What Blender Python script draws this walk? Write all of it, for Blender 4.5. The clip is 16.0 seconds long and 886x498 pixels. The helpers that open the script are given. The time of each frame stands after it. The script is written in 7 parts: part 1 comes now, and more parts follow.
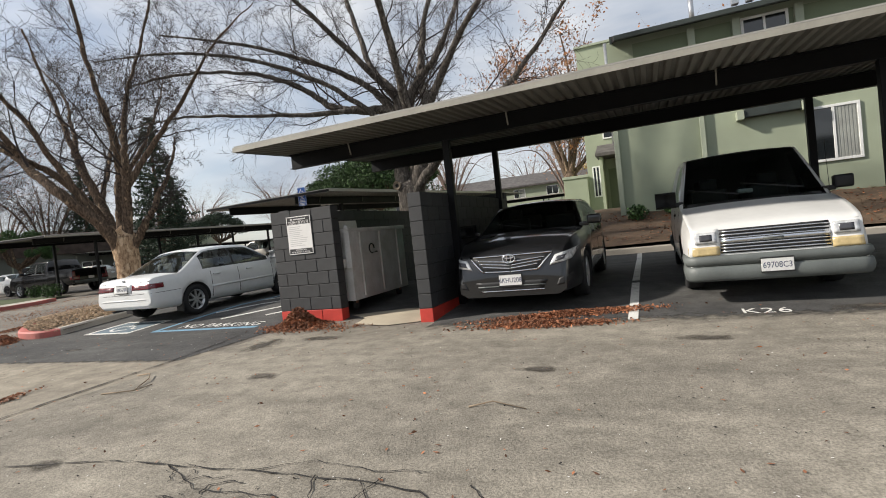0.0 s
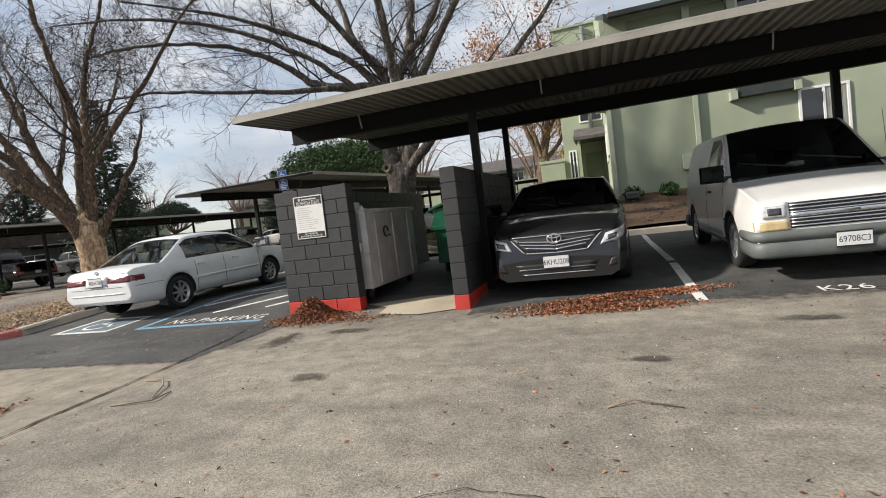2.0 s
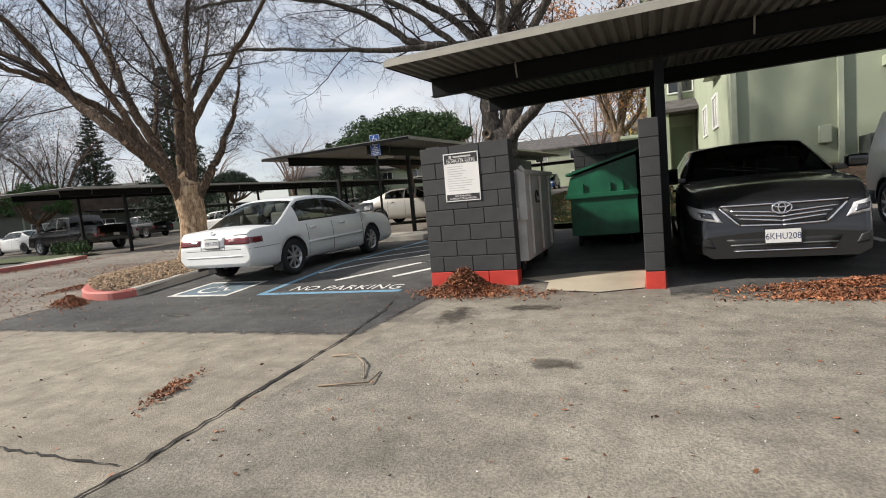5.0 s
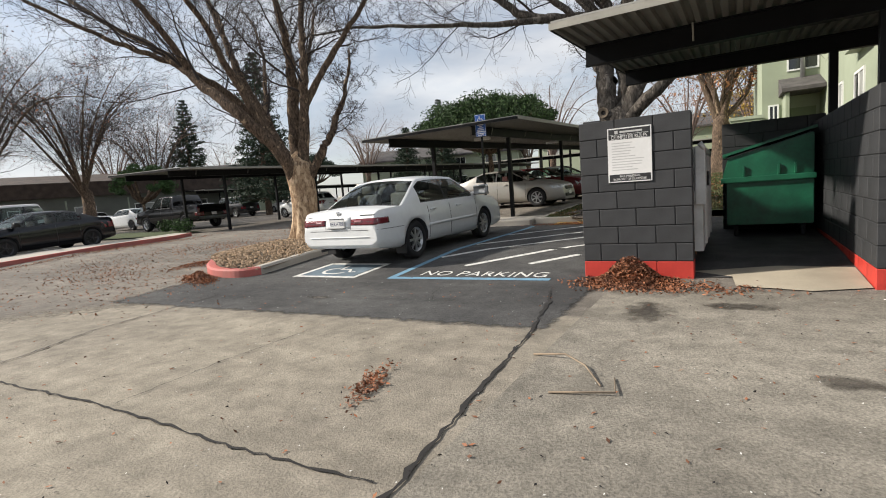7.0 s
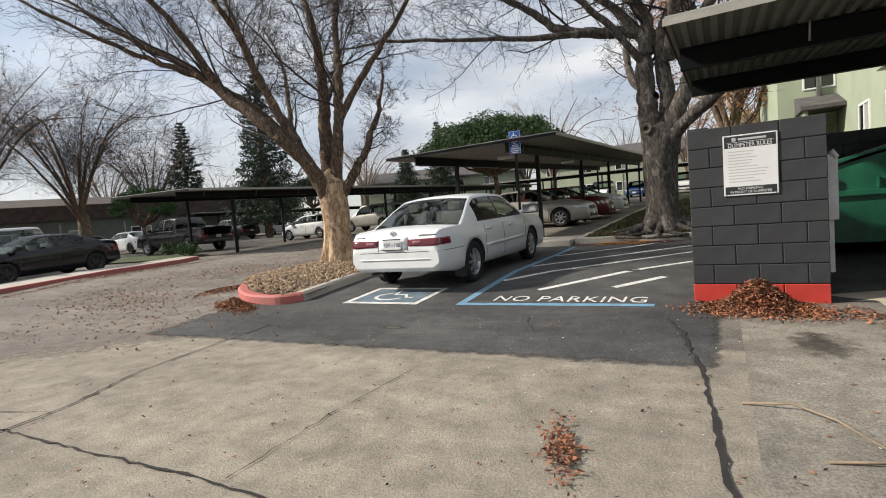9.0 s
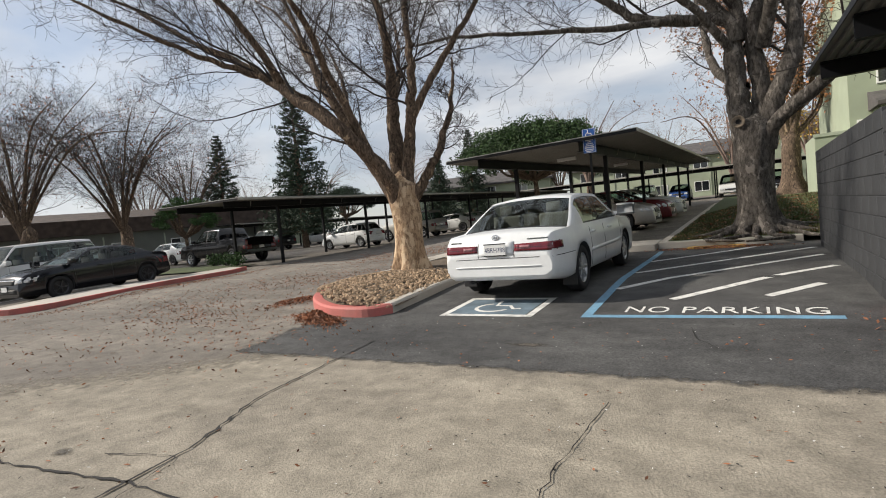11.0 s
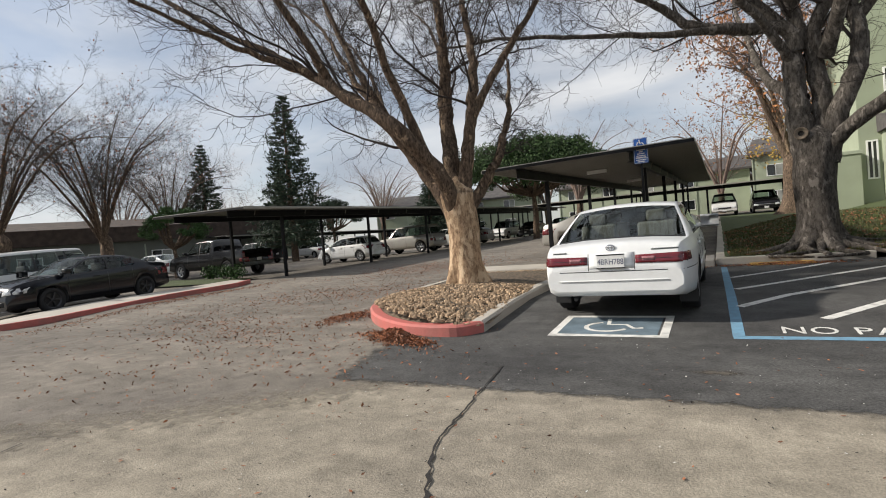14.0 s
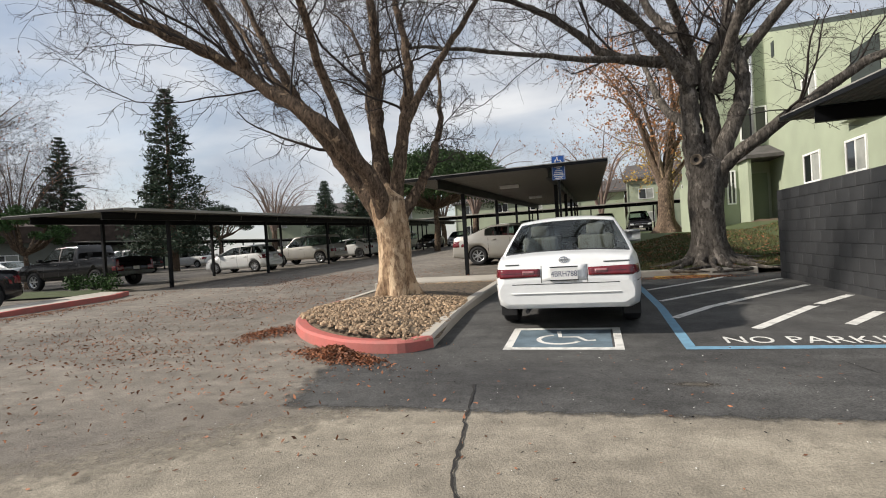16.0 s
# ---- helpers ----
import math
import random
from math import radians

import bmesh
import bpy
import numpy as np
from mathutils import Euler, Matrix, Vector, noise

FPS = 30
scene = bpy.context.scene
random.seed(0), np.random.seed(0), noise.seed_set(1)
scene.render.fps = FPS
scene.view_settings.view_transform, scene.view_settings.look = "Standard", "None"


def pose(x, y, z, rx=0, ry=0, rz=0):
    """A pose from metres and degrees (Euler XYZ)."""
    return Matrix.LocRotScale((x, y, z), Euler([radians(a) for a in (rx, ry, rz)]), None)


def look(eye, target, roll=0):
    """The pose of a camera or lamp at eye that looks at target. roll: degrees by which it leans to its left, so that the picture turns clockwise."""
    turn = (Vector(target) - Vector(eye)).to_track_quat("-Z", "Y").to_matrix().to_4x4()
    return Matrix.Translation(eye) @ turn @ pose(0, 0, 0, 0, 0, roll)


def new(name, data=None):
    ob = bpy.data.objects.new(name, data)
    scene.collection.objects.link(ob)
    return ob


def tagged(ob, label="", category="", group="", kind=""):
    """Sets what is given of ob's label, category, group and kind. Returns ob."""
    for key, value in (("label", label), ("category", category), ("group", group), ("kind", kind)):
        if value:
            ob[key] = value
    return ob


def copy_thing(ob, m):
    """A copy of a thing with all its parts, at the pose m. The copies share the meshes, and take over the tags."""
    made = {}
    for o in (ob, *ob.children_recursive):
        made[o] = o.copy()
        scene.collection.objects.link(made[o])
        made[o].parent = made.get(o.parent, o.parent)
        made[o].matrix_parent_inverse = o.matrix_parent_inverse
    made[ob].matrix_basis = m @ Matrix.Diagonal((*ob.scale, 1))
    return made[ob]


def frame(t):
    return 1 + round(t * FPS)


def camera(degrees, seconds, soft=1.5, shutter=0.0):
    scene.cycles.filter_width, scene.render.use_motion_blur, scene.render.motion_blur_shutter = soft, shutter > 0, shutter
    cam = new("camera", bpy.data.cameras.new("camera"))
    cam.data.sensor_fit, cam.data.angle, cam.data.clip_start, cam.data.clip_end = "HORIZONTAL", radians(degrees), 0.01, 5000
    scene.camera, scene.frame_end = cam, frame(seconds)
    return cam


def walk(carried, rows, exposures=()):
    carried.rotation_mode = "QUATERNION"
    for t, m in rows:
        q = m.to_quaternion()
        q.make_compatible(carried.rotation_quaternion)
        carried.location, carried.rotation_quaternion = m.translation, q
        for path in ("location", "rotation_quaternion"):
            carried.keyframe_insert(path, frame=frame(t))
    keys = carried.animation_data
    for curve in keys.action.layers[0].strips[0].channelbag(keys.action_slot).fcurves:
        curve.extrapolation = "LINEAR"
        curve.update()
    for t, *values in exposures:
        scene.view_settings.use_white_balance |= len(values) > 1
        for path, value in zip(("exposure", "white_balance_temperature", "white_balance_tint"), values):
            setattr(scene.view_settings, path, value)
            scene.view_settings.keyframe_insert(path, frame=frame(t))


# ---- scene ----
cam = camera(82.6, 16.0, 1.0)
PATH = [
    (0, (0.263, -0.172, 1.202), (-0.507, 1.673, 1.144), -6.3),
    (0.5, (-0.049, -0.069, 1.211), (-0.785, 1.789, 1.146), -6.8),
    (1, (-0.341, -0.025, 1.221), (-1.039, 1.847, 1.141), -7.2),
    (1.5, (-0.627, 0.029, 1.205), (-1.283, 1.916, 1.104), -7.2),
    (2, (-0.902, 0.084, 1.191), (-1.526, 1.98, 1.07), -7.0),
    (2.5, (-1.202, 0.113, 1.186), (-1.807, 2.014, 1.048), -6.5),
    (3, (-1.506, 0.18, 1.164), (-2.102, 2.083, 1.009), -6.0),
    (3.5, (-1.798, 0.274, 1.169), (-2.4, 2.174, 1.001), -5.9),
    (4, (-2.125, 0.267, 1.197), (-2.752, 2.157, 1.016), -5.8),
    (4.5, (-2.425, 0.325, 1.178), (-3.11, 2.195, 0.992), -5.5),
    (5, (-2.724, 0.352, 1.166), (-3.498, 2.186, 0.975), -5.3),
    (5.2, (-2.845, 0.338, 1.157), (-3.658, 2.154, 0.96), -5.2),
    (7.3, (-4.131, 0.401, 1.2), (-5.137, 2.115, 0.98), -4.4),
    (7.5, (-4.273, 0.432, 1.213), (-5.272, 2.152, 1.008), -4.5),
    (8, (-4.604, 0.431, 1.198), (-5.576, 2.17, 1.027), -4.5),
    (10.3, (-6.054, 0.58, 1.2), (-7.047, 2.312, 1.083), -5.4),
    (10.5, (-6.201, 0.6, 1.202), (-7.205, 2.326, 1.088), -5.4),
    (11, (-6.537, 0.575, 1.197), (-7.589, 2.273, 1.102), -5.5),
    (11.5, (-6.855, 0.57, 1.194), (-7.976, 2.225, 1.13), -5.4),
    (12, (-7.176, 0.561, 1.22), (-8.363, 2.17, 1.188), -5.2),
    (12.5, (-7.488, 0.499, 1.237), (-8.702, 2.088, 1.221), -5.1),
    (13, (-7.777, 0.513, 1.206), (-8.959, 2.127, 1.19), -5.0),
    (13.5, (-8.032, 0.516, 1.222), (-9.121, 2.194, 1.195), -4.9),
    (14, (-8.296, 0.5, 1.22), (-9.262, 2.251, 1.181), -4.7),
    (14.5, (-8.528, 0.513, 1.208), (-9.369, 2.327, 1.165), -4.5),
    (15, (-8.766, 0.539, 1.22), (-9.495, 2.401, 1.176), -4.4),
    (15.5, (-8.968, 0.54, 1.223), (-9.606, 2.435, 1.185), -4.0),
    (16, (-9.093, 0.583, 1.23), (-9.663, 2.5, 1.209), -3.5),
]
walk(cam, [(t, look(eye, target, roll)) for t, eye, target, roll in PATH], [(0.0, 0.44), (1.5, 0.49), (5.0, 0.5), (8.0, 0.43), (10.5, 0.36), (12.5, 0.2), (13.2, 0.2), (14.5, 0.32), (16.0, 0.36)])


# ---- light ----
SUN_EL, SUN_AZ = radians(33.0), math.atan2(-0.92, -0.40)   # direction to the sun: x -0.92, y -0.40
world = bpy.data.worlds.new("sky")
scene.world = world
world.use_nodes = True
wn, wl = world.node_tree.nodes, world.node_tree.links
wn.clear()
w_out = wn.new("ShaderNodeOutputWorld")
w_bg = wn.new("ShaderNodeBackground")
w_sky = wn.new("ShaderNodeTexSky")
w_sky.sky_type = "NISHITA"
w_sky.sun_disc = False
w_sky.sun_elevation = SUN_EL
w_sky.sun_rotation = SUN_AZ
w_co = wn.new("ShaderNodeTexCoord")
w_map = wn.new("ShaderNodeMapping")
w_map.inputs["Scale"].default_value = (1.1, 1.6, 4.2)
w_noise = wn.new("ShaderNodeTexNoise")
w_noise.inputs["Scale"].default_value = 1.5
w_noise.inputs["Detail"].default_value = 7.0
w_noise.inputs["Roughness"].default_value = 0.55
w_noise.inputs["Distortion"].default_value = 0.5
w_ramp = wn.new("ShaderNodeValToRGB")
w_ramp.color_ramp.elements[0].position = 0.33
w_ramp.color_ramp.elements[0].color = (0.35, 0.35, 0.35, 1)
w_ramp.color_ramp.elements[1].position = 0.62
w_ramp.color_ramp.elements[1].color = (1, 1, 1, 1)
w_shade = wn.new("ShaderNodeValToRGB")
w_shade.color_ramp.elements[0].position = 0.3
w_shade.color_ramp.elements[0].color = (3.8, 4.15, 4.75, 1)
w_shade.color_ramp.elements[1].position = 0.75
w_shade.color_ramp.elements[1].color = (7.6, 7.6, 7.6, 1)
w_n2 = wn.new("ShaderNodeTexNoise")
w_n2.inputs["Scale"].default_value = 2.6
w_n2.inputs["Detail"].default_value = 6.0
w_mix = wn.new("ShaderNodeMix")
w_mix.data_type = "RGBA"
wl.new(w_co.outputs["Generated"], w_map.inputs["Vector"])
wl.new(w_map.outputs["Vector"], w_noise.inputs["Vector"])
wl.new(w_map.outputs["Vector"], w_n2.inputs["Vector"])
wl.new(w_noise.outputs["Fac"], w_ramp.inputs["Fac"])
wl.new(w_n2.outputs["Fac"], w_shade.inputs["Fac"])
wl.new(w_ramp.outputs["Color"], w_mix.inputs["Factor"])
wl.new(w_sky.outputs["Color"], w_mix.inputs["A"])
wl.new(w_shade.outputs["Color"], w_mix.inputs["B"])
wl.new(w_mix.outputs["Result"], w_bg.inputs["Color"])
w_bg.inputs["Strength"].default_value = 0.1
wl.new(w_bg.outputs["Background"], w_out.inputs["Surface"])
sun_data = bpy.data.lights.new("sun", "SUN")
sun_data.energy, sun_data.angle, sun_data.color = 4.6, radians(2.5), (1.0, 0.93, 0.84)
sun_ob = new("sun", sun_data)
sun_ob.matrix_world = look((0, 0, 30), (30 * 0.92 / math.tan(SUN_EL), 30 * 0.40 / math.tan(SUN_EL), 0))


# ---- materials ----
def material(name, color, rough=0.7, metal=0.0, vary=0.15, scale=3.0, grain=40.0, bump=0.1, color2=None, spec=0.5, coat=0.0, island=0.0, detail=6.0, mixpos=(0.35, 0.7)):
    """Two scales of variation in colour, fine bump, gloss varied with the grain."""
    m = bpy.data.materials.new(name)
    m.use_nodes = True
    n, l = m.node_tree.nodes, m.node_tree.links
    p = n["Principled BSDF"]
    p.inputs["Metallic"].default_value = metal
    p.inputs["Specular IOR Level"].default_value = spec
    p.inputs["Coat Weight"].default_value = coat
    p.inputs["Coat Roughness"].default_value = 0.04
    co = n.new("ShaderNodeTexCoord")
    big, fine = n.new("ShaderNodeTexNoise"), n.new("ShaderNodeTexNoise")
    for tex, sc, dt in ((big, scale, detail), (fine, grain, 3.0)):
        tex.inputs["Scale"].default_value = sc
        tex.inputs["Detail"].default_value = dt
        l.new(co.outputs["Object"], tex.inputs["Vector"])
    ramp = n.new("ShaderNodeValToRGB")
    c2 = color2 if color2 else tuple(max(0.0, c * (1 - 2 * vary)) for c in color)
    ramp.color_ramp.elements[0].position, ramp.color_ramp.elements[0].color = mixpos[0], (*c2, 1)
    ramp.color_ramp.elements[1].position, ramp.color_ramp.elements[1].color = mixpos[1], (*color, 1)
    l.new(big.outputs["Fac"], ramp.inputs["Fac"])
    grain_map = n.new("ShaderNodeMapRange")
    grain_map.inputs["To Min"].default_value = 1 - vary
    grain_map.inputs["To Max"].default_value = 1 + vary
    l.new(fine.outputs["Fac"], grain_map.inputs["Value"])
    mul = n.new("ShaderNodeVectorMath")
    mul.operation = "SCALE"
    l.new(ramp.outputs["Color"], mul.inputs[0])
    l.new(grain_map.outputs["Result"], mul.inputs["Scale"])
    last = mul.outputs["Vector"]
    if island:
        geo, oi = n.new("ShaderNodeNewGeometry"), n.new("ShaderNodeObjectInfo")
        add = n.new("ShaderNodeMath")
        add.operation = "ADD"
        l.new(geo.outputs["Random Per Island"], add.inputs[0])
        l.new(oi.outputs["Random"], add.inputs[1])
        fr = n.new("ShaderNodeMath")
        fr.operation = "FRACT"
        l.new(add.outputs[0], fr.inputs[0])
        mr = n.new("ShaderNodeMapRange")
        mr.inputs["To Min"].default_value = 1 - island
        mr.inputs["To Max"].default_value = 1 + island
        l.new(fr.outputs[0], mr.inputs["Value"])
        m2 = n.new("ShaderNodeVectorMath")
        m2.operation = "SCALE"
        l.new(last, m2.inputs[0])
        l.new(mr.outputs["Result"], m2.inputs["Scale"])
        last = m2.outputs["Vector"]
    l.new(last, p.inputs["Base Color"])
    rr = n.new("ShaderNodeMapRange")
    rr.inputs["To Min"].default_value = max(0.02, rough - 0.08)
    rr.inputs["To Max"].default_value = min(1.0, rough + 0.08)
    l.new(big.outputs["Fac"], rr.inputs["Value"])
    l.new(rr.outputs["Result"], p.inputs["Roughness"])
    if bump:
        b = n.new("ShaderNodeBump")
        b.inputs["Strength"].default_value = bump
        b.inputs["Distance"].default_value = 0.01
        l.new(fine.outputs["Fac"], b.inputs["Height"])
        l.new(b.outputs["Normal"], p.inputs["Normal"])
    return m


def car_glass(name, tint, clear, ior):
    m = bpy.data.materials.new(name)
    m.use_nodes = True
    n, l = m.node_tree.nodes, m.node_tree.links
    n.clear()
    out, mix, tr, gl, fr = (n.new(k) for k in ("ShaderNodeOutputMaterial", "ShaderNodeMixShader", "ShaderNodeBsdfTransparent", "ShaderNodeBsdfGlossy", "ShaderNodeFresnel"))
    tr.inputs["Color"].default_value = (tint[0] * clear, tint[1] * clear, tint[2] * clear, 1)
    gl.inputs["Roughness"].default_value = 0.02
    gl.inputs["Color"].default_value = (0.85, 0.9, 0.9, 1)
    fr.inputs["IOR"].default_value = ior
    l.new(fr.outputs["Fac"], mix.inputs["Fac"])
    l.new(tr.outputs["BSDF"], mix.inputs[1])
    l.new(gl.outputs["BSDF"], mix.inputs[2])
    l.new(mix.outputs["Shader"], out.inputs["Surface"])
    return m


def paving(name, light, dark, rough, blotch, speck, seed, ragged=False):
    """Worn paving: broad patches, hand-sized mottling, tyre-worn streaks and stone speckle."""
    m = bpy.data.materials.new(name)
    m.use_nodes = True
    n, l = m.node_tree.nodes, m.node_tree.links
    p = n["Principled BSDF"]
    p.inputs["Roughness"].default_value = rough
    p.inputs["Specular IOR Level"].default_value = 0.25
    co = n.new("ShaderNodeTexCoord")
    shift = n.new("ShaderNodeMapping")
    shift.inputs["Location"].default_value = (seed, seed * 2.3, 0)
    l.new(co.outputs["Object"], shift.inputs["Vector"])
    streak = n.new("ShaderNodeMapping")
    streak.inputs["Scale"].default_value = (0.35, 1.5, 1)
    l.new(shift.outputs["Vector"], streak.inputs["Vector"])

    def tex(scale, detail, source):
        t = n.new("ShaderNodeTexNoise")
        t.inputs["Scale"].default_value, t.inputs["Detail"].default_value, t.inputs["Roughness"].default_value = scale, detail, 0.62
        l.new(source.outputs["Vector"], t.inputs["Vector"])
        return t

    broad, hand, grit, wear = tex(blotch, 5, shift), tex(4.5, 6, shift), tex(75, 4, shift), tex(1.3, 5, streak)
    ramp = n.new("ShaderNodeValToRGB")
    ramp.color_ramp.elements[0].position, ramp.color_ramp.elements[0].color = 0.34, (*dark, 1)
    ramp.color_ramp.elements[1].position, ramp.color_ramp.elements[1].color = 0.62, (*light, 1)
    l.new(broad.outputs["Fac"], ramp.inputs["Fac"])
    last = ramp.outputs["Color"]
    for t, amount, lo, hi in ((hand, 0.26, 0.3, 0.7), (wear, 0.2, 0.3, 0.7), (grit, speck, 0.35, 0.65)):
        mr = n.new("ShaderNodeMapRange")
        for key, value in (("From Min", lo), ("From Max", hi), ("To Min", 1 - amount), ("To Max", 1 + amount)):
            mr.inputs[key].default_value = value
        l.new(t.outputs["Fac"], mr.inputs["Value"])
        sc = n.new("ShaderNodeVectorMath")
        sc.operation = "SCALE"
        l.new(last, sc.inputs[0])
        l.new(mr.outputs["Result"], sc.inputs["Scale"])
        last = sc.outputs["Vector"]
    l.new(last, p.inputs["Base Color"])
    if ragged:
        at, add, edge = n.new("ShaderNodeAttribute"), n.new("ShaderNodeMath"), n.new("ShaderNodeMapRange")
        at.attribute_name = "cover"
        add.operation = "ADD"
        l.new(at.outputs["Fac"], add.inputs[0])
        l.new(tex(7.0, 8, shift).outputs["Fac"], add.inputs[1])
        edge.inputs["From Min"].default_value, edge.inputs["From Max"].default_value = 0.75, 1.15
        l.new(add.outputs[0], edge.inputs["Value"])
        l.new(edge.outputs["Result"], p.inputs["Alpha"])
    b = n.new("ShaderNodeBump")
    b.inputs["Strength"].default_value, b.inputs["Distance"].default_value = 0.6, 0.012
    l.new(grit.outputs["Fac"], b.inputs["Height"])
    l.new(b.outputs["Normal"], p.inputs["Normal"])
    return m


M_LOT = paving("lot asphalt", (0.205, 0.182, 0.152), (0.135, 0.12, 0.103), 0.9, 0.22, 0.4, 1.0)
M_SEAL = paving("sealed asphalt", (0.085, 0.083, 0.080), (0.055, 0.054, 0.053), 0.85, 0.5, 0.4, 5.0)
M_SEALWORN = paving("worn sealed asphalt", (0.088, 0.086, 0.082), (0.055, 0.054, 0.053), 0.85, 0.5, 0.4, 5.0, True)
M_DRIVE = paving("worn grey drive asphalt", (0.262, 0.237, 0.194), (0.178, 0.161, 0.133), 0.92, 0.35, 0.30, 9.0)
M_SLABWORN = paving("smooth tan concrete", (0.298, 0.264, 0.208), (0.215, 0.19, 0.152), 0.9, 0.45, 0.18, 13.0, True)
M_STAINWORN = paving("oil stain", (0.10, 0.088, 0.072), (0.06, 0.053, 0.045), 0.7, 3.0, 0.3, 3.0, True)
M_APRON = material("apron concrete", (0.46, 0.40, 0.30), 0.9, vary=0.15, scale=1.5, grain=70, bump=0.3)
M_CONC = material("pale concrete", (0.48, 0.44, 0.38), 0.9, vary=0.12, scale=1.2, grain=60, bump=0.25)
M_REDKERB = material("faded red kerb paint", (0.50, 0.13, 0.11), 0.75, vary=0.18, scale=3, grain=50, bump=0.25, color2=(0.36, 0.13, 0.11))
M_RED = material("bright red paint", (0.55, 0.045, 0.03), 0.6, vary=0.12, scale=4, grain=40, bump=0.2)
M_WHITELINE = material("worn white line paint", (0.66, 0.65, 0.61), 0.8, vary=0.16, scale=9, grain=80, bump=0.2, color2=(0.36, 0.35, 0.33), mixpos=(0.25, 0.5))
M_BLUELINE = material("worn blue line paint", (0.16, 0.33, 0.46), 0.8, vary=0.16, scale=8, grain=80, bump=0.2, color2=(0.13, 0.24, 0.33))
M_BLUEPAD = material("faded blue stencil ground", (0.145, 0.20, 0.24), 0.85, vary=0.2, scale=5, grain=80, bump=0.3)
M_CRACK = material("crack filler", (0.025, 0.022, 0.02), 0.95, vary=0.2, scale=10, grain=60, bump=0.2)
M_BLOCK = material("charcoal painted block", (0.037, 0.038, 0.040), 0.7, vary=0.16, scale=5, grain=70, bump=0.35, island=0.07)
M_BLOCKBASE = material("charcoal mortar", (0.016, 0.017, 0.018), 0.85, vary=0.15, scale=6, grain=60, bump=0.3)
M_BEAM = material("black painted steel", (0.006, 0.0065, 0.008), 0.5, vary=0.15, scale=4, grain=40, bump=0.06, spec=0.2)
# deck colour carries the shade under the roof; the trim keeps the lighter cream
M_DECK = material("cream corrugated steel deck, darkened for underside shade", (0.17, 0.163, 0.142), 0.6, vary=0.1, scale=2, grain=30, bump=0.05, color2=(0.135, 0.13, 0.112))
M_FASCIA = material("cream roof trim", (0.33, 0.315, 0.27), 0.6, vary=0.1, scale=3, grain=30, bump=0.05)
M_ROOFTOP = material("weathered roof sheet", (0.36, 0.35, 0.32), 0.7, vary=0.15, scale=1, grain=20, bump=0.1)
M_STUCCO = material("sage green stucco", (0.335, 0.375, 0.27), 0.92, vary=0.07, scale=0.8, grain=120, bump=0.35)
# olive wall facing away from the sun: its shade is in the colour
M_STUCCOSHADE = material("grey-olive stucco darkened for shade", (0.16, 0.17, 0.145), 0.92, vary=0.1, scale=0.8, grain=120, bump=0.3)
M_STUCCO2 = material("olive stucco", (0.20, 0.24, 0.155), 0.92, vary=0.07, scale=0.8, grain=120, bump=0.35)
M_GREENTRIM = material("green trim paint", (0.36, 0.40, 0.30), 0.6, vary=0.08, scale=3, grain=30, bump=0.05)
M_WHITE = material("white frame paint", (0.78, 0.78, 0.75), 0.45, vary=0.05, scale=4, grain=30, bump=0.03)
M_BROWNROOF = material("brown roof shingle", (0.085, 0.062, 0.05), 0.95, vary=0.25, scale=2, grain=30, bump=0.4)
M_SHINGLE = material("grey roof shingle", (0.115, 0.105, 0.10), 0.9, vary=0.25, scale=2, grain=30, bump=0.5)
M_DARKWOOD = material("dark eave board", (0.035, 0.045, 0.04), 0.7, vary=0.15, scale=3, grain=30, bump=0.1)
M_BLIND = material("window blinds", (0.33, 0.34, 0.31), 0.8, vary=0.1, scale=3, grain=20, bump=0.0)
M_PANE = material("dark window pane", (0.015, 0.018, 0.02), 0.06, vary=0.1, scale=0.6, grain=6, bump=0.0, spec=0.9)
M_LAWN = material("winter lawn", (0.055, 0.075, 0.022), 0.95, vary=0.35, scale=1.3, grain=60, bump=0.6, color2=(0.05, 0.065, 0.02))
M_SOIL = material("leaf-strewn soil", (0.13, 0.085, 0.05), 0.95, vary=0.35, scale=1.5, grain=50, bump=0.7, color2=(0.07, 0.045, 0.028))
M_GRAVEL = material("tan gravel", (0.42, 0.30, 0.19), 0.9, vary=0.2, scale=12, grain=40, bump=0.3, island=0.45)
M_GRAVELBED = material("gravel bed", (0.20, 0.15, 0.10), 0.95, vary=0.4, scale=14, grain=45, bump=1.0)
M_LEAF = material("dry brown leaves", (0.30, 0.115, 0.05), 0.8, vary=0.25, scale=5, grain=40, bump=0.1, color2=(0.17, 0.07, 0.035), island=0.65)
M_LEAFORANGE = material("orange hanging leaves", (0.42, 0.19, 0.08), 0.8, vary=0.2, scale=4, grain=30, bump=0.0, island=0.5)
M_LEAFYELLOW = material("yellow hanging leaves", (0.45, 0.30, 0.06), 0.8, vary=0.2, scale=4, grain=30, bump=0.0, island=0.5)
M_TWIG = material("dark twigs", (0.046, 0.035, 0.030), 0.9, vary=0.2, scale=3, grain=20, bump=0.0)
# lighter twigs for distant trees, the haze put into their colour
M_TWIGPALE = material("twigs paled for distance haze", (0.25, 0.18, 0.145), 0.9, vary=0.2, scale=3, grain=20, bump=0.0)
# dark green with some distance haze mixed into the colour
M_NEEDLE = material("conifer needles lightened for haze", (0.050, 0.080, 0.046), 0.9, vary=0.3, scale=2, grain=20, bump=0.0, island=0.45)
M_PINE = material("bright pine needles", (0.055, 0.105, 0.03), 0.9, vary=0.3, scale=2, grain=20, bump=0.0, island=0.5)
M_BUSH = material("shrub leaves", (0.06, 0.13, 0.03), 0.8, vary=0.3, scale=2, grain=20, bump=0.0, island=0.5)
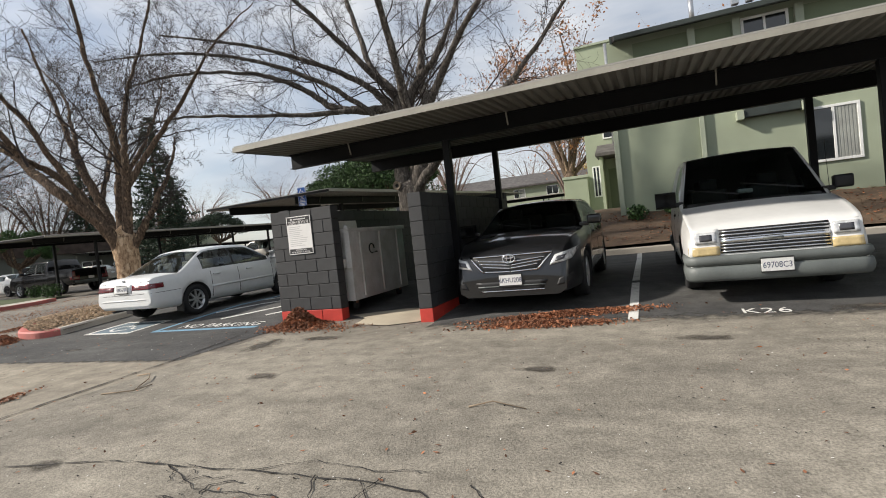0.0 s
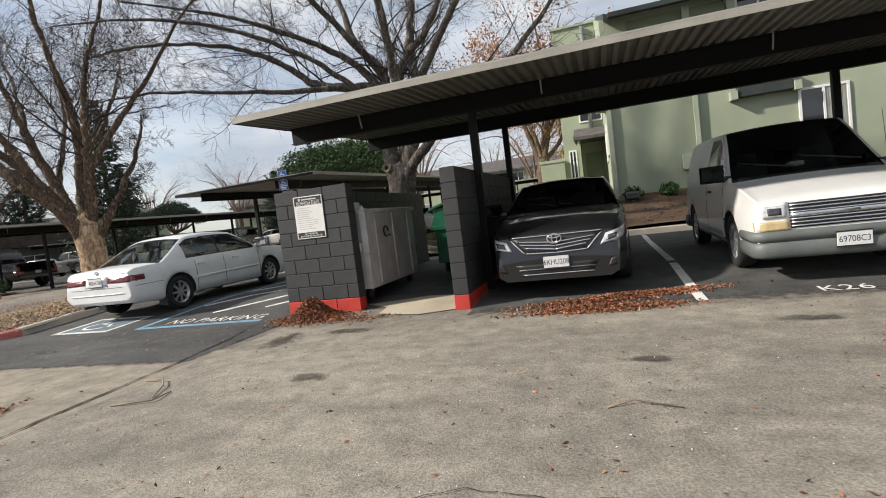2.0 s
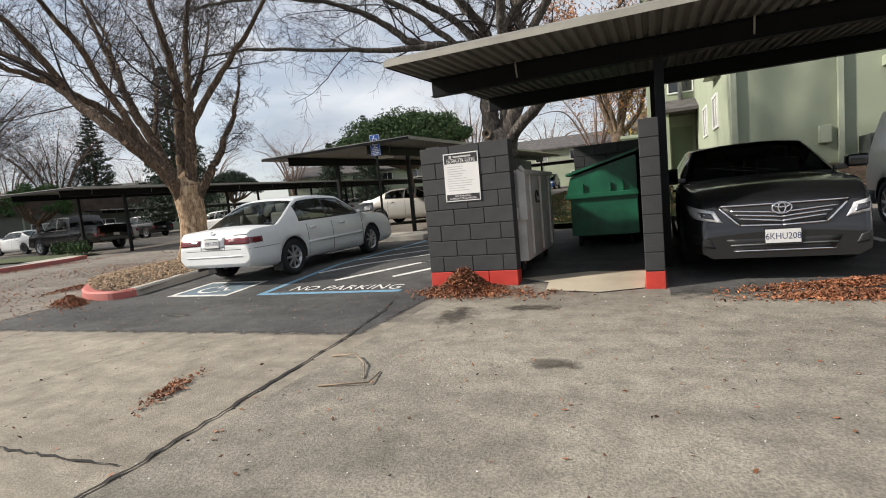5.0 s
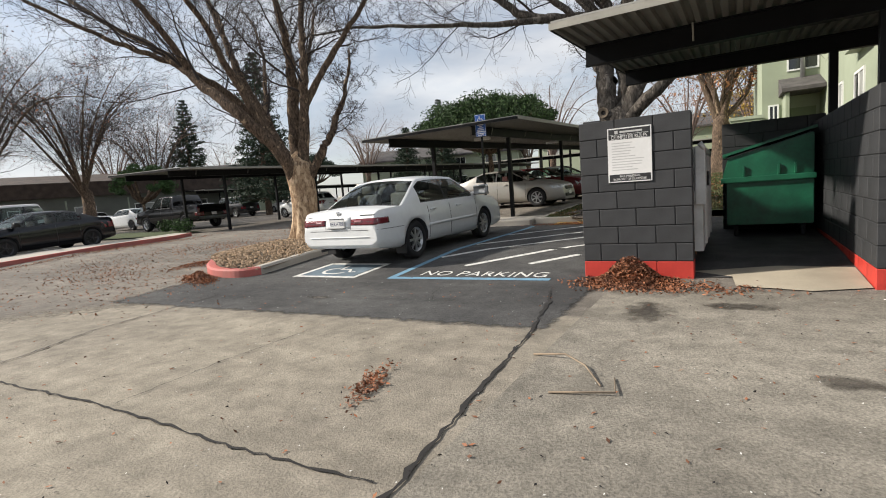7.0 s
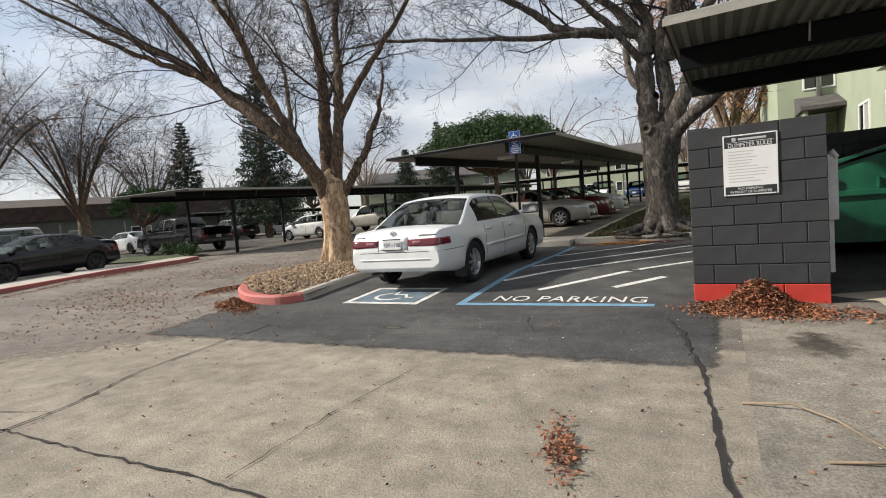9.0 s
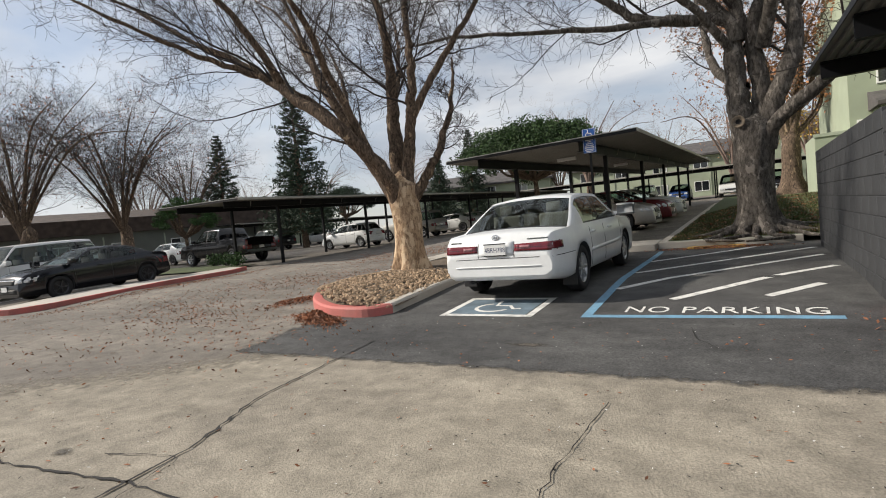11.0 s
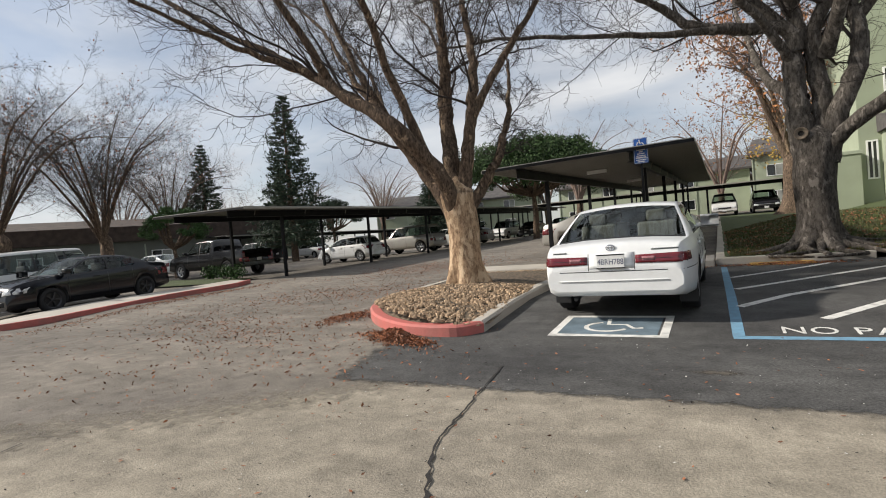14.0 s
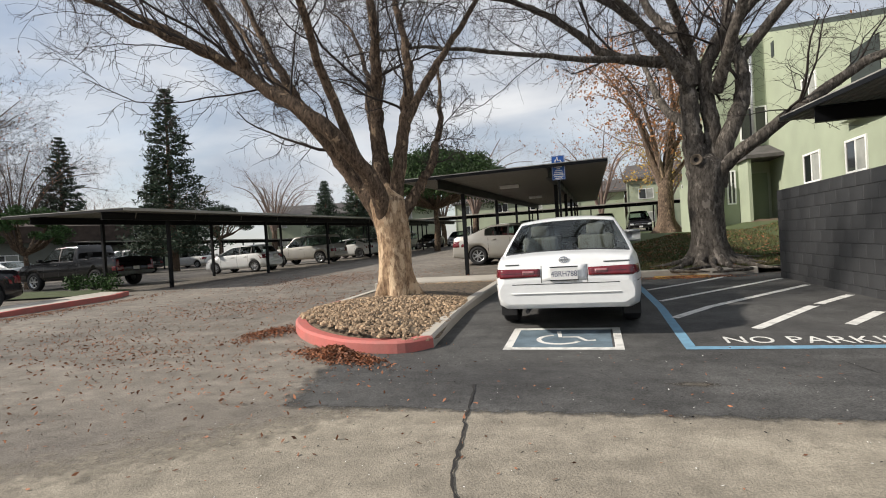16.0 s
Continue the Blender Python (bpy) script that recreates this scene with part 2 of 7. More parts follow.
M_TYRE = material("tyre rubber", (0.018, 0.018, 0.019), 0.85, vary=0.15, scale=8, grain=60, bump=0.2)
M_RIM = material("silver alloy", (0.52, 0.53, 0.54), 0.32, metal=0.8, vary=0.08, scale=8, grain=40, bump=0.02)
M_RIMDARK = material("dark alloy", (0.06, 0.06, 0.065), 0.35, metal=0.6, vary=0.1, scale=8, grain=40, bump=0.02)
M_CHROME = material("chrome", (0.75, 0.76, 0.78), 0.12, metal=1.0, vary=0.03, scale=6, grain=40, bump=0.0)
M_BLACK = material("black plastic", (0.016, 0.016, 0.017), 0.55, vary=0.15, scale=6, grain=60, bump=0.1)
M_GREYPLASTIC = material("grey bumper plastic", (0.125, 0.138, 0.132), 0.55, vary=0.12, scale=4, grain=60, bump=0.12)
M_INTERIOR = material("dark cabin trim", (0.03, 0.03, 0.03), 0.8, vary=0.1, scale=6, grain=40, bump=0.1)
M_SEAT = material("tan cloth seat", (0.17, 0.165, 0.15), 0.9, vary=0.1, scale=6, grain=60, bump=0.1)
M_REDLAMP = material("red lamp lens", (0.15, 0.008, 0.014), 0.12, vary=0.15, scale=14, grain=60, bump=0.05, spec=0.8)
M_CLEARLAMP = material("clear lamp lens", (0.78, 0.79, 0.79), 0.1, metal=0.2, vary=0.25, scale=16, grain=50, bump=0.1, spec=0.9)
M_SEATRED = material("pink reverse lamp lens", (0.36, 0.16, 0.17), 0.15, vary=0.15, scale=14, grain=60, bump=0.05)
# dark patch laid on the lens paints the shade inside the bowl
M_LAMPDARK = material("shaded lamp bowl", (0.10, 0.10, 0.11), 0.15, metal=0.4, vary=0.2, scale=14, grain=50, bump=0.05)
M_MARKER = material("orange marker lens", (0.50, 0.20, 0.04), 0.25, vary=0.1, scale=14, grain=60, bump=0.03)
M_AMBER = material("amber lamp lens", (0.55, 0.43, 0.22), 0.25, vary=0.1, scale=14, grain=60, bump=0.05)
M_PLATE = material("licence plate white", (0.72, 0.72, 0.70), 0.45, vary=0.06, scale=20, grain=60, bump=0.02)
M_PLATEINK = material("plate navy ink", (0.03, 0.04, 0.10), 0.5, vary=0.05, scale=20, grain=60, bump=0.0)
M_SIGNWHITE = material("sign white", (0.74, 0.73, 0.71), 0.5, vary=0.05, scale=4, grain=40, bump=0.02)
M_SIGNGREY = material("faint print grey", (0.50, 0.49, 0.48), 0.6, vary=0.05, scale=4, grain=40, bump=0.0)
M_SIGNBLACK = material("sign black", (0.022, 0.022, 0.023), 0.5, vary=0.1, scale=4, grain=40, bump=0.02)
M_SIGNBLUE = material("sign blue", (0.02, 0.10, 0.38), 0.4, vary=0.08, scale=4, grain=40, bump=0.02)
M_DUMPGREY = material("scuffed grey white steel", (0.56, 0.56, 0.55), 0.55, vary=0.12, scale=3, grain=25, bump=0.12, color2=(0.40, 0.39, 0.37))
M_DUMPGREEN = material("green dumpster steel", (0.018, 0.17, 0.085), 0.38, vary=0.2, scale=3, grain=25, bump=0.1, color2=(0.01, 0.10, 0.055))
M_RUST = material("rusty bar", (0.22, 0.10, 0.055), 0.85, vary=0.3, scale=9, grain=50, bump=0.4)
M_YELLOWDOME = material("yellow tactile pad", (0.55, 0.33, 0.06), 0.8, vary=0.15, scale=5, grain=50, bump=0.2)
M_GLASS = car_glass("car window glass", (0.80, 0.92, 0.86), 0.72, 1.75)
M_GLASSDARK = car_glass("tinted car glass", (0.80, 0.90, 0.87), 0.80, 1.5)
M_STICK = material("dry stick", (0.30, 0.23, 0.16), 0.9, vary=0.2, scale=8, grain=40, bump=0.3)
M_HOLLOW = material("pruning scar", (0.30, 0.235, 0.17), 0.9, vary=0.25, scale=9, grain=40, bump=0.5)


def bark(name, ridge, furrow, fleck, flecks, coarse, depth):
    """Bark: long furrows along the stem, flaking patches of a second colour, strong relief."""
    m = bpy.data.materials.new(name)
    m.use_nodes = True
    n, l = m.node_tree.nodes, m.node_tree.links
    p = n["Principled BSDF"]
    p.inputs["Roughness"].default_value, p.inputs["Specular IOR Level"].default_value = 0.92, 0.15
    co, mp = n.new("ShaderNodeTexCoord"), n.new("ShaderNodeMapping")
    mp.inputs["Scale"].default_value = (coarse, coarse, coarse * 0.4)
    l.new(co.outputs["Object"], mp.inputs["Vector"])

    def tex(scale, detail, rough, source):
        t = n.new("ShaderNodeTexNoise")
        t.inputs["Scale"].default_value, t.inputs["Detail"].default_value, t.inputs["Roughness"].default_value, t.inputs["Distortion"].default_value = scale, detail, rough, 0.25
        l.new(source, t.inputs["Vector"])
        return t.outputs["Fac"]

    long, patch, grit = tex(2.2, 8, 0.7, mp.outputs["Vector"]), tex(0.9, 5, 0.6, mp.outputs["Vector"]), tex(60, 4, 0.6, co.outputs["Object"])
    r1, r2 = n.new("ShaderNodeValToRGB"), n.new("ShaderNodeValToRGB")
    r1.color_ramp.elements[0].position, r1.color_ramp.elements[0].color = 0.38, (*furrow, 1)
    r1.color_ramp.elements[1].position, r1.color_ramp.elements[1].color = 0.60, (*ridge, 1)
    r2.color_ramp.elements[0].position, r2.color_ramp.elements[0].color = flecks, (0, 0, 0, 1)
    r2.color_ramp.elements[1].position, r2.color_ramp.elements[1].color = flecks + 0.06, (1, 1, 1, 1)
    l.new(long, r1.inputs["Fac"])
    l.new(patch, r2.inputs["Fac"])
    mix = n.new("ShaderNodeMix")
    mix.data_type = "RGBA"
    mix.inputs["B"].default_value = (*fleck, 1)
    l.new(r2.outputs["Color"], mix.inputs["Factor"])
    l.new(r1.outputs["Color"], mix.inputs["A"])
    gm = n.new("ShaderNodeMapRange")
    gm.inputs["To Min"].default_value, gm.inputs["To Max"].default_value = 0.65, 1.35
    l.new(grit, gm.inputs["Value"])
    sc = n.new("ShaderNodeVectorMath")
    sc.operation = "SCALE"
    l.new(mix.outputs["Result"], sc.inputs[0])
    l.new(gm.outputs["Result"], sc.inputs["Scale"])
    l.new(sc.outputs["Vector"], p.inputs["Base Color"])
    b = n.new("ShaderNodeBump")
    b.inputs["Strength"].default_value, b.inputs["Distance"].default_value = 0.9, depth
    l.new(long, b.inputs["Height"])
    l.new(b.outputs["Normal"], p.inputs["Normal"])
    return m


M_PALEBARK = bark("peeling tan bark", (0.50, 0.35, 0.22), (0.19, 0.12, 0.075), (0.60, 0.45, 0.30), 0.52, 9.0, 0.06)
M_BARK = bark("furrowed brown bark", (0.185, 0.132, 0.093), (0.048, 0.036, 0.028), (0.36, 0.26, 0.17), 0.59, 11.0, 0.06)
M_GREYBARK = bark("wrinkled grey bark", (0.15, 0.132, 0.113), (0.05, 0.043, 0.037), (0.25, 0.22, 0.19), 0.56, 8.0, 0.05)


def paint(name, color, metal=0.0, coat=0.4, rough=0.33):
    return material(name, color, rough, metal=metal, vary=0.05, scale=1.5, grain=12, bump=0.0, coat=coat, spec=0.4)


P_WHITE = paint("white car paint", (0.74, 0.75, 0.74))
P_VANWHITE = paint("chalky white van paint", (0.70, 0.70, 0.68))
P_GREY = paint("magnetic grey car paint", (0.013, 0.0135, 0.015), 0.2, 0.9)
P_BLACK = paint("black car paint", (0.005, 0.006, 0.009), coat=0.2, rough=0.16)
P_SILVER = paint("champagne silver paint", (0.42, 0.40, 0.36), 0.45)
P_SUV = paint("pearl white paint", (0.62, 0.62, 0.60))
P_TRUCK = paint("dark grey truck paint", (0.006, 0.006, 0.007), coat=0.2, rough=0.16)
P_BLUE = paint("blue car paint", (0.03, 0.08, 0.25), 0.2)
P_RED = paint("maroon car paint", (0.14, 0.018, 0.02), 0.2)


# ---- mesh helpers ----
def ground_z(x, y):
    """Height of the paving: level drive, stalls that rise a little, then a gentle climb away."""
    z = 0.14 * min(1.0, max(0.0, (y - 6.0) / 2.2))
    slope = min(0.03, max(0.012, 0.03 + 0.0009 * (x + 12)))
    return z + slope * max(0.0, min(y, 60.0) - 12.0)


def lawn_z(x, y):
    base = ground_z(x, y) + 0.15
    k = min(1.0, max(0.0, (x + 3.5) / 2.0))
    rise = min(0.72 + 0.4 * k, (0.085 + 0.16 * k) * max(0.0, y - 13.2))
    edge = min(1.0, max(0.0, (x + 8.25) / 2.2))
    return base + edge * max(0.0, rise - 0.03 * max(0, y - 13.5))


def mesh_ob(name, verts, faces, mats, parent=None, smooth=False, index=None):
    me = bpy.data.meshes.new(name)
    me.from_pydata([tuple(v) for v in verts], [], [tuple(f) for f in faces])
    for m in mats if isinstance(mats, (list, tuple)) else [mats]:
        me.materials.append(m)
    if index is not None:
        me.polygons.foreach_set("material_index", index)
    if smooth:
        me.polygons.foreach_set("use_smooth", [True] * len(me.polygons))
    me.update()
    ob = new(name, me)
    ob.parent = parent
    return ob


def part(name, bm, mat, parent=None, label="", smooth=False):
    me = bpy.data.meshes.new(name)
    bm.to_mesh(me)
    bm.free()
    for m in mat if isinstance(mat, (list, tuple)) else [mat]:
        me.materials.append(m)
    if smooth:
        me.polygons.foreach_set("use_smooth", [True] * len(me.polygons))
    ob = new(name, me)
    ob.parent = parent
    if label:
        ob["label"] = label
    return ob


def thing(name, m, label, category, group="", kind=""):
    ob = new(name)
    ob.matrix_basis = m
    return tagged(ob, label, category, group, kind)


def box_bm(x0, x1, y0, y1, z0, z1, bevel=0.0, bm=None):
    bm2 = bmesh.new()
    bmesh.ops.create_cube(bm2, size=1)
    for v in bm2.verts:
        v.co = Vector(((x0 + x1) / 2 + v.co.x * (x1 - x0), (y0 + y1) / 2 + v.co.y * (y1 - y0), (z0 + z1) / 2 + v.co.z * (z1 - z0)))
    if bevel:
        bmesh.ops.bevel(bm2, geom=bm2.edges[:], offset=bevel, segments=2, affect="EDGES", profile=0.6)
    if bm is None:
        return bm2
    tmp = bpy.data.meshes.new("tmp")
    bm2.to_mesh(tmp)
    bm2.free()
    bm.from_mesh(tmp)
    bpy.data.meshes.remove(tmp)
    return bm


def tube_bm(points, radii, sides=8, caps=True, bm=None):
    """A tube through points with a radius at each."""
    bm = bm or bmesh.new()
    rings = []
    ref = Vector((0.31, 0.17, 0.93))
    for i, p in enumerate(points):
        p = Vector(p)
        a = Vector(points[max(0, i - 1)])
        b = Vector(points[min(len(points) - 1, i + 1)])
        d = (b - a).normalized()
        u = d.cross(ref if abs(d.dot(ref)) < 0.95 else Vector((1, 0, 0))).normalized()
        v = d.cross(u)
        rings.append([bm.verts.new(p + radii[i] * (math.cos(6.2832 * k / sides) * u + math.sin(6.2832 * k / sides) * v)) for k in range(sides)])
    for r0, r1 in zip(rings, rings[1:]):
        for k in range(sides):
            f = bm.faces.new((r0[k], r0[(k + 1) % sides], r1[(k + 1) % sides], r1[k]))
            f.smooth = True
    if caps:
        bm.faces.new(list(reversed(rings[0])))
        bm.faces.new(rings[-1])
    return bm


def lathe_bm(profile, sides=24, axis="y"):
    """Turn (radius, along) pairs about an axis."""
    bm = bmesh.new()
    rings = []
    for r, a in profile:
        ring = []
        for k in range(sides):
            c, s = r * math.cos(6.2832 * k / sides), r * math.sin(6.2832 * k / sides)
            ring.append(bm.verts.new((c, a, s) if axis == "y" else (c, s, a)))
        rings.append(ring)
    for r0, r1 in zip(rings, rings[1:]):
        for k in range(sides):
            f = bm.faces.new((r0[k], r0[(k + 1) % sides], r1[(k + 1) % sides], r1[k]))
            f.smooth = True
    return bm


def text_part(name, body, size, mat, m, parent, extrude=0.001, squeeze=1.0, align="CENTER", spacing=1.0, label=""):
    """Flat lettering, turned into a mesh. It reads along local x, with y up."""
    cu = bpy.data.curves.new(name, "FONT")
    cu.body, cu.size, cu.extrude, cu.align_x, cu.align_y, cu.space_character = body, size, extrude, align, "CENTER", spacing
    cu.resolution_u = 3
    tmp = new(name, cu)
    bpy.context.view_layer.update()
    me = bpy.data.meshes.new_from_object(tmp.evaluated_get(bpy.context.evaluated_depsgraph_get()))
    bpy.data.objects.remove(tmp)
    bpy.data.curves.remove(cu)
    me.transform(m @ Matrix.Diagonal((squeeze, 1, 1, 1)))
    me.materials.clear()
    me.materials.append(mat)
    ob = new(name, me)
    ob.parent = parent
    if label:
        ob["label"] = label
    return ob


# axes for lettering on upright faces
FACE_S = Matrix(((1, 0, 0, 0), (0, 0, -1, 0), (0, 1, 0, 0), (0, 0, 0, 1)))       # faces -y, reads along +x


# ---- ground ----
def sheet(name, x0, x1, y0, y1, lift, mat, step, label, category, zf=ground_z, jitter=0.0, edge=None, thick=0.0):
    nx, ny = max(1, round((x1 - x0) / step)), max(1, round((y1 - y0) / step))
    verts, faces = [], []
    for j in range(ny + 1):
        for i in range(nx + 1):
            x, y = x0 + (x1 - x0) * i / nx, y0 + (y1 - y0) * j / ny
            if edge and j == 0:
                y += edge(x)
            verts.append((x, y, zf(x, y) + lift + (jitter * noise.noise((x * 0.9, y * 0.9, 3)) if jitter else 0)))
    for j in range(ny):
        for i in range(nx):
            a = j * (nx + 1) + i
            faces.append((a, a + 1, a + nx + 2, a + nx + 1))
    ob = mesh_ob(name, verts, faces, mat, smooth=True)
    return tagged(ob, label, category, kind="structure")


def graded(lo, hi, fine_lo, fine_hi, n):
    """Rows that are close together where the ground bends."""
    a = np.concatenate([np.linspace(lo, fine_lo, 12)[:-1], np.linspace(fine_lo, fine_hi, n), np.linspace(fine_hi, hi, 12)[1:]])
    return a


gx, gy = graded(-420, 420, -45, 15, 60), sorted({*graded(-380, 460, 0, 62, 90), 6.0, 8.2, 12.0, 60.0})
gv = [(x, y, ground_z(x, y)) for y in gy for x in gx]
gf = [(j * len(gx) + i, j * len(gx) + i + 1, (j + 1) * len(gx) + i + 1, (j + 1) * len(gx) + i) for j in range(len(gy) - 1) for i in range(len(gx) - 1)]
ground = tagged(mesh_ob("ground", gv, gf, M_LOT, smooth=True), "weathered grey asphalt car park running to the horizon", "ground", kind="structure")
def cover(ob, fn):
    """How fully a worn layer covers what lies under it, 0 to 1, point by point."""
    at = ob.data.attributes.new("cover", "FLOAT", "POINT")
    at.data.foreach_set("value", [max(0.0, min(1.0, fn(v.co.x, v.co.y))) for v in ob.data.vertices])
    return ob


def west_edge(x):
    return interp([(-22, -0.6), (-18, 0.8), (-15.5, 1.9), (-13.6, 2.9), (-12.5, 3.7), (-11.6, 4.4), (-10.6, 5.4), (-9.5, 7.5)], x)


def interp(pts, x):
    return float(np.interp(x, [p[0] for p in pts], [p[1] for p in pts]))


cover(sheet("drive_paving", -24, -5.1, -7, 4.7, 0.004, M_SLABWORN, 0.3, "smooth tan concrete slabs of the drive, breaking up into the lot", "paving"), lambda x, y: (west_edge(x) - y) / 2.2)
sheet("drive_paving", -5.1, 14, -7, 6.0, 0.005, M_DRIVE, 0.65, "worn grey drive asphalt with cracks and stains", "paving")
cover(sheet("stall_asphalt", -12.6, -5.2, 4.0, 13.0, 0.007, M_SEALWORN, 0.1, "dark sealed asphalt of the accessible stalls, ragged at its edge", "asphalt"),
      lambda x, y: min((x - interp([(3.9, -11.75), (6.0, -12.3), (13, -12.5)], y)) / 0.6, (y - 4.02 - 0.03 * (x + 9)) / 0.28, (-5.28 - x) / 0.12 + 0.4))
cover(sheet("stall_asphalt", -2.6, 14, 5.4, 13.4, 0.008, M_SEALWORN, 0.1, "dark sealed asphalt under the carport", "asphalt"), lambda x, y: (y - 5.5) / 0.9)
sheet("dumpster_floor", -5.4, -2.7, 6.5, 13.0, 0.010, M_SEAL, 0.4, "dark floor of the dumpster bay", "floor")


def strip(name, pts, width, lift, mat, parent=None, zf=ground_z):
    """A painted line or crack through plan points."""
    verts, faces = [], []
    widths = width if isinstance(width, list) else [width] * len(pts)
    for i, (x, y) in enumerate(pts):
        a, b = Vector(pts[max(0, i - 1)]), Vector(pts[min(len(pts) - 1, i + 1)])
        d = (b - a).normalized()
        for s in (-0.5, 0.5):
            px, py = x - d.y * widths[i] * s, y + d.x * widths[i] * s
            verts.append((px, py, zf(px, py) + lift))
    for i in range(len(pts) - 1):
        faces.append((2 * i, 2 * i + 1, 2 * i + 3, 2 * i + 2))
    return mesh_ob(name, verts, faces, mat, parent)


def line(name, a, b, width, mat, label, category="marking"):
    n = max(2, int((Vector(b) - Vector(a)).length / 0.4))
    pts = [(a[0] + (b[0] - a[0]) * i / n, a[1] + (b[1] - a[1]) * i / n) for i in range(n + 1)]
    return tagged(strip(name, pts, width, 0.011, mat), label, category, kind="structure")


def crack(pts, width, label="jagged dark crack in the paving"):
    rng = random.Random(len(pts) * 7 + int(abs(pts[0][0]) * 100))
    out, ws = [], []
    for (ax, ay), (bx, by) in zip(pts, pts[1:]):
        n = max(3, int(math.hypot(bx - ax, by - ay) / 0.07))
        for i in range(n):
            t = i / n
            out.append((ax + (bx - ax) * t + rng.uniform(-0.013, 0.013), ay + (by - ay) * t + rng.uniform(-0.013, 0.013)))
            ws.append(0.62 * width * rng.uniform(0.3, 1.3))
    return tagged(strip("crack", out, ws, 0.013, M_CRACK), label, "crack", kind="structure")


def kerb(name, pts, width, height, mat, label, lift=0.0, zf=ground_z):
    """A kerb of rounded section along plan points, its outer face on the line."""
    prof = [(0.0, -0.05), (0.0, height - 0.03), (0.03, height), (width, height), (width, -0.05)]
    verts, faces = [], []
    for i, (x, y) in enumerate(pts):
        a, b = Vector(pts[max(0, i - 1)]), Vector(pts[min(len(pts) - 1, i + 1)])
        d = (b - a).normalized()
        for o, h in prof:
            verts.append((x - d.y * o, y + d.x * o, zf(x, y) + h + lift))
    k = len(prof)
    for i in range(len(pts) - 1):
        for j in range(k - 1):
            faces.append((i * k + j, i * k + j + 1, (i + 1) * k + j + 1, (i + 1) * k + j))
    faces.append(tuple(range(k)))
    faces.append(tuple(reversed(range((len(pts) - 1) * k, len(pts) * k))))
    return tagged(mesh_ob(name, verts, faces, mat), label, "kerb", kind="structure")


def poly_fill(name, pts, zf, mat, label, category, dome=0.0, rings=6):
    """Fills a plan outline with concentric rings; the middle is domed."""
    cx, cy = sum(p[0] for p in pts) / len(pts), sum(p[1] for p in pts) / len(pts)
    verts, faces, n = [], [], len(pts)
    for r in range(rings):
        s = 1 - r / rings
        for x, y in pts:
            px, py = cx + (x - cx) * s, cy + (y - cy) * s
            verts.append((px, py, zf(px, py) + dome * (1 - s * s)))
    verts.append((cx, cy, zf(cx, cy) + dome))
    for r in range(rings - 1):
        for i in range(n):
            faces.append((r * n + i, r * n + (i + 1) % n, (r + 1) * n + (i + 1) % n, (r + 1) * n + i))
    for i in range(n):
        faces.append(((rings - 1) * n + i, (rings - 1) * n + (i + 1) % n, rings * n))
    return tagged(mesh_ob(name, verts, faces, mat, smooth=True), label, category, kind="structure")


def curve_pts(pts, n=6):
    """A smooth line through plan points."""
    out = []
    for i in range(len(pts) - 1):
        p0, p1, p2, p3 = (Vector(pts[min(max(i + k, 0), len(pts) - 1)]) for k in (-1, 0, 1, 2))
        for j in range(n):
            t = j / n
            out.append(tuple(0.5 * ((2 * p1) + (p2 - p0) * t + (2 * p0 - 5 * p1 + 4 * p2 - p3) * t * t + (3 * p1 - p0 - 3 * p2 + p3) * t ** 3)))
    out.append(tuple(pts[-1]))
    return out


# tree island with its red nose
nose = curve_pts([(-13.7, 9.0), (-13.62, 7.6), (-13.0, 6.65), (-12.1, 6.05), (-11.3, 5.93), (-10.95, 6.2)])
kerb("kerb", list(nose), 0.16, 0.15, M_REDKERB, "faded red painted kerb round the tree island nose")
kerb("kerb", [(-10.95, 6.2), (-11.0, 7.5), (-11.05, 9.0), (-11.1, 10.8), (-11.15, 12.6)], 0.16, 0.15, M_CONC, "tan concrete kerb beside the accessible stall")
kerb("kerb", [(-14.1, 12.6), (-13.9, 11.0), (-13.7, 9.0)], 0.16, 0.15, M_CONC, "concrete kerb of the tree island")
isl = [(x + 0.05, y + 0.08) for x, y in nose] + [(-11.05, 7.5), (-11.1, 9.0), (-11.2, 12.6), (-14.0, 12.6), (-13.8, 10.8)]
poly_fill("gravel_bed", isl, lambda x, y: ground_z(x, y) + 0.10, M_GRAVELBED, "domed bed of tan gravel under the tree", "gravel", dome=0.16, rings=8)
# walk pad across the stall heads
def slab(name, x0, x1, y0, y1, top, mat, label, zf=ground_z):
    bm = box_bm(x0, x1, y0, y1, -0.1, top, 0.02)
    z0 = zf((x0 + x1) / 2, (y0 + y1) / 2)
    for v in bm.verts:
        v.co.z += zf(v.co.x, v.co.y)
    return tagged(part(name, bm, mat), label, "pavement", kind="structure")


slab("pavement", -14.6, -8.45, 12.65, 13.75, 0.145, M_CONC, "pale concrete walk at the head of the stalls")
slab("pavement", -8.42, -5.7, 12.95, 13.15, 0.15, M_CONC, "concrete kerb before the lawn")
slab("pavement", -2.6, 14, 13.4, 13.62, 0.15, M_CONC, "pale concrete kerb at the stall heads")
slab("pavement", -8.42, -8.22, 13.16, 34, 0.15, M_CONC, "concrete kerb along the lawn")
bm = box_bm(-7.8, -6.7, 12.55, 12.92, 0, 0.02, 0.004)
for v in bm.verts:
    v.co.z += ground_z(v.co.x, v.co.y) + 0.008
tagged(part("tactile_pad", bm, M_YELLOWDOME), "worn yellow pad by the lawn kerb", "tactile pad", kind="structure")
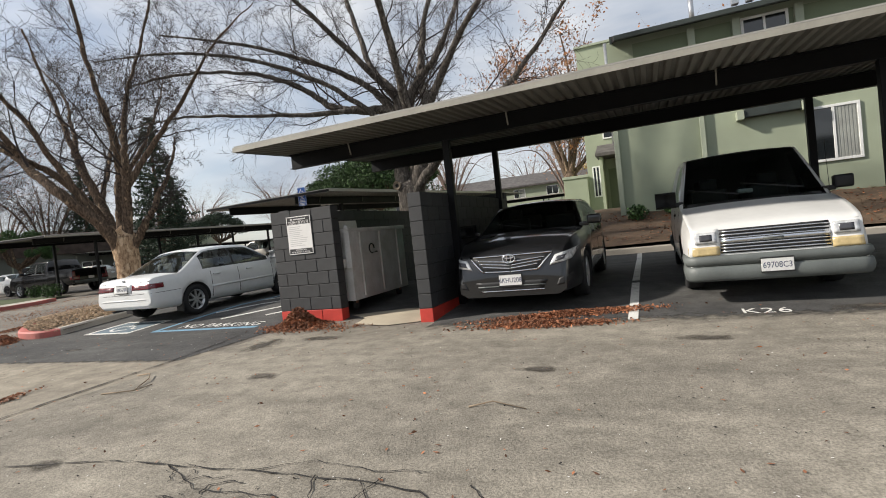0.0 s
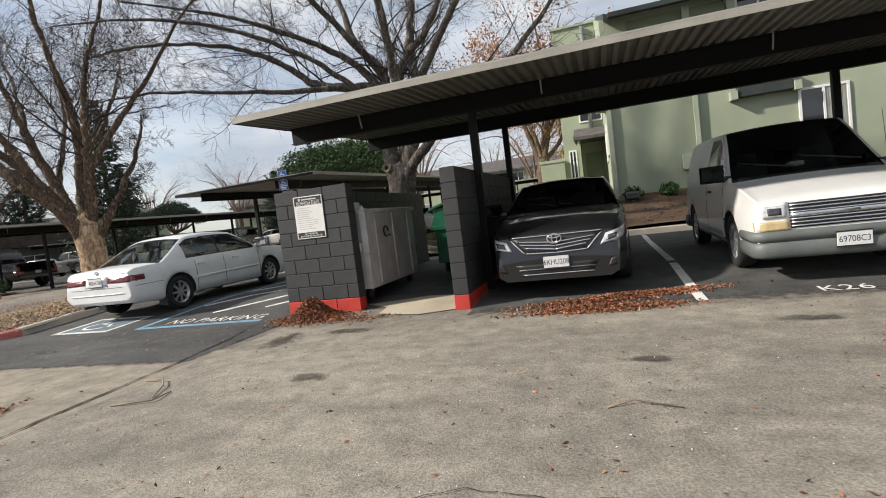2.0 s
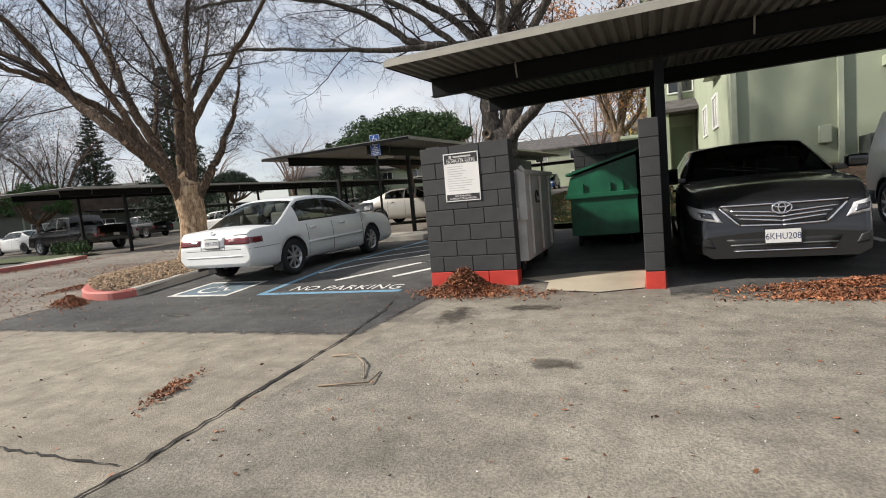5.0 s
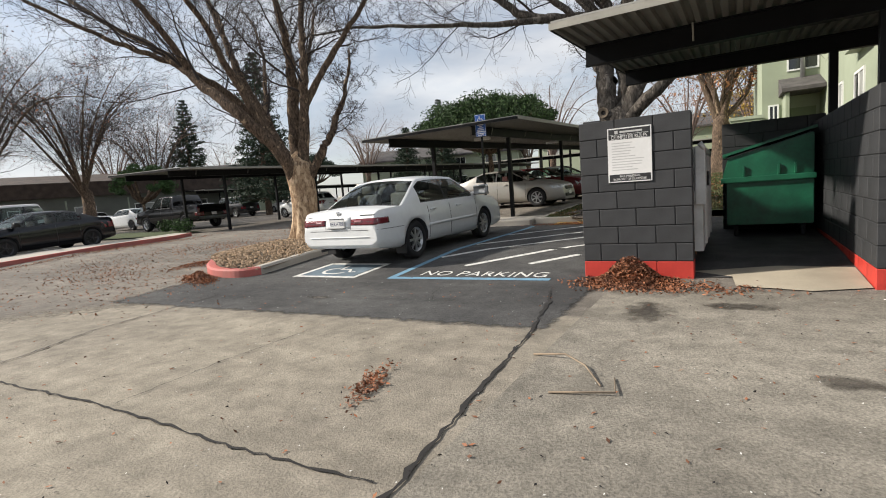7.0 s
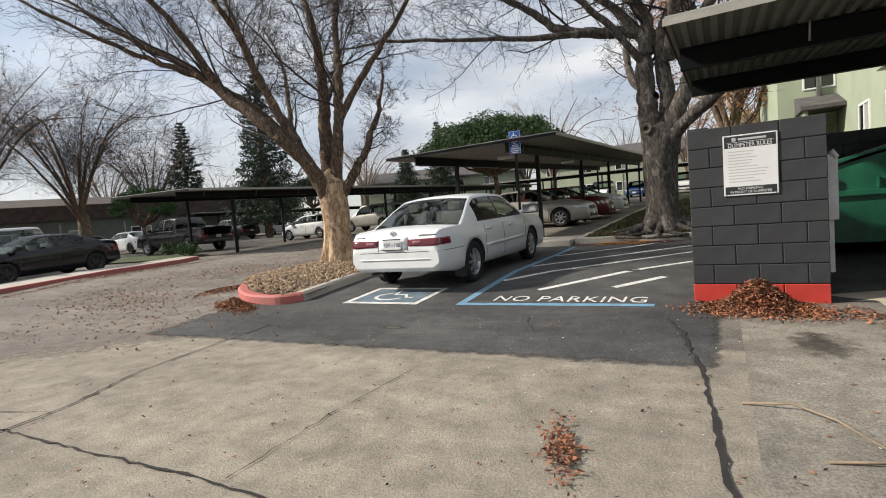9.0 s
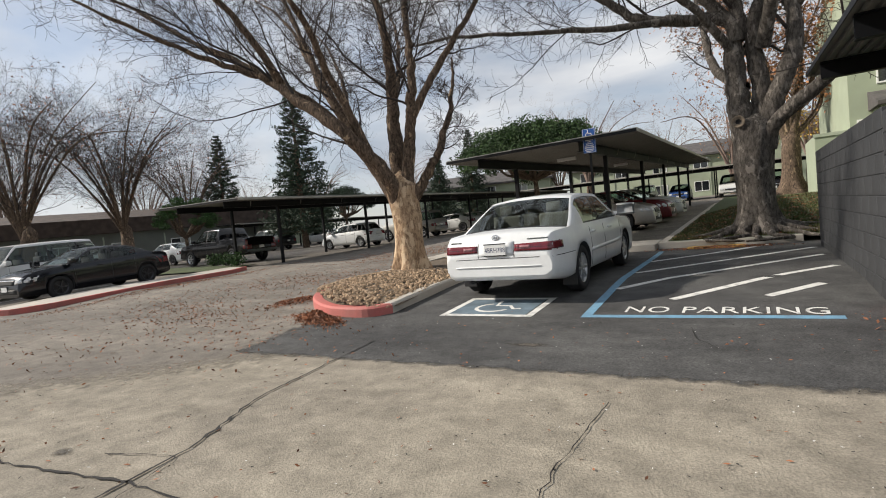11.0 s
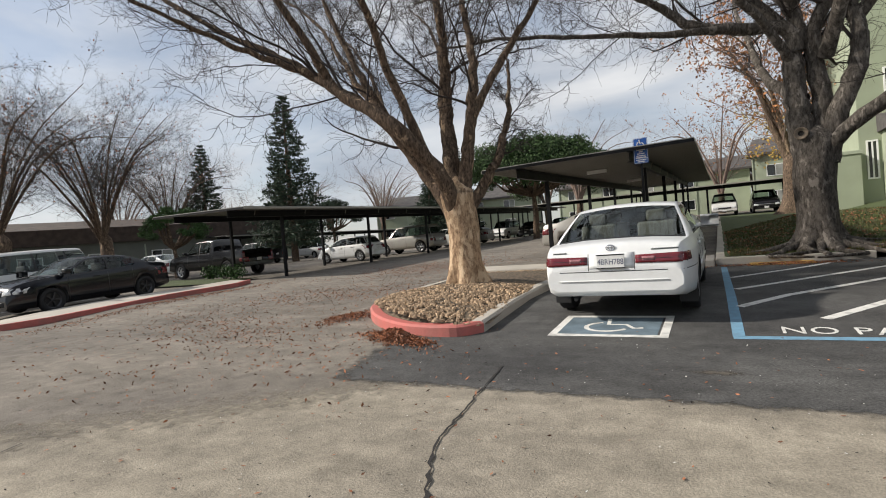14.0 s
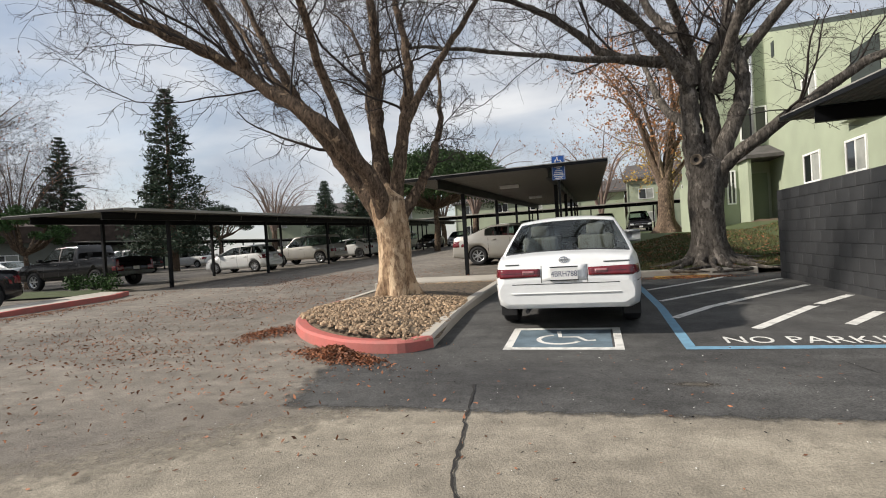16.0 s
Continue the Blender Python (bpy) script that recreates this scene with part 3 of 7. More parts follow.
# lawn bank behind
lawn = sheet("lawn", -8.25, -2.0, 13.1, 43, 0.0, M_LAWN, 0.5, "patchy winter lawn rising to the building", "lawn", zf=lawn_z, jitter=0.03)
bank = sheet("planting_bank", -2.0, 22, 13.55, 43, 0.0, M_SOIL, 0.5, "bare soil bank with dry leaves", "soil", zf=lawn_z, jitter=0.05)
# strip walk on the far left with a red kerb
isl2 = [(-22.9, 5.3), (-22.35, 5.5), (-22.2, 6.3), (-22.6, 9.5), (-23.3, 12.4), (-23.9, 13.4)]
kerb("kerb", list(reversed(isl2)), 0.16, 0.14, M_REDKERB, "faded red kerb along the far walk", lift=0)
sheet_pts = isl2 + [(-25.0, 13.6), (-24.5, 11.0), (-23.9, 7.5), (-23.4, 5.5)]
poly_fill("pavement", sheet_pts, lambda x, y: ground_z(x, y) + 0.137, M_CONC, "pale concrete strip walk", "pavement", dome=0.004, rings=3)
poly_fill("lawn", [(-25.4, 13.4), (-25.2, 15.2), (-34, 16.4), (-36, 13.0), (-31, 12.6)], lambda x, y: ground_z(x, y) + 0.06, M_LAWN, "small lawn by the parked truck", "lawn", dome=0.1, rings=4)

# apron, markings, cracks
poly_fill("apron", [(-4.35, 6.75), (-3.95, 6.52), (-3.92, 6.14), (-3.3, 6.02), (-2.84, 6.18), (-2.84, 7.0), (-3.5, 7.05)], lambda x, y: ground_z(x, y) + 0.012, M_APRON, "broken pale concrete apron of the dumpster bay", "apron", dome=0.006, rings=3)
line("blue_line", (-8.25, 6.17), (-5.88, 6.25), 0.11, M_BLUELINE, "worn pale blue line before the hatched bay")
line("blue_line", (-8.2, 6.2), (-8.28, 12.4), 0.11, M_BLUELINE, "worn pale blue line along the stall")
for a, b in (((-7.4, 6.95), (-5.62, 9.1)), ((-8.15, 7.55), (-5.62, 10.6)), ((-8.15, 8.9), (-5.62, 11.9)), ((-8.18, 10.5), (-6.3, 12.75)), ((-6.45, 7.1), (-5.9, 7.72))):
    line("white_line", a, b, 0.11, M_WHITELINE, "worn white diagonal hatch line")
line("white_line", (-0.03, 5.85), (-0.08, 13.3), 0.11, M_WHITELINE, "worn white line between carport stalls")
line("white_line", (5.4, 5.85), (5.4, 13.3), 0.11, M_WHITELINE, "worn white line between carport stalls")
for x in (-27.6, -30.6, -33.6):
    line("white_line", (x, 5.2), (x + 0.4, 10.5), 0.12, M_WHITELINE, "worn white stall line by the parked cars")


def flat_text(body, size, x, y, mat, label, squeeze=1.0, spacing=1.0):
    ob = text_part("ground_lettering", body, size, mat, Matrix.Identity(4), None, 0.0006, squeeze, spacing=spacing)
    for v in ob.data.vertices:
        v.co = Vector((v.co.x + x, v.co.y + y, ground_z(v.co.x + x, v.co.y + y) + 0.012 + v.co.z))
    return tagged(ob, label, "lettering", kind="structure")


flat_text("NO PARKING", 0.36, -6.9, 6.46, M_WHITELINE, "stencilled white NO PARKING lettering on asphalt", 0.83, 1.05)
flat_text("K26", 0.30, 1.3, 6.06, M_WHITELINE, "stencilled white K26 stall number", 0.9, 1.1)
flat_text("K", 0.26, -1.45, 6.05, M_WHITELINE, "stencilled white K partly under leaves", 1.3)

# accessible stencil: blue ground, white border, wheelchair figure as plain strokes
tagged(strip("blue_stencil", [(-10.05, 6.58), (-8.95, 6.58)], 0.90, 0.0105, M_BLUEPAD), "faded blue square of the accessible stall", "marking", kind="structure")
for a, b in (((-10.1, 6.15), (-8.84, 6.15)), ((-10.1, 7.02), (-8.84, 7.02)), ((-10.07, 6.1), (-10.07, 7.07)), ((-8.88, 6.1), (-8.88, 7.07))):
    line("white_border", a, b, 0.09, M_WHITELINE, "worn white border of the accessible stencil")
wheel_pts = [(-9.52 + 0.24 * math.cos(a), 6.52 + 0.20 * math.sin(a)) for a in [math.radians(d) for d in range(110, 350, 15)]]
tagged(strip("wheelchair_stencil", wheel_pts, 0.055, 0.0135, M_WHITELINE), "white wheelchair symbol stroke", "marking", kind="structure")
tagged(strip("wheelchair_stencil", [(-9.55, 6.88), (-9.52, 6.62), (-9.32, 6.62), (-9.22, 6.46), (-9.12, 6.48)], 0.05, 0.0135, M_WHITELINE), "white wheelchair symbol stroke", "marking", kind="structure")

crack([(-5.1, 0.2), (-5.13, 1.89), (-5.27, 3.2), (-5.36, 4.1), (-5.55, 5.2), (-5.72, 5.75)], 0.055)
crack([(-13.0, 1.5), (-11.6, 1.6), (-10.46, 1.68), (-9.4, 1.85), (-7.33, 1.92), (-6.1, 1.88), (-5.15, 1.9)], 0.03)
crack([(-7.35, 1.97), (-7.39, 2.8), (-7.36, 3.75)], 0.012)
crack([(-9.3, 1.2), (-9.5, 2.3), (-9.85, 3.0), (-10.0, 3.9), (-10.14, 4.85)], 0.035)
crack([(-9.95, 2.0), (-9.45, 2.15), (-9.1, 1.3)], 0.014)
crack([(-12.6, 1.55), (-12.77, 2.2)], 0.02)
crack([(-3.8, 1.66), (-3.0, 1.88), (-2.53, 1.9), (-1.77, 1.93), (-1.2, 1.94), (-0.86, 1.89), (-0.4, 1.6)], 0.02)
crack([(-2.53, 1.9), (-2.1, 1.7), (-1.6, 1.72), (-1.1, 1.6)], 0.014)
crack([(-1.9, 1.95), (-1.6, 2.1), (-1.2, 2.05), (-0.8, 2.1)], 0.012)
crack([(-1.5, 1.95), (-1.35, 1.7), (-1.0, 1.45)], 0.012)
crack([(-2.0, 1.6), (-1.5, 1.45), (-0.9, 1.5), (-0.5, 1.3)], 0.014)
crack([(-1.2, 1.94), (-1.05, 1.75), (-0.75, 1.7)], 0.012)
crack([(-7.1, 5.75), (-7.0, 5.3), (-6.75, 4.95)], 0.014)


def stain(x, y, rx, ry, seed):
    rng = random.Random(seed)
    pts = [(x + rx * math.cos(a) * rng.uniform(0.8, 1.3), y + ry * math.sin(a) * rng.uniform(0.8, 1.3)) for a in [6.2832 * k / 22 for k in range(22)]]
    ob = poly_fill("stain", pts, lambda a, b: ground_z(a, b) + 0.0105, M_STAINWORN, "dark oil stain on the paving", "stain", rings=4)
    cover(ob, lambda a, b: 0.62 * (1.15 - math.hypot((a - x) / rx, (b - y) / ry)))


for i, (x, y, a, b) in enumerate(((-3.9, 5.3, 0.4, 0.2), (-3.4, 3.65, 0.28, 0.16), (-3.45, 1.75, 0.2, 0.13), (2.3, 6.1, 0.6, 0.16), (-10.3, 1.9, 0.12, 0.08), (-0.7, 3.9, 0.26, 0.12), (-4.6, 5.0, 0.3, 0.5), (-8.4, 4.9, 0.3, 0.12), (0.6, 4.9, 0.35, 0.15), (-1.4, 1.5, 0.9, 0.3))):
    stain(x, y, a, b, i)
rng_c = random.Random(12)
for k in range(26):
    x, y, a = rng_c.uniform(-2.6, -0.4), rng_c.uniform(1.15, 1.8), rng_c.uniform(0, 6.28)
    pts = [(x, y)]
    for _ in range(3):
        a += rng_c.uniform(-0.9, 0.9)
        pts.append((pts[-1][0] + 0.13 * math.cos(a), pts[-1][1] + 0.09 * math.sin(a)))
    crack(pts, rng_c.uniform(0.010, 0.022), "fine crack in a broken patch of paving")


# ---- block walls ----
def block_wall(name, origin, along, length, thick, courses, label, red=True, cut_back=0.0):
    """A painted block wall: mortar core, running-bond blocks on its faces, a red foot."""
    d = Vector(along)
    rot = math.degrees(math.atan2(d.y, d.x))
    wall = thing(name, pose(origin[0], origin[1], origin[2], 0, 0, rot), label, "wall", kind="structure")
    h = courses * 0.203
    part("core", box_bm(0.008, length - 0.008, 0.008, thick - 0.008, -0.1, h - 0.006), M_BLOCKBASE, wall)
    shared = {}
    for c in range(courses):
        x = 0.0 if c % 2 == 0 else -0.203
        while x < length - 0.01:
            a, b = max(0, x), min(length, x + 0.406)
            if b - a > 0.03:
                key = round(b - a, 3)
                if key not in shared:
                    me = bpy.data.meshes.new("block")
                    bm = box_bm(0, b - a - 0.007, 0, thick, 0, 0.196)
                    bmesh.ops.bevel(bm, geom=[e for e in bm.edges], offset=0.006, segments=1, affect="EDGES")
                    bm.to_mesh(me)
                    bm.free()
                    me.materials.append(M_BLOCK)
                    me.materials.append(M_RED)
                    shared[key] = me
                    red_me = me.copy()
                    red_me.materials.clear()
                    red_me.materials.append(M_RED)
                    shared[(key, "red")] = red_me
                use_red = red and c == 0
                ob = new("block", shared[(key, "red")] if use_red else shared[key])
                ob.parent = wall
                ob.location = (a + 0.0035, 0, c * 0.203 + 0.0035)
            x += 0.406
    return wall


block_wall("wall_dumpster_front", (-5.5, 6.44, 0.02), (1, 0), 1.19, 0.2, 9, "charcoal painted block wall with a red foot")
block_wall("wall_dumpster_left", (-5.3, 6.645, 0.06), (0, 1), 5.6, 0.2, 9, "charcoal painted block side wall", red=False)
block_wall("wall_dumpster_right", (-2.63, 6.15, 0.0), (0, 1), 4.4, 0.2, 9, "charcoal painted block wall between bays with a red end")
block_wall("wall_dumpster_back", (-4.1, 10.56, 0.14), (1, 0), 1.46, 0.2, 9, "charcoal painted block back wall", red=False)

# ---- carports ----
def corrugated_bm(width, depth, z0, z1, pitch=0.135, amp=0.02, thick=0.012):
    """A steel deck: x across, ribs along y, sloping from z0 to z1."""
    bm = bmesh.new()
    prof = []
    x = 0.0
    while x < width:
        for o, h in ((0, 0), (pitch * 0.3, 0), (pitch * 0.42, 1), (pitch * 0.78, 1), (pitch * 0.9, 0)):
            if x + o <= width:
                prof.append((x + o, h * amp * 2))
        x += pitch
    prof.append((width, 0))
    rows = []
    for y, z in ((0, z0), (depth, z1)):
        for t in (0, thick):
            rows.append([bm.verts.new((px, y, z + h + t)) for px, h in prof])
    lo0, hi0, lo1, hi1 = rows
    for i in range(len(prof) - 1):
        bm.faces.new((lo0[i], lo1[i], lo1[i + 1], lo0[i + 1]))
        bm.faces.new((hi0[i], hi0[i + 1], hi1[i + 1], hi1[i]))
        bm.faces.new((lo0[i], lo0[i + 1], hi0[i + 1], hi0[i]))
        bm.faces.new((lo1[i + 1], lo1[i], hi1[i], hi1[i + 1]))
    return bm


def rolled_beam(x0, x1, y, z0, z1):
    """A rolled steel section along x, cut square at its ends."""
    side = [(0.06, z0), (0.06, z0 + 0.012), (0.008, z0 + 0.016), (0.008, z1 - 0.016), (0.06, z1 - 0.012), (0.06, z1)]
    outline = side + [(-o, z) for o, z in reversed(side)]
    bm = bmesh.new()
    a = [bm.verts.new((x0, y + o, z)) for o, z in outline]
    b = [bm.verts.new((x1, y + o, z)) for o, z in outline]
    for i in range(12):
        bm.faces.new((a[i], a[(i + 1) % 12], b[(i + 1) % 12], b[i]))
    bm.faces.new(list(reversed(a)))
    bm.faces.new(b)
    bmesh.ops.recalc_face_normals(bm, faces=bm.faces[:])
    return bm


def carport(m, length, depth, z_front, z_back, beams, posts, label, group, zpost, deep=0.24, fascia=0.06, lamps=(), climb=0.0):
    """Local: x along the row, y across it from the front edge."""
    cp = thing("carport", m, label, "carport", group)
    shear = lambda bm: [setattr(v, "co", Vector((v.co.x, v.co.y, v.co.z + climb * v.co.x))) for v in bm.verts] and bm
    part("deck", shear(corrugated_bm(length, depth, z_front, z_back)), M_DECK, cp, "cream corrugated steel deck, darkened for underside shade")
    part("roof_sheet", shear(_slope(box_bm(0, length, 0, depth, 0.066, 0.085), depth, z_front, z_back)), M_ROOFTOP, cp)
    for y, z in ((-0.015, z_front), (depth + 0.003, z_back)):
        part("fascia", shear(box_bm(-0.02, length + 0.02, y, y + 0.012, z - 0.01, z + fascia)), M_FASCIA, cp, "cream roof edge trim")
    for x in (-0.016, length + 0.004):
        part("end_trim", shear(_slope(box_bm(x, x + 0.012, 0.002, depth, -0.01, fascia), depth, z_front, z_back)), M_BEAM, cp, "dark end trim")
    for y in beams:
        z = z_front + (z_back - z_front) * y / depth
        part("beam", shear(rolled_beam(0.05, length - 0.05, y, z - deep - 0.012, z - 0.004)), M_BEAM, cp, "black steel I-beam")
    for i, (x, y) in enumerate(posts):
        z = z_front + (z_back - z_front) * y / depth - deep - 0.012
        part("post", box_bm(x - 0.055, x + 0.055, y - 0.055, y + 0.055, zpost(x, y), z + climb * x, 0.008), M_BEAM, cp, "square black steel post")
    x = 1.3
    while x < length and beams:
        y, z = beams[0], z_front + (z_back - z_front) * beams[0] / depth + climb * x
        part("brace", tube_bm([(x, y - 0.012, z - 0.19), (x, y - 0.075, z + 0.01)], [0.012, 0.012], 6), M_FASCIA, cp, "slim pale brace rod")
        x += 2.75
    for x, y in lamps:
        z = z_front + (z_back - z_front) * y / depth + climb * x
        part("lamp_box", box_bm(x - 0.06, x + 0.06, y - 0.3, y + 0.3, z - 0.12, z - 0.02, 0.01), M_WHITE, cp, "unlit white tube lamp box")
    return cp


def _slope(bm, depth, z0, z1):
    for v in bm.verts:
        v.co.z += z0 + (z1 - z0) * v.co.y / depth
    return bm


# near carport: row along x
carport(pose(-5.62, 5.95, 0), 19.0, 5.5, 2.83, 3.13, (1.3, 4.15), [(3.04, 1.29), (3.0, 4.15), (8.49, 1.29), (8.47, 4.15), (14.0, 1.29), (14.0, 4.15)],
        "cream steel carport on slim black posts over the stalls", "carports", lambda x, y: ground_z(x - 5.62, y + 5.95))
# carport of the next row, running away along y
CP3 = pose(-8.67, 12.8, 0, 0, 0, 90)
carport(CP3, 25.5, 5.05, 2.90, 2.86, (1.35, 4.1), [(x, y) for x in (2.6, 8.2, 13.8, 19.4, 24.6) for y in (1.35, 4.1)],
        "cream steel carport on black posts with parked sedans", "carports", lambda x, y: ground_z(-8.67 - y, 12.8 + x), lamps=((4, 2.9), (12, 2.9)), climb=0.03)
CP4 = pose(-23.3, 13.1, 0, 0, 0, 90)
carport(CP4, 44, 5.5, 2.92, 3.02, (1.0, 4.2), [(x, y) for x in (2.7, 8.6, 14.5, 20.4, 26.3, 32.2, 38.1) for y in (1.0, 4.2)],
        "long dark-edged carport over parked cars", "carports", lambda x, y: ground_z(-23.3 - y, 13.1 + x), climb=0.016)
carport(pose(-34, 47.3, 0), 42, 5.5, 3.75, 3.95, (1.3, 4.1), [(2.5 + 5.6 * k, y) for k in range(8) for y in (1.3, 4.1)],
        "far dark-edged carport over parked cars", "carports", lambda x, y: ground_z(-34 + x, 47.3 + y))
carport(pose(-46, 30, 0, 0, 0, 90), 30, 5.5, 3.0, 3.1, (1.3, 4.1), [(2.5 + 5.6 * k, y) for k in range(5) for y in (1.3, 4.1)],
        "far dark-edged carport over parked cars", "carports", lambda x, y: ground_z(-46 - y, 30 + x))


# ---- cars ----
WHEELS = {}


def wheel_meshes(r, w, spokes, rim_mat):
    """Tyre and rim meshes, shared by alike wheels. The outer side is local -y."""
    key = (r, w, spokes, rim_mat.name)
    if key not in WHEELS:
        rr = r * 0.66
        t = lathe_bm([(rr, w * 0.42), (r * 0.93, w * 0.5), (r, w * 0.36), (r, -w * 0.36), (r * 0.93, -w * 0.5), (rr, -w * 0.45), (rr * 0.97, -w * 0.3)], 28)
        tm = bpy.data.meshes.new("tyre")
        t.to_mesh(tm)
        t.free()
        tm.materials.append(M_TYRE)
        b = lathe_bm([(rr, -w * 0.44), (rr * 0.93, -w * 0.40), (rr * 0.9, -w * 0.2), (0.01, -w * 0.18)], 28)
        c = lathe_bm([(r * 0.13, -w * 0.22), (r * 0.12, -w * 0.40), (0.005, -w * 0.42)], 12)
        tmp = bpy.data.meshes.new("tmp")
        c.to_mesh(tmp)
        c.free()
        b.from_mesh(tmp)
        for k in range(spokes):
            s = box_bm(rr * 0.14, rr * 0.93, -w * 0.42, -w * 0.26, -r * 0.062, r * 0.062, 0.006)
            bmesh.ops.rotate(s, verts=s.verts, cent=(0, 0, 0), matrix=Matrix.Rotation(6.2832 * k / spokes, 3, "Y"))
            s.to_mesh(tmp)
            s.free()
            b.from_mesh(tmp)
        rm = bpy.data.meshes.new("rim")
        b.to_mesh(rm)
        b.free()
        rm.materials.append(rim_mat)
        # black disc stands in for the shade between the spokes
        dk = lathe_bm([(rr * 0.89, -w * 0.215), (0.01, -w * 0.205)], 20)
        dm = bpy.data.meshes.new("spoke_shadow_disc")
        dk.to_mesh(dm)
        dk.free()
        dm.materials.append(M_BLACK)
        WHEELS[key] = (tm, rm, dm)
    return WHEELS[key]


def cut_mesh(body, cutters):
    """Cuts the wheel arches out of a body mesh and returns the result."""
    base = new("tmp_body", body)
    cobs = []
    for bm in cutters:
        me = bpy.data.meshes.new("tmp_cut")
        bm.to_mesh(me)
        bm.free()
        me.materials.append(M_BLACK)
        co = new("tmp_cut", me)
        md = base.modifiers.new("cut", "BOOLEAN")
        md.object, md.operation, md.solver = co, "DIFFERENCE", "EXACT"
        md.material_mode = "TRANSFER"
        cobs.append(co)
    bpy.context.view_layer.update()
    me = bpy.data.meshes.new_from_object(base.evaluated_get(bpy.context.evaluated_depsgraph_get()))
    for o in (base, *cobs):
        bpy.data.objects.remove(o)
    return me


def car(m, spec, paint_mat, label, group="", fine=True):
    """Local: front at +x, y to the left, origin on the ground under the middle."""
    L, W = spec["L"], spec["W"]
    root = thing(spec.get("name", "car"), m, label, spec.get("kind", "car"), group)
    half = L / 2
    # one closed skin: sections along the car from sill over the shoulder to the roof
    deck, low = spec["deck"], spec.get("low", [(-half, 0.36), (-half + 0.5, 0.22), (half - 0.6, 0.2), (half, 0.24)])
    cb, ct, tall = spec["cab_base"], spec["cab_top"], spec["H"]
    crown, sq, sh = spec.get("crown", 0.045), spec.get("square", 5), spec.get("cab_w", 0.92)
    x_rear, x_front, t_rear, t_front = cb[0], cb[-1], ct[0], ct[-1]
    zbelt = lambda x: interp(deck, max(-half, min(half, x)))
    drop = spec.get("roof_drop", 0.03)
    rise = lambda k: k * k * (3 - 2 * k) * 0.25 + k * 0.75
    bf, br = spec.get("bulge_f", 0.14), spec.get("bulge_r", 0.10)
    lean = [(x_rear - 0.35, 0), (x_rear, -br), (t_rear, -0.6 * br), ((t_rear + t_front) / 2, 0), (t_front, 0.6 * bf), (x_front, bf), (x_front + 0.4, 0)]

    def top_z(x):
        z = zbelt(x) + crown
        if x_rear < x < x_front:
            if x < t_rear:
                k = rise((x - x_rear) / (t_rear - x_rear))
                return z + (tall - drop - z) * k
            if x > t_front:
                k = rise((x_front - x) / (x_front - t_front))
                return z + (tall - drop - z) * k
            u = 2 * (x - t_rear) / (t_front - t_rear) - 1
            return tall - drop * u * u
        return z

    wins = [[cb[i] + 0.035, cb[i + 1] - 0.035] for i in range(len(cb) - 1) if spec["side_glass"][i]]
    if wins:
        wins[-1][1] = x_front - spec.get("quarter", 0.22)
    keys = [x_rear, x_rear + 0.03, t_rear - 0.09, t_rear, t_front, t_front + 0.03, x_front - 0.03, x_front] + [v for w in wins for v in w]
    keys += [half * math.sin(math.pi / 2 * (-1 + 2 * i / 30)) for i in range(31)] + [half * (-0.75 + i * 0.1) for i in range(16)]
    xs = []
    for x in sorted(keys, key=lambda v: (keys.index(v) > 7 + 2 * len(wins), v)):
        if all(abs(x - o) > 0.02 for o in xs) or abs(x) == half:
            xs.append(x)
    xs.sort()
    bm = bmesh.new()
    rings = []
    for x in xs:
        u = abs(x) / half
        w = W / 2 * (1 - spec.get("taper", 0.16) * u ** sq)
        zb, zs, zt = interp(low, x), zbelt(x), top_z(x)
        h = zs - zb
        b = interp(lean, x)
        g = max(0.012, zt - crown - zs)
        ws = w * sh
        wr = ws - spec.get("tumble", 0.42) * g
        zr = zs + g
        pts = [(0, zb, 0), (w * 0.86, zb, 0), (w * 0.965, zb + 0.05, 0), (w * 0.99, zb + 0.25 * h, 0), (w, zb + 0.5 * h, 0), (w * 0.992, zb + 0.72 * h, 0),
               (w * 0.965, zb + 0.92 * h, 0.5), (ws, zs, 1)]
        for k, out in ((0.05, 0.003), (0.35, 0.02), (0.65, 0.02), (0.90, 0.006)):
            pts.append((ws + (wr - ws) * k + out * min(1, g * 3), zs + g * k, 1))
        pts.append((wr, zr, 1))
        for f in (0.95, 0.87, 0.5, 0.25):
            pts.append((wr * f, zt - crown * f ** 2.4, f * f))
        pts.append((0, zt, 0))
        ring = [(x - b * s, y, z) for y, z, s in pts] + [(x - b * s, -y, z) for y, z, s in reversed(pts[1:-1])]
        rings.append([bm.verts.new(p) for p in ring])
    k, top = len(rings[0]), len(pts) - 1
    in_any = lambda x: next((True for w in wins if w[0] < x < w[1]), False)
    for i, (r0, r1) in enumerate(zip(rings, rings[1:])):
        xm = (xs[i] + xs[i + 1]) / 2
        for j in range(k):
            f = bm.faces.new((r0[j], r1[j], r1[(j + 1) % k], r0[(j + 1) % k]))
            f.smooth = True
            q = j if j < top else 2 * top - 1 - j
            if 8 <= q <= 10 and in_any(xm):
                f.material_index = 2
            elif 7 <= q <= 11 and wins and wins[0][0] - 0.02 < xm < wins[-1][1] + 0.02 and (q in (7,) or (8 <= q <= 10 and not in_any(xm))):
                f.material_index = 1
            elif q >= 13:
                edge = {True: 1, False: 2}
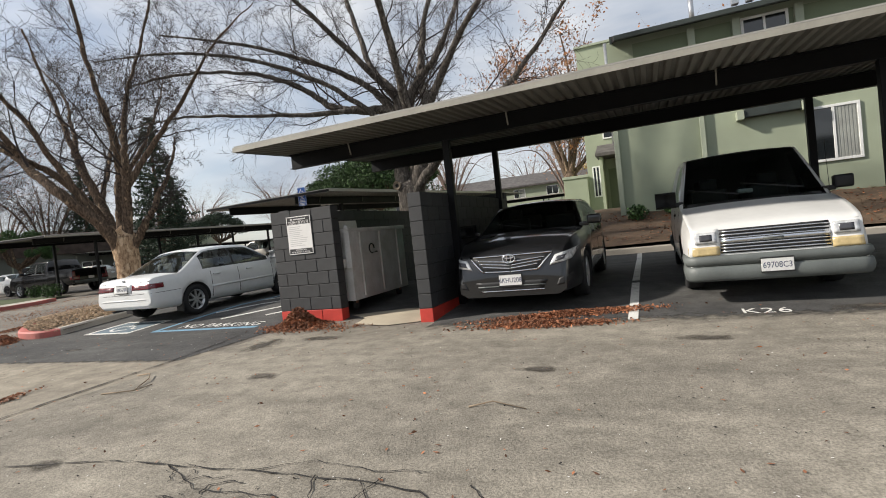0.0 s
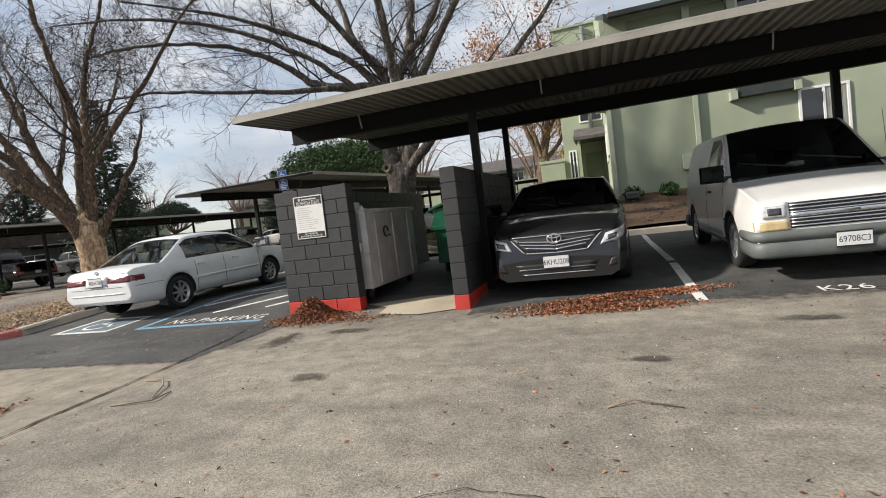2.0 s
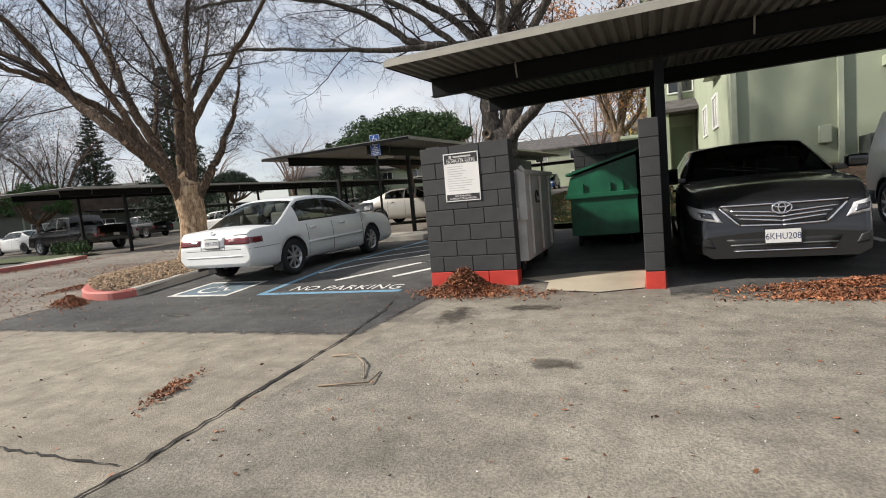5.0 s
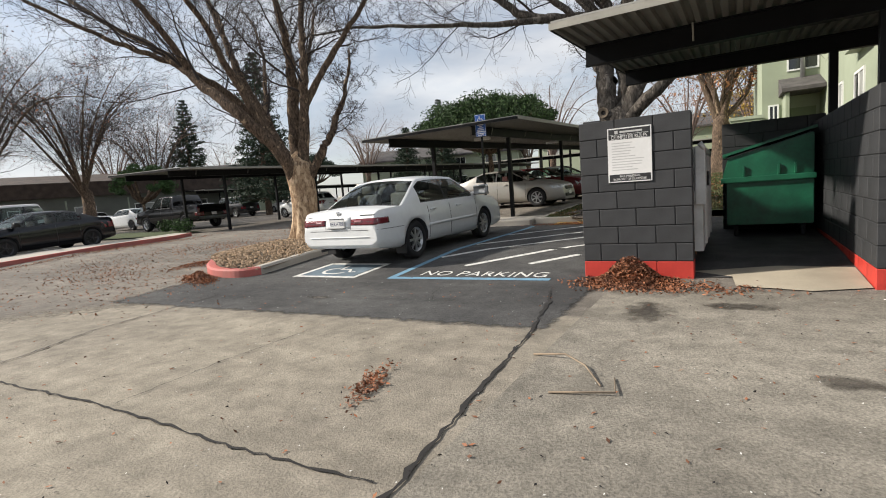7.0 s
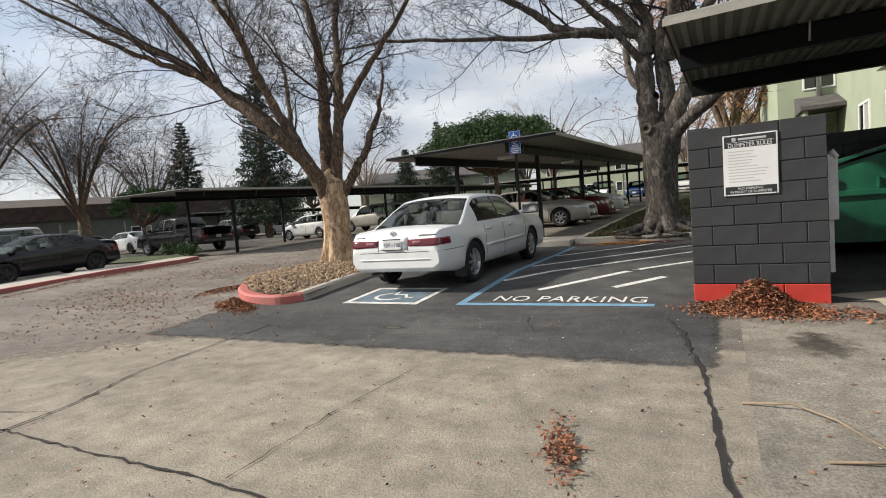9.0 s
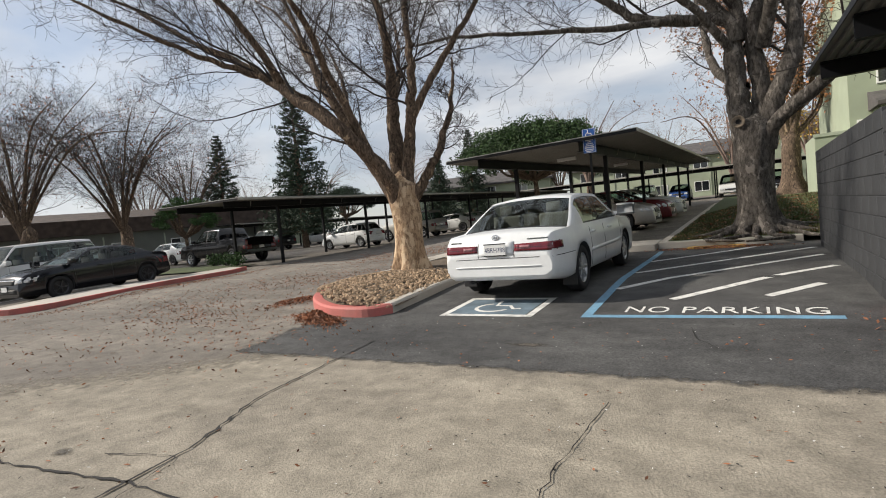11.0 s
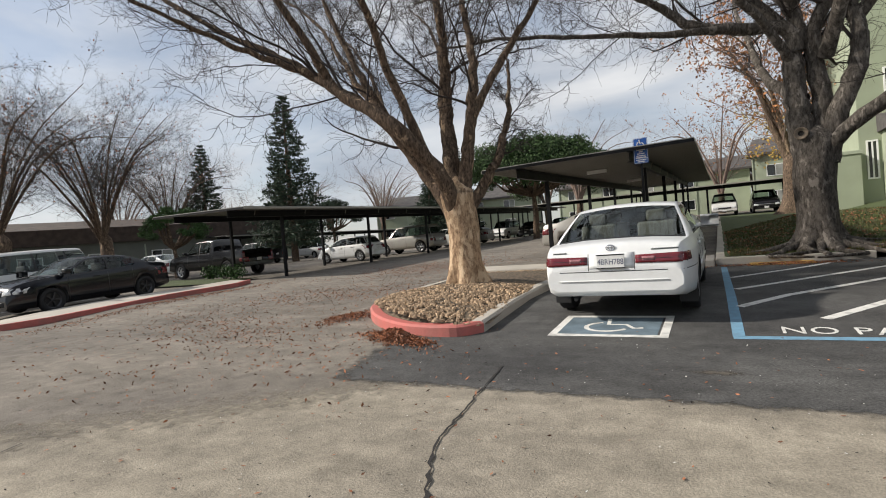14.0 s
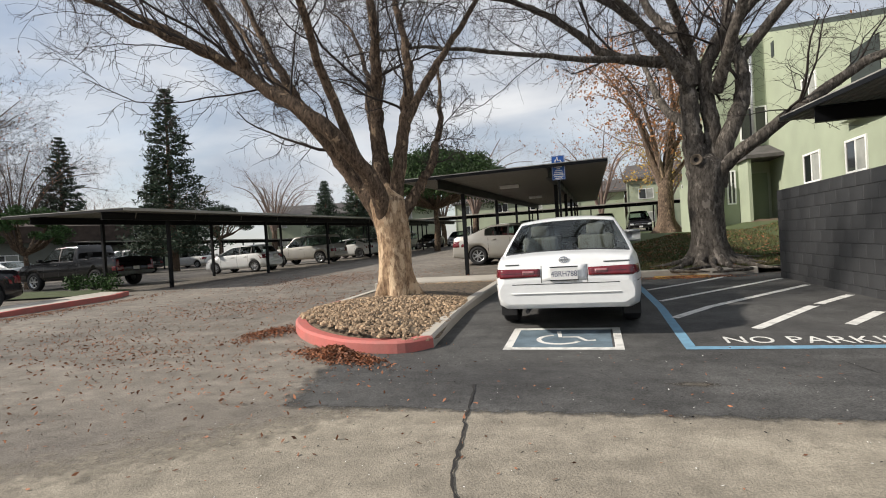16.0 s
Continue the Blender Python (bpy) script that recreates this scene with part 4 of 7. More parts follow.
                if t_front < xm < x_front:
                    f.material_index = edge[xm < t_front + 0.03 or xm > x_front - 0.03]
                elif spec.get("rear_glass", True) and x_rear < xm < t_rear and t_rear - x_rear > 0.2:
                    f.material_index = 0 if xm > t_rear - 0.09 else edge[xm < x_rear + 0.03]
    bm.faces.new(rings[0])
    bm.faces.new(list(reversed(rings[-1])))
    bmesh.ops.recalc_face_normals(bm, faces=bm.faces[:])
    me = bpy.data.meshes.new("body")
    bm.to_mesh(me)
    bm.free()
    gm = spec.get("glass", M_GLASS)
    for mat in (paint_mat, M_BLACK, gm):
        me.materials.append(mat)
    r, wx = spec["r"], spec["axles"]
    cutters = []
    for x in wx:
        for s in (-1, 1):
            c = lathe_bm([(0.001, s * (W / 2 - 0.32)), (r * 1.13, s * (W / 2 - 0.32)), (r * 1.13, s * (W / 2 + 0.3)), (0.001, s * (W / 2 + 0.3))], 28)
            bmesh.ops.remove_doubles(c, verts=c.verts, dist=0.002)
            bmesh.ops.translate(c, verts=c.verts, vec=(x, 0, r * 1.02))
            bmesh.ops.recalc_face_normals(c, faces=c.faces[:])
            cutters.append(c)
    from mathutils.bvhtree import BVHTree
    bmt = bmesh.new()
    bmt.from_mesh(me)
    tree = BVHTree.FromBMesh(bmt)
    bmt.free()
    me = cut_mesh(me, cutters)
    slots = [mt.name if mt else "" for mt in me.materials]
    skin = bmesh.new()
    skin.from_mesh(me)
    panes = [f for f in skin.faces if slots[f.material_index] == gm.name]
    pane_sets, seen = [], set()
    for f0 in panes:
        if f0.index in seen:
            continue
        seen.add(f0.index)
        group_f, todo = [], [f0]
        while todo:
            f = todo.pop()
            group_f.append(f)
            for e in f.edges:
                for o in e.link_faces:
                    if o.index not in seen and slots[o.material_index] == gm.name:
                        seen.add(o.index)
                        todo.append(o)
        pane_sets.append(group_f)
    for group_f in pane_sets:
        vmap, gb = {}, bmesh.new()
        for f in group_f:
            for v in f.verts:
                if v.index not in vmap:
                    vmap[v.index] = gb.verts.new(v.co)
            gb.faces.new([vmap[v.index] for v in f.verts]).smooth = True
        c = sum((f.calc_center_median() for f in group_f), Vector()) / len(group_f)
        if abs(c.y) > 0.3:
            pane = part("side_window", gb, gm, root, "tinted side window")
        elif c.x > (t_rear + t_front) / 2:
            pane = part("windscreen", gb, gm, root, "curved glass windscreen")
        else:
            pane = part("rear_window", gb, gm, root, "curved rear window")
        pane.visible_shadow = False
    bmesh.ops.delete(skin, geom=panes, context="FACES")
    skin.to_mesh(me)
    skin.free()
    body = new("body", me)
    body.parent = root
    wb = W / 2 * sh
    part("cabin_tub", box_bm(x_rear + 0.12, x_front - 0.1, -wb + 0.06, wb - 0.06, 0.4, zbelt(0) - 0.13, 0.03), M_INTERIOR, root)
    # seats behind the glass
    seat_mat = spec.get("seat", M_INTERIOR)
    if fine:
        for x in spec.get("seats", (-0.75, 0.25)):
            for y in (-0.38, 0.38):
                sb = box_bm(x - 0.08, x + 0.06, y - 0.24, y + 0.24, zbelt(x) - 0.05, zbelt(x) + 0.20, 0.04)
                box_bm(x - 0.07, x + 0.03, y - 0.12, y + 0.12, zbelt(x) + 0.20, zbelt(x) + 0.36, 0.035, sb)
                part("seat_back", sb, seat_mat, root, smooth=True)
        part("dashboard", box_bm(cb[-1] - 0.55, cb[-1] - 0.12, -wb + 0.1, wb - 0.1, zbelt(cb[-1] - 0.3) - 0.05, zbelt(cb[-1] - 0.3) + 0.03, 0.02), M_INTERIOR, root)
    # wheels
    tm, rm, dm = wheel_meshes(r, spec.get("tyre_w", 0.21), spec.get("spokes", 7), spec.get("rim", M_RIM))
    for x in wx:
        for s in (-1, 1):
            wh = new("wheel")
            wh.parent = root
            wh.matrix_basis = pose(x, s * (W / 2 - 0.125), r, 0, 0, 180 if s > 0 else 0)
            for nm, mm in (("tyre", tm), ("rim", rm), ("brake_disc", dm)):
                o = new(nm, mm)
                o.parent = wh

    def decal(name, quad, axis, mat, lift=0.006, thick=0.0, nu=6, nv=4, parent=None, label=""):
        """A panel laid on the body: quad of (across, height) for front '+x' and rear '-x', (along, height) for sides '+y' and '-y'."""
        b2 = bmesh.new()
        dirs = {"+x": Vector((-1, 0, 0)), "-x": Vector((1, 0, 0)), "+y": Vector((0, -1, 0)), "-y": Vector((0, 1, 0))}
        d = dirs[axis]
        grid = []
        for j in range(nv + 1):
            row = []
            for i in range(nu + 1):
                p = Vector(quad[0]).lerp(Vector(quad[1]), i / nu).lerp(Vector(quad[3]).lerp(Vector(quad[2]), i / nu), j / nv)
                o = Vector((-d.x * 5, p.x, p.y)) if axis[1] == "x" else Vector((p.x, -d.y * 5, p.y))
                hit, nrm, _, _ = tree.ray_cast(o, d)
                row.append((hit - d * lift) if hit else None)
            grid.append(row)
        vs = {}
        for j in range(nv):
            for i in range(nu):
                q = [(j, i), (j, i + 1), (j + 1, i + 1), (j + 1, i)]
                if all(grid[a][c] is not None for a, c in q):
                    for a, c in q:
                        if (a, c) not in vs:
                            vs[(a, c)] = b2.verts.new(grid[a][c])
                    f = b2.faces.new([vs[t] for t in q])
                    f.smooth = True
        if not b2.faces:
            b2.free()
            return None
        bmesh.ops.recalc_face_normals(b2, faces=b2.faces[:])
        if b2.faces[:][0].normal.dot(d) > 0:
            bmesh.ops.reverse_faces(b2, faces=b2.faces[:])
        ext = bmesh.ops.extrude_face_region(b2, geom=b2.faces[:])
        bmesh.ops.translate(b2, verts=[v for v in ext["geom"] if isinstance(v, bmesh.types.BMVert)], vec=d * (lift + 0.01))
        return part(name, b2, mat, parent or root, label)

    def rect(y0, y1, z0, z1):
        return ((y0, z0), (y1, z0), (y1, z1), (y0, z1))

    def bar(name, axis, x0, x1, z0, z1, mat, lift=0.008, label=""):
        return decal(name, rect(x0, x1, z0, z1), axis, mat, lift, nu=8, nv=1, label=label)

    # seams and handles on the sides
    for s, ax in ((1, "+y"), (-1, "-y")):
        for x in spec.get("seams", ()):
            decal("door_seam", rect(x - 0.006, x + 0.006, 0.30, zbelt(x) - 0.06), ax, M_BLACK, 0.002, nu=1, nv=6)
        for x in spec.get("handles", ()):
            decal("door_handle", rect(x - 0.09, x + 0.09, zbelt(x) - 0.15, zbelt(x) - 0.115), ax, spec.get("handle_mat", paint_mat), 0.022, nu=3, nv=1)
        if "moulding" in spec:
            decal("side_moulding", rect(wx[0] + r * 1.3, wx[1] - r * 1.3, spec["moulding"], spec["moulding"] + 0.05), ax, spec.get("moulding_mat", paint_mat), 0.012, nu=8, nv=1)
        if fine and spec.get("mirror", True):
            mx = cb[-1] - 0.28
            mb = box_bm(mx - 0.07, mx + 0.09, s * (wb + 0.06) - 0.0, s * (wb + 0.06) + s * 0.2, zbelt(mx) + 0.04, zbelt(mx) + 0.04 + spec.get("mirror_h", 0.14), 0.03)
            bmesh.ops.recalc_face_normals(mb, faces=mb.faces[:])
            box_bm(mx - 0.02, mx + 0.05, min(s * (wb - 0.06), s * (wb + 0.08)), max(s * (wb - 0.06), s * (wb + 0.08)), zbelt(mx) + 0.02, zbelt(mx) + 0.08, 0.01, mb)
            part("wing_mirror", mb, spec.get("mirror_mat", paint_mat), root, smooth=True)
    spec["dress"](root, decal, rect, bar, paint_mat, half, W)
    return root


def plate(root, x, z, text, face, rear=False, y=0.0):
    """A licence plate with its frame; face +1 looks along +x."""
    pl = part("licence_plate", box_bm(x - 0.006, x + 0.006, y - 0.152, y + 0.152, z - 0.076, z + 0.076, 0.003), M_PLATE, root, "white licence plate")
    m = Matrix.Translation((x + face * 0.0065, y, z - 0.006)) @ (Matrix(((0, 0, 1, 0), (1, 0, 0, 0), (0, 1, 0, 0), (0, 0, 0, 1))) if face > 0 else Matrix(((0, 0, -1, 0), (-1, 0, 0, 0), (0, 1, 0, 0), (0, 0, 0, 1))))
    if text:
        text_part("plate_number", text, 0.092, M_PLATEINK, m, pl, 0.0006, 0.82)
    fr = box_bm(x - 0.008, x + 0.004 * face + 0.004, y - 0.158, y + 0.158, z + 0.07, z + 0.083)
    box_bm(x - 0.008, x + 0.008, y - 0.158, y + 0.158, z - 0.083, z - 0.07, 0, fr)
    part("plate_frame", fr, M_BLACK, pl)


def emblem(root, x, z, size, face):
    b = bmesh.new()
    for rx, rz, dz in ((size, size * 0.68, 0), (size * 0.36, size * 0.62, 0), (size * 0.78, size * 0.24, size * 0.3)):
        pts = [(x + face * 0.004, rx * math.cos(a), z + dz + rz * math.sin(a)) for a in [6.2832 * k / 20 for k in range(21)]]
        tube_bm(pts, [size * 0.1] * 21, 5, False, b)
    part("badge", b, M_CHROME, root, "plain chrome oval badge")


def dress_camry_old(root, decal, rect, bar, pm, half, W):
    for s in (1, -1):
        decal("tail_lamp", ((s * 0.27, 0.675), (s * 0.80, 0.665), (s * 0.81, 0.775), (s * 0.27, 0.765)), "-x", M_REDLAMP, 0.010, nu=10, label="dark red tail lamp")
        decal("reverse_lamp", rect(s * 0.34, s * 0.48, 0.70, 0.745), "-x", M_SEATRED, 0.012, nu=6, nv=1)
        decal("lamp_strip", rect(s * 0.27, s * 0.80, 0.718, 0.722), "-x", M_BLACK, 0.013, nu=8, nv=1)
        decal("head_lamp", rect(s * 0.42, s * 0.80, 0.60, 0.74), "+x", M_CLEARLAMP, 0.01)
        decal("tail_lamp_side", rect(-half + 0.04, -half + 0.26, 0.675, 0.77), "+y" if s > 0 else "-y", M_REDLAMP, 0.006)
        decal("boot_seam", ((s * 0.255, 0.60), (s * 0.262, 0.60), (s * 0.262, 0.80), (s * 0.255, 0.80)), "-x", M_BLACK, 0.002, nu=1, nv=6)
        decal("bumper_shut", rect(-half + 0.02, -1.78, 0.585, 0.593), "+y" if s > 0 else "-y", M_BLACK, 0.002, nu=6, nv=1)
        part("mud_flap", box_bm(-1.76, -1.74, s * 0.76 - 0.1, s * 0.76 + 0.1, 0.13, 0.32), M_BLACK, root)
    bar("boot_seam", "-x", -0.80, 0.80, 0.585, 0.593, M_BLACK, 0.002)
    bar("bumper_crease", "-x", -0.80, 0.80, 0.475, 0.487, pm, 0.012)
    decal("plate_recess", rect(-0.25, 0.25, 0.625, 0.80), "-x", pm, 0.004, label="white plate surround")
    plate(root, -half - 0.012, 0.705, "4BRH788", -1)
    emblem(root, -half + 0.045, 0.86, 0.05, -1)
    for y0, y1 in ((-0.72, -0.44), (0.52, 0.68)):
        bar("badge_script", "-x", y0, y1, 0.815, 0.828, M_GREYPLASTIC, 0.006)
    part("exhaust_pipe", tube_bm([(-half + 0.06, 0.45, 0.26), (-half + 0.5, 0.45, 0.27)], [0.025, 0.025], 10), M_TYRE, root)


def dress_camry_new(root, decal, rect, bar, pm, half, W):
    decal("grille", ((-0.36, 0.545), (0.36, 0.545), (0.55, 0.735), (-0.55, 0.735)), "+x", M_BLACK, 0.004, nu=12, label="black grille")
    for i in range(3):
        z, w = 0.59 + i * 0.042, 0.37 + i * 0.05
        for s in (1, -1):
            decal("grille_slat", ((0, z - 0.03), (s * w, z + 0.012), (s * (w + 0.008), z + 0.026), (0, z - 0.012)), "+x", M_CHROME, 0.012, nu=8, nv=1, label="chrome grille slat")
    for s in (1, -1):
        decal("grille_trim", ((0, 0.735), (s * 0.56, 0.735), (s * 0.57, 0.755), (0, 0.752)), "+x", M_CHROME, 0.016, nu=8, nv=1, label="chrome grille edge")
        decal("grille_trim", ((s * 0.36, 0.535), (s * 0.385, 0.535), (s * 0.575, 0.74), (s * 0.55, 0.74)), "+x", M_CHROME, 0.016, nu=2, nv=6)
        decal("grille_trim", ((0, 0.518), (s * 0.37, 0.532), (s * 0.375, 0.55), (0, 0.536)), "+x", M_CHROME, 0.016, nu=8, nv=1)
        decal("head_lamp", ((s * 0.53, 0.575), (s * 0.80, 0.63), (s * 0.86, 0.765), (s * 0.60, 0.70)), "+x", M_CLEARLAMP, 0.012, nu=10, label="clear headlamp")
        decal("lamp_inner", ((s * 0.60, 0.615), (s * 0.72, 0.64), (s * 0.74, 0.70), (s * 0.63, 0.68)), "+x", M_LAMPDARK, 0.015, nu=4, nv=3)
        decal("fog_recess", ((s * 0.60, 0.31), (s * 0.80, 0.34), (s * 0.80, 0.45), (s * 0.64, 0.40)), "+x", M_BLACK, 0.003, nu=6)
        decal("tail_lamp", rect(s * 0.55, s * 0.84, 0.74, 0.88), "-x", M_REDLAMP, 0.01)
        decal("hood_seam", ((s * 0.60, 0.775), (s * 0.57, 0.775), (s * 0.57, 0.782), (s * 0.60, 0.782)), "+x", M_BLACK, 0.002)
    decal("lower_intake", ((-0.42, 0.275), (0.42, 0.275), (0.5, 0.40), (-0.5, 0.40)), "+x", M_BLACK, 0.003, nu=10)
    bar("intake_trim", "+x", -0.44, 0.44, 0.268, 0.282, M_CHROME, 0.010)
    bar("intake_bar", "+x", -0.46, 0.46, 0.33, 0.345, M_GREYPLASTIC, 0.010)
    plate(root, half + 0.014, 0.42, "6KHU208", 1)
    emblem(root, half - 0.02, 0.70, 0.085, 1)
    for s in (1, -1):
        part("wiper", tube_bm([(1.20, s * 0.1 + 0.1, 1.055), (0.98, s * 0.1 - 0.45, 1.16)], [0.009, 0.007], 5), M_BLACK, root)
    part("rear_view_mirror", box_bm(0.50, 0.54, -0.12, 0.12, 1.29, 1.35, 0.012), M_BLACK, root)


def wrap_bumper(root, name, x, W, z0, z1, wrap, mat, label, depth=0.09):
    """A bumper that runs across an end and round both corners; x is its outer face."""
    s = 1 if x > 0 else -1
    half_w, rad = W / 2 + 0.015, 0.16
    plan = [(x - s * wrap, half_w - 0.01), (x - s * rad, half_w)]
    plan += [(x - s * rad * (1 - math.sin(a)), half_w - rad * (1 - math.cos(a))) for a in [radians(d) for d in (20, 40, 60, 80)]]
    plan += [(x, half_w * 0.5), (x + s * 0.012, 0)]
    plan += [(px, -py) for px, py in reversed(plan[:-1])]
    zm = (z0 + z1) / 2
    prof = [(depth, z0), (0.02, z0), (0.0, z0 + 0.03), (-0.012, zm), (0.0, z1 - 0.02), (0.018, z1), (depth, z1)]
    bm = bmesh.new()
    rows = []
    for i, (px, py) in enumerate(plan):
        a, b = Vector(plan[max(0, i - 1)]), Vector(plan[min(len(plan) - 1, i + 1)])
        d = (b - a).normalized()
        n = Vector((d.y, -d.x)) * (1 if s > 0 else -1)
        if n.dot(Vector((px - (x - s * 0.8), py))) > 0:
            n = -n
        rows.append([bm.verts.new((px + n.x * o, py + n.y * o, z)) for o, z in prof])
    for r0, r1 in zip(rows, rows[1:]):
        for j in range(len(prof) - 1):
            bm.faces.new((r0[j], r0[j + 1], r1[j + 1], r1[j])).smooth = True
    bm.faces.new(rows[0])
    bm.faces.new(list(reversed(rows[-1])))
    bmesh.ops.recalc_face_normals(bm, faces=bm.faces[:])
    return part(name, bm, mat, root, label)


def dress_van(root, decal, rect, bar, pm, half, W):
    wrap_bumper(root, "bumper", half + 0.07, W, 0.24, 0.41, 0.62, M_GREYPLASTIC, "scuffed grey plastic bumper")
    wrap_bumper(root, "bumper_top", half + 0.055, W, 0.415, 0.53, 0.62, M_GREYPLASTIC, "grey plastic upper bumper")
    wrap_bumper(root, "rear_bumper", -half - 0.05, W, 0.3, 0.52, 0.5, M_GREYPLASTIC, "grey plastic rear bumper")
    for s in (1, -1):
        decal("side_marker", rect(half - 0.34, half - 0.14, 0.455, 0.50), "+y" if s > 0 else "-y", M_MARKER, 0.035, label="amber side marker")
        decal("fender_badge", rect(0.98, 1.1, 0.60, 0.625), "+y" if s > 0 else "-y", M_BLACK, 0.006, nu=2, nv=1)
    decal("grille", rect(-0.52, 0.52, 0.55, 0.82), "+x", M_BLACK, 0.006, nu=8, label="dark grille")
    for i in range(7):
        if i != 3:
            bar("grille_bar", "+x", -0.52, 0.52, 0.565 + i * 0.037, 0.58 + i * 0.037, M_CHROME, 0.02, "chrome grille bar")
    bar("grille_bar", "+x", -0.52, 0.52, 0.665, 0.715, M_CHROME, 0.024, "broad chrome grille bar")
    for s in (1, -1):
        decal("lamp_bezel", rect(s * 0.53, s * 0.84, 0.53, 0.83), "+x", pm, 0.012, label="white lamp surround")
        decal("head_lamp", rect(s * 0.55, s * 0.78, 0.675, 0.80), "+x", M_CLEARLAMP, 0.03, label="square headlamp")
        decal("lamp_inner", rect(s * 0.60, s * 0.73, 0.70, 0.775), "+x", M_LAMPDARK, 0.033, nu=4, nv=3)
        decal("turn_lamp", rect(s * 0.53, s * 0.85, 0.535, 0.635), "+x", M_AMBER, 0.026, label="faded amber turn lamp")
    plate(root, half + 0.098, 0.40, "69708C3", 1)
    decal("badge", ((-0.10, 0.68), (0.10, 0.68), (0.10, 0.70), (-0.10, 0.70)), "+x", M_GREYPLASTIC, 0.034, nu=2, nv=1)
    for s in (1, -1):
        decal("lower_cladding", rect(-1.08, 0.92, 0.25, 0.36), "+y" if s > 0 else "-y", M_GREYPLASTIC, 0.008, nu=14, nv=2)
    part("wiper", tube_bm([(1.36, 0.55, 1.20), (1.24, -0.1, 1.34)], [0.012, 0.008], 5), M_BLACK, root)
    part("wiper", tube_bm([(1.36, -0.15, 1.20), (1.22, -0.72, 1.32)], [0.012, 0.008], 5), M_BLACK, root)
    part("aerial", tube_bm([(1.3, 0.84, 1.0), (1.2, 0.84, 1.75)], [0.004, 0.003], 5), M_BLACK, root)
    part("dash_bundle", box_bm(0.95, 1.1, -0.12, 0.06, 1.2, 1.26, 0.025), M_WHITE, root, "crumpled white cloth on dashboard")


def dress_plain(root, decal, rect, bar, pm, half, W):
    z0, z1 = 0.58, 0.76
    for s in (1, -1):
        decal("head_lamp", ((s * W * 0.28, z0), (s * W * 0.46, z0 + 0.03), (s * W * 0.46, z1), (s * W * 0.28, z1 - 0.04)), "+x", M_CLEARLAMP, 0.012)
        decal("tail_lamp", rect(s * W * 0.30, s * W * 0.465, z0 + 0.1, z1 + 0.14), "-x", M_REDLAMP, 0.012)
        decal("lamp_side", rect(-half + 0.05, -half + 0.25, z0 + 0.12, z1 + 0.12), "+y" if s > 0 else "-y", M_REDLAMP, 0.006)
    decal("grille", rect(-W * 0.25, W * 0.25, z0 - 0.02, z1 - 0.05), "+x", M_BLACK, 0.008)
    bar("grille_bar", "+x", -W * 0.25, W * 0.25, z1 - 0.09, z1 - 0.05, M_CHROME, 0.014)
    decal("lower_intake", rect(-W * 0.33, W * 0.33, 0.3, 0.42), "+x", M_BLACK, 0.006)
    plate(root, -half - 0.012, 0.78, "", -1)
    plate(root, half + 0.012, 0.45, "", 1)


def dress_truck(root, decal, rect, bar, pm, half, W):
    dress_plain(root, decal, rect, bar, pm, half, W)
    for s in (1, -1):
        decal("tall_tail_lamp", rect(s * W * 0.40, s * W * 0.47, 0.85, 1.17), "-x", M_REDLAMP, 0.016)
    decal("step_bumper", rect(-0.9, 0.9, 0.48, 0.66), "-x", M_GREYPLASTIC, 0.06, nu=10)
    part("bed_well", box_bm(-half + 0.12, -0.95, -W / 2 + 0.14, W / 2 - 0.14, 1.19, 1.245), M_BLACK, root, "black bed cover")


SEDAN_OLD = dict(name="sedan", L=4.76, W=1.78, H=1.40, r=0.315, axles=(-1.42, 1.25), tyre_w=0.2, spokes=8, taper=0.15, square=8,
                 deck=[(-2.38, 0.60), (-2.36, 0.78), (-2.31, 0.85), (-2.22, 0.878), (-2.0, 0.892), (-1.62, 0.915), (0.6, 0.92), (1.15, 0.92), (1.9, 0.84), (2.25, 0.73), (2.37, 0.6), (2.38, 0.5)],
                 low=[(-2.38, 0.36), (-2.34, 0.30), (-1.9, 0.24), (1.8, 0.19), (2.38, 0.22)],
                 cab_base=[-1.85, -1.28, -0.28, 0.72, 1.22], cab_top=[-1.02, -0.86, -0.26, 0.34, 0.40], side_glass=[False, True, True, False], bulge_f=0.22, bulge_r=0.12,
                 cab_w=0.93, tumble=0.46, seams=(-1.0, -0.22, 0.88), handles=(-0.85, 0.12), moulding=0.50, seat=M_SEAT, dress=dress_camry_old, seats=(-1.0, 0.15))
SEDAN_NEW = dict(name="sedan", L=4.81, W=1.82, H=1.47, r=0.335, axles=(-1.40, 1.38), spokes=9, taper=0.20, square=5,
                 deck=[(-2.40, 0.62), (-2.38, 0.95), (-2.25, 1.05), (-1.7, 1.07), (0.8, 0.98), (1.3, 0.97), (1.9, 0.89), (2.2, 0.80), (2.30, 0.74), (2.37, 0.62), (2.40, 0.42)],
                 low=[(-2.40, 0.3), (-1.9, 0.22), (1.9, 0.18), (2.40, 0.2)],
                 cab_base=[-1.95, -1.25, -0.25, 0.75, 1.32], cab_top=[-0.98, -0.82, -0.2, 0.36, 0.42], side_glass=[False, True, True, False], bulge_f=0.26, bulge_r=0.12,
                 cab_w=0.93, tumble=0.48, seams=(-1.0, -0.2, 0.95), handles=(-0.8, 0.15), glass=M_GLASSDARK, dress=dress_camry_new)
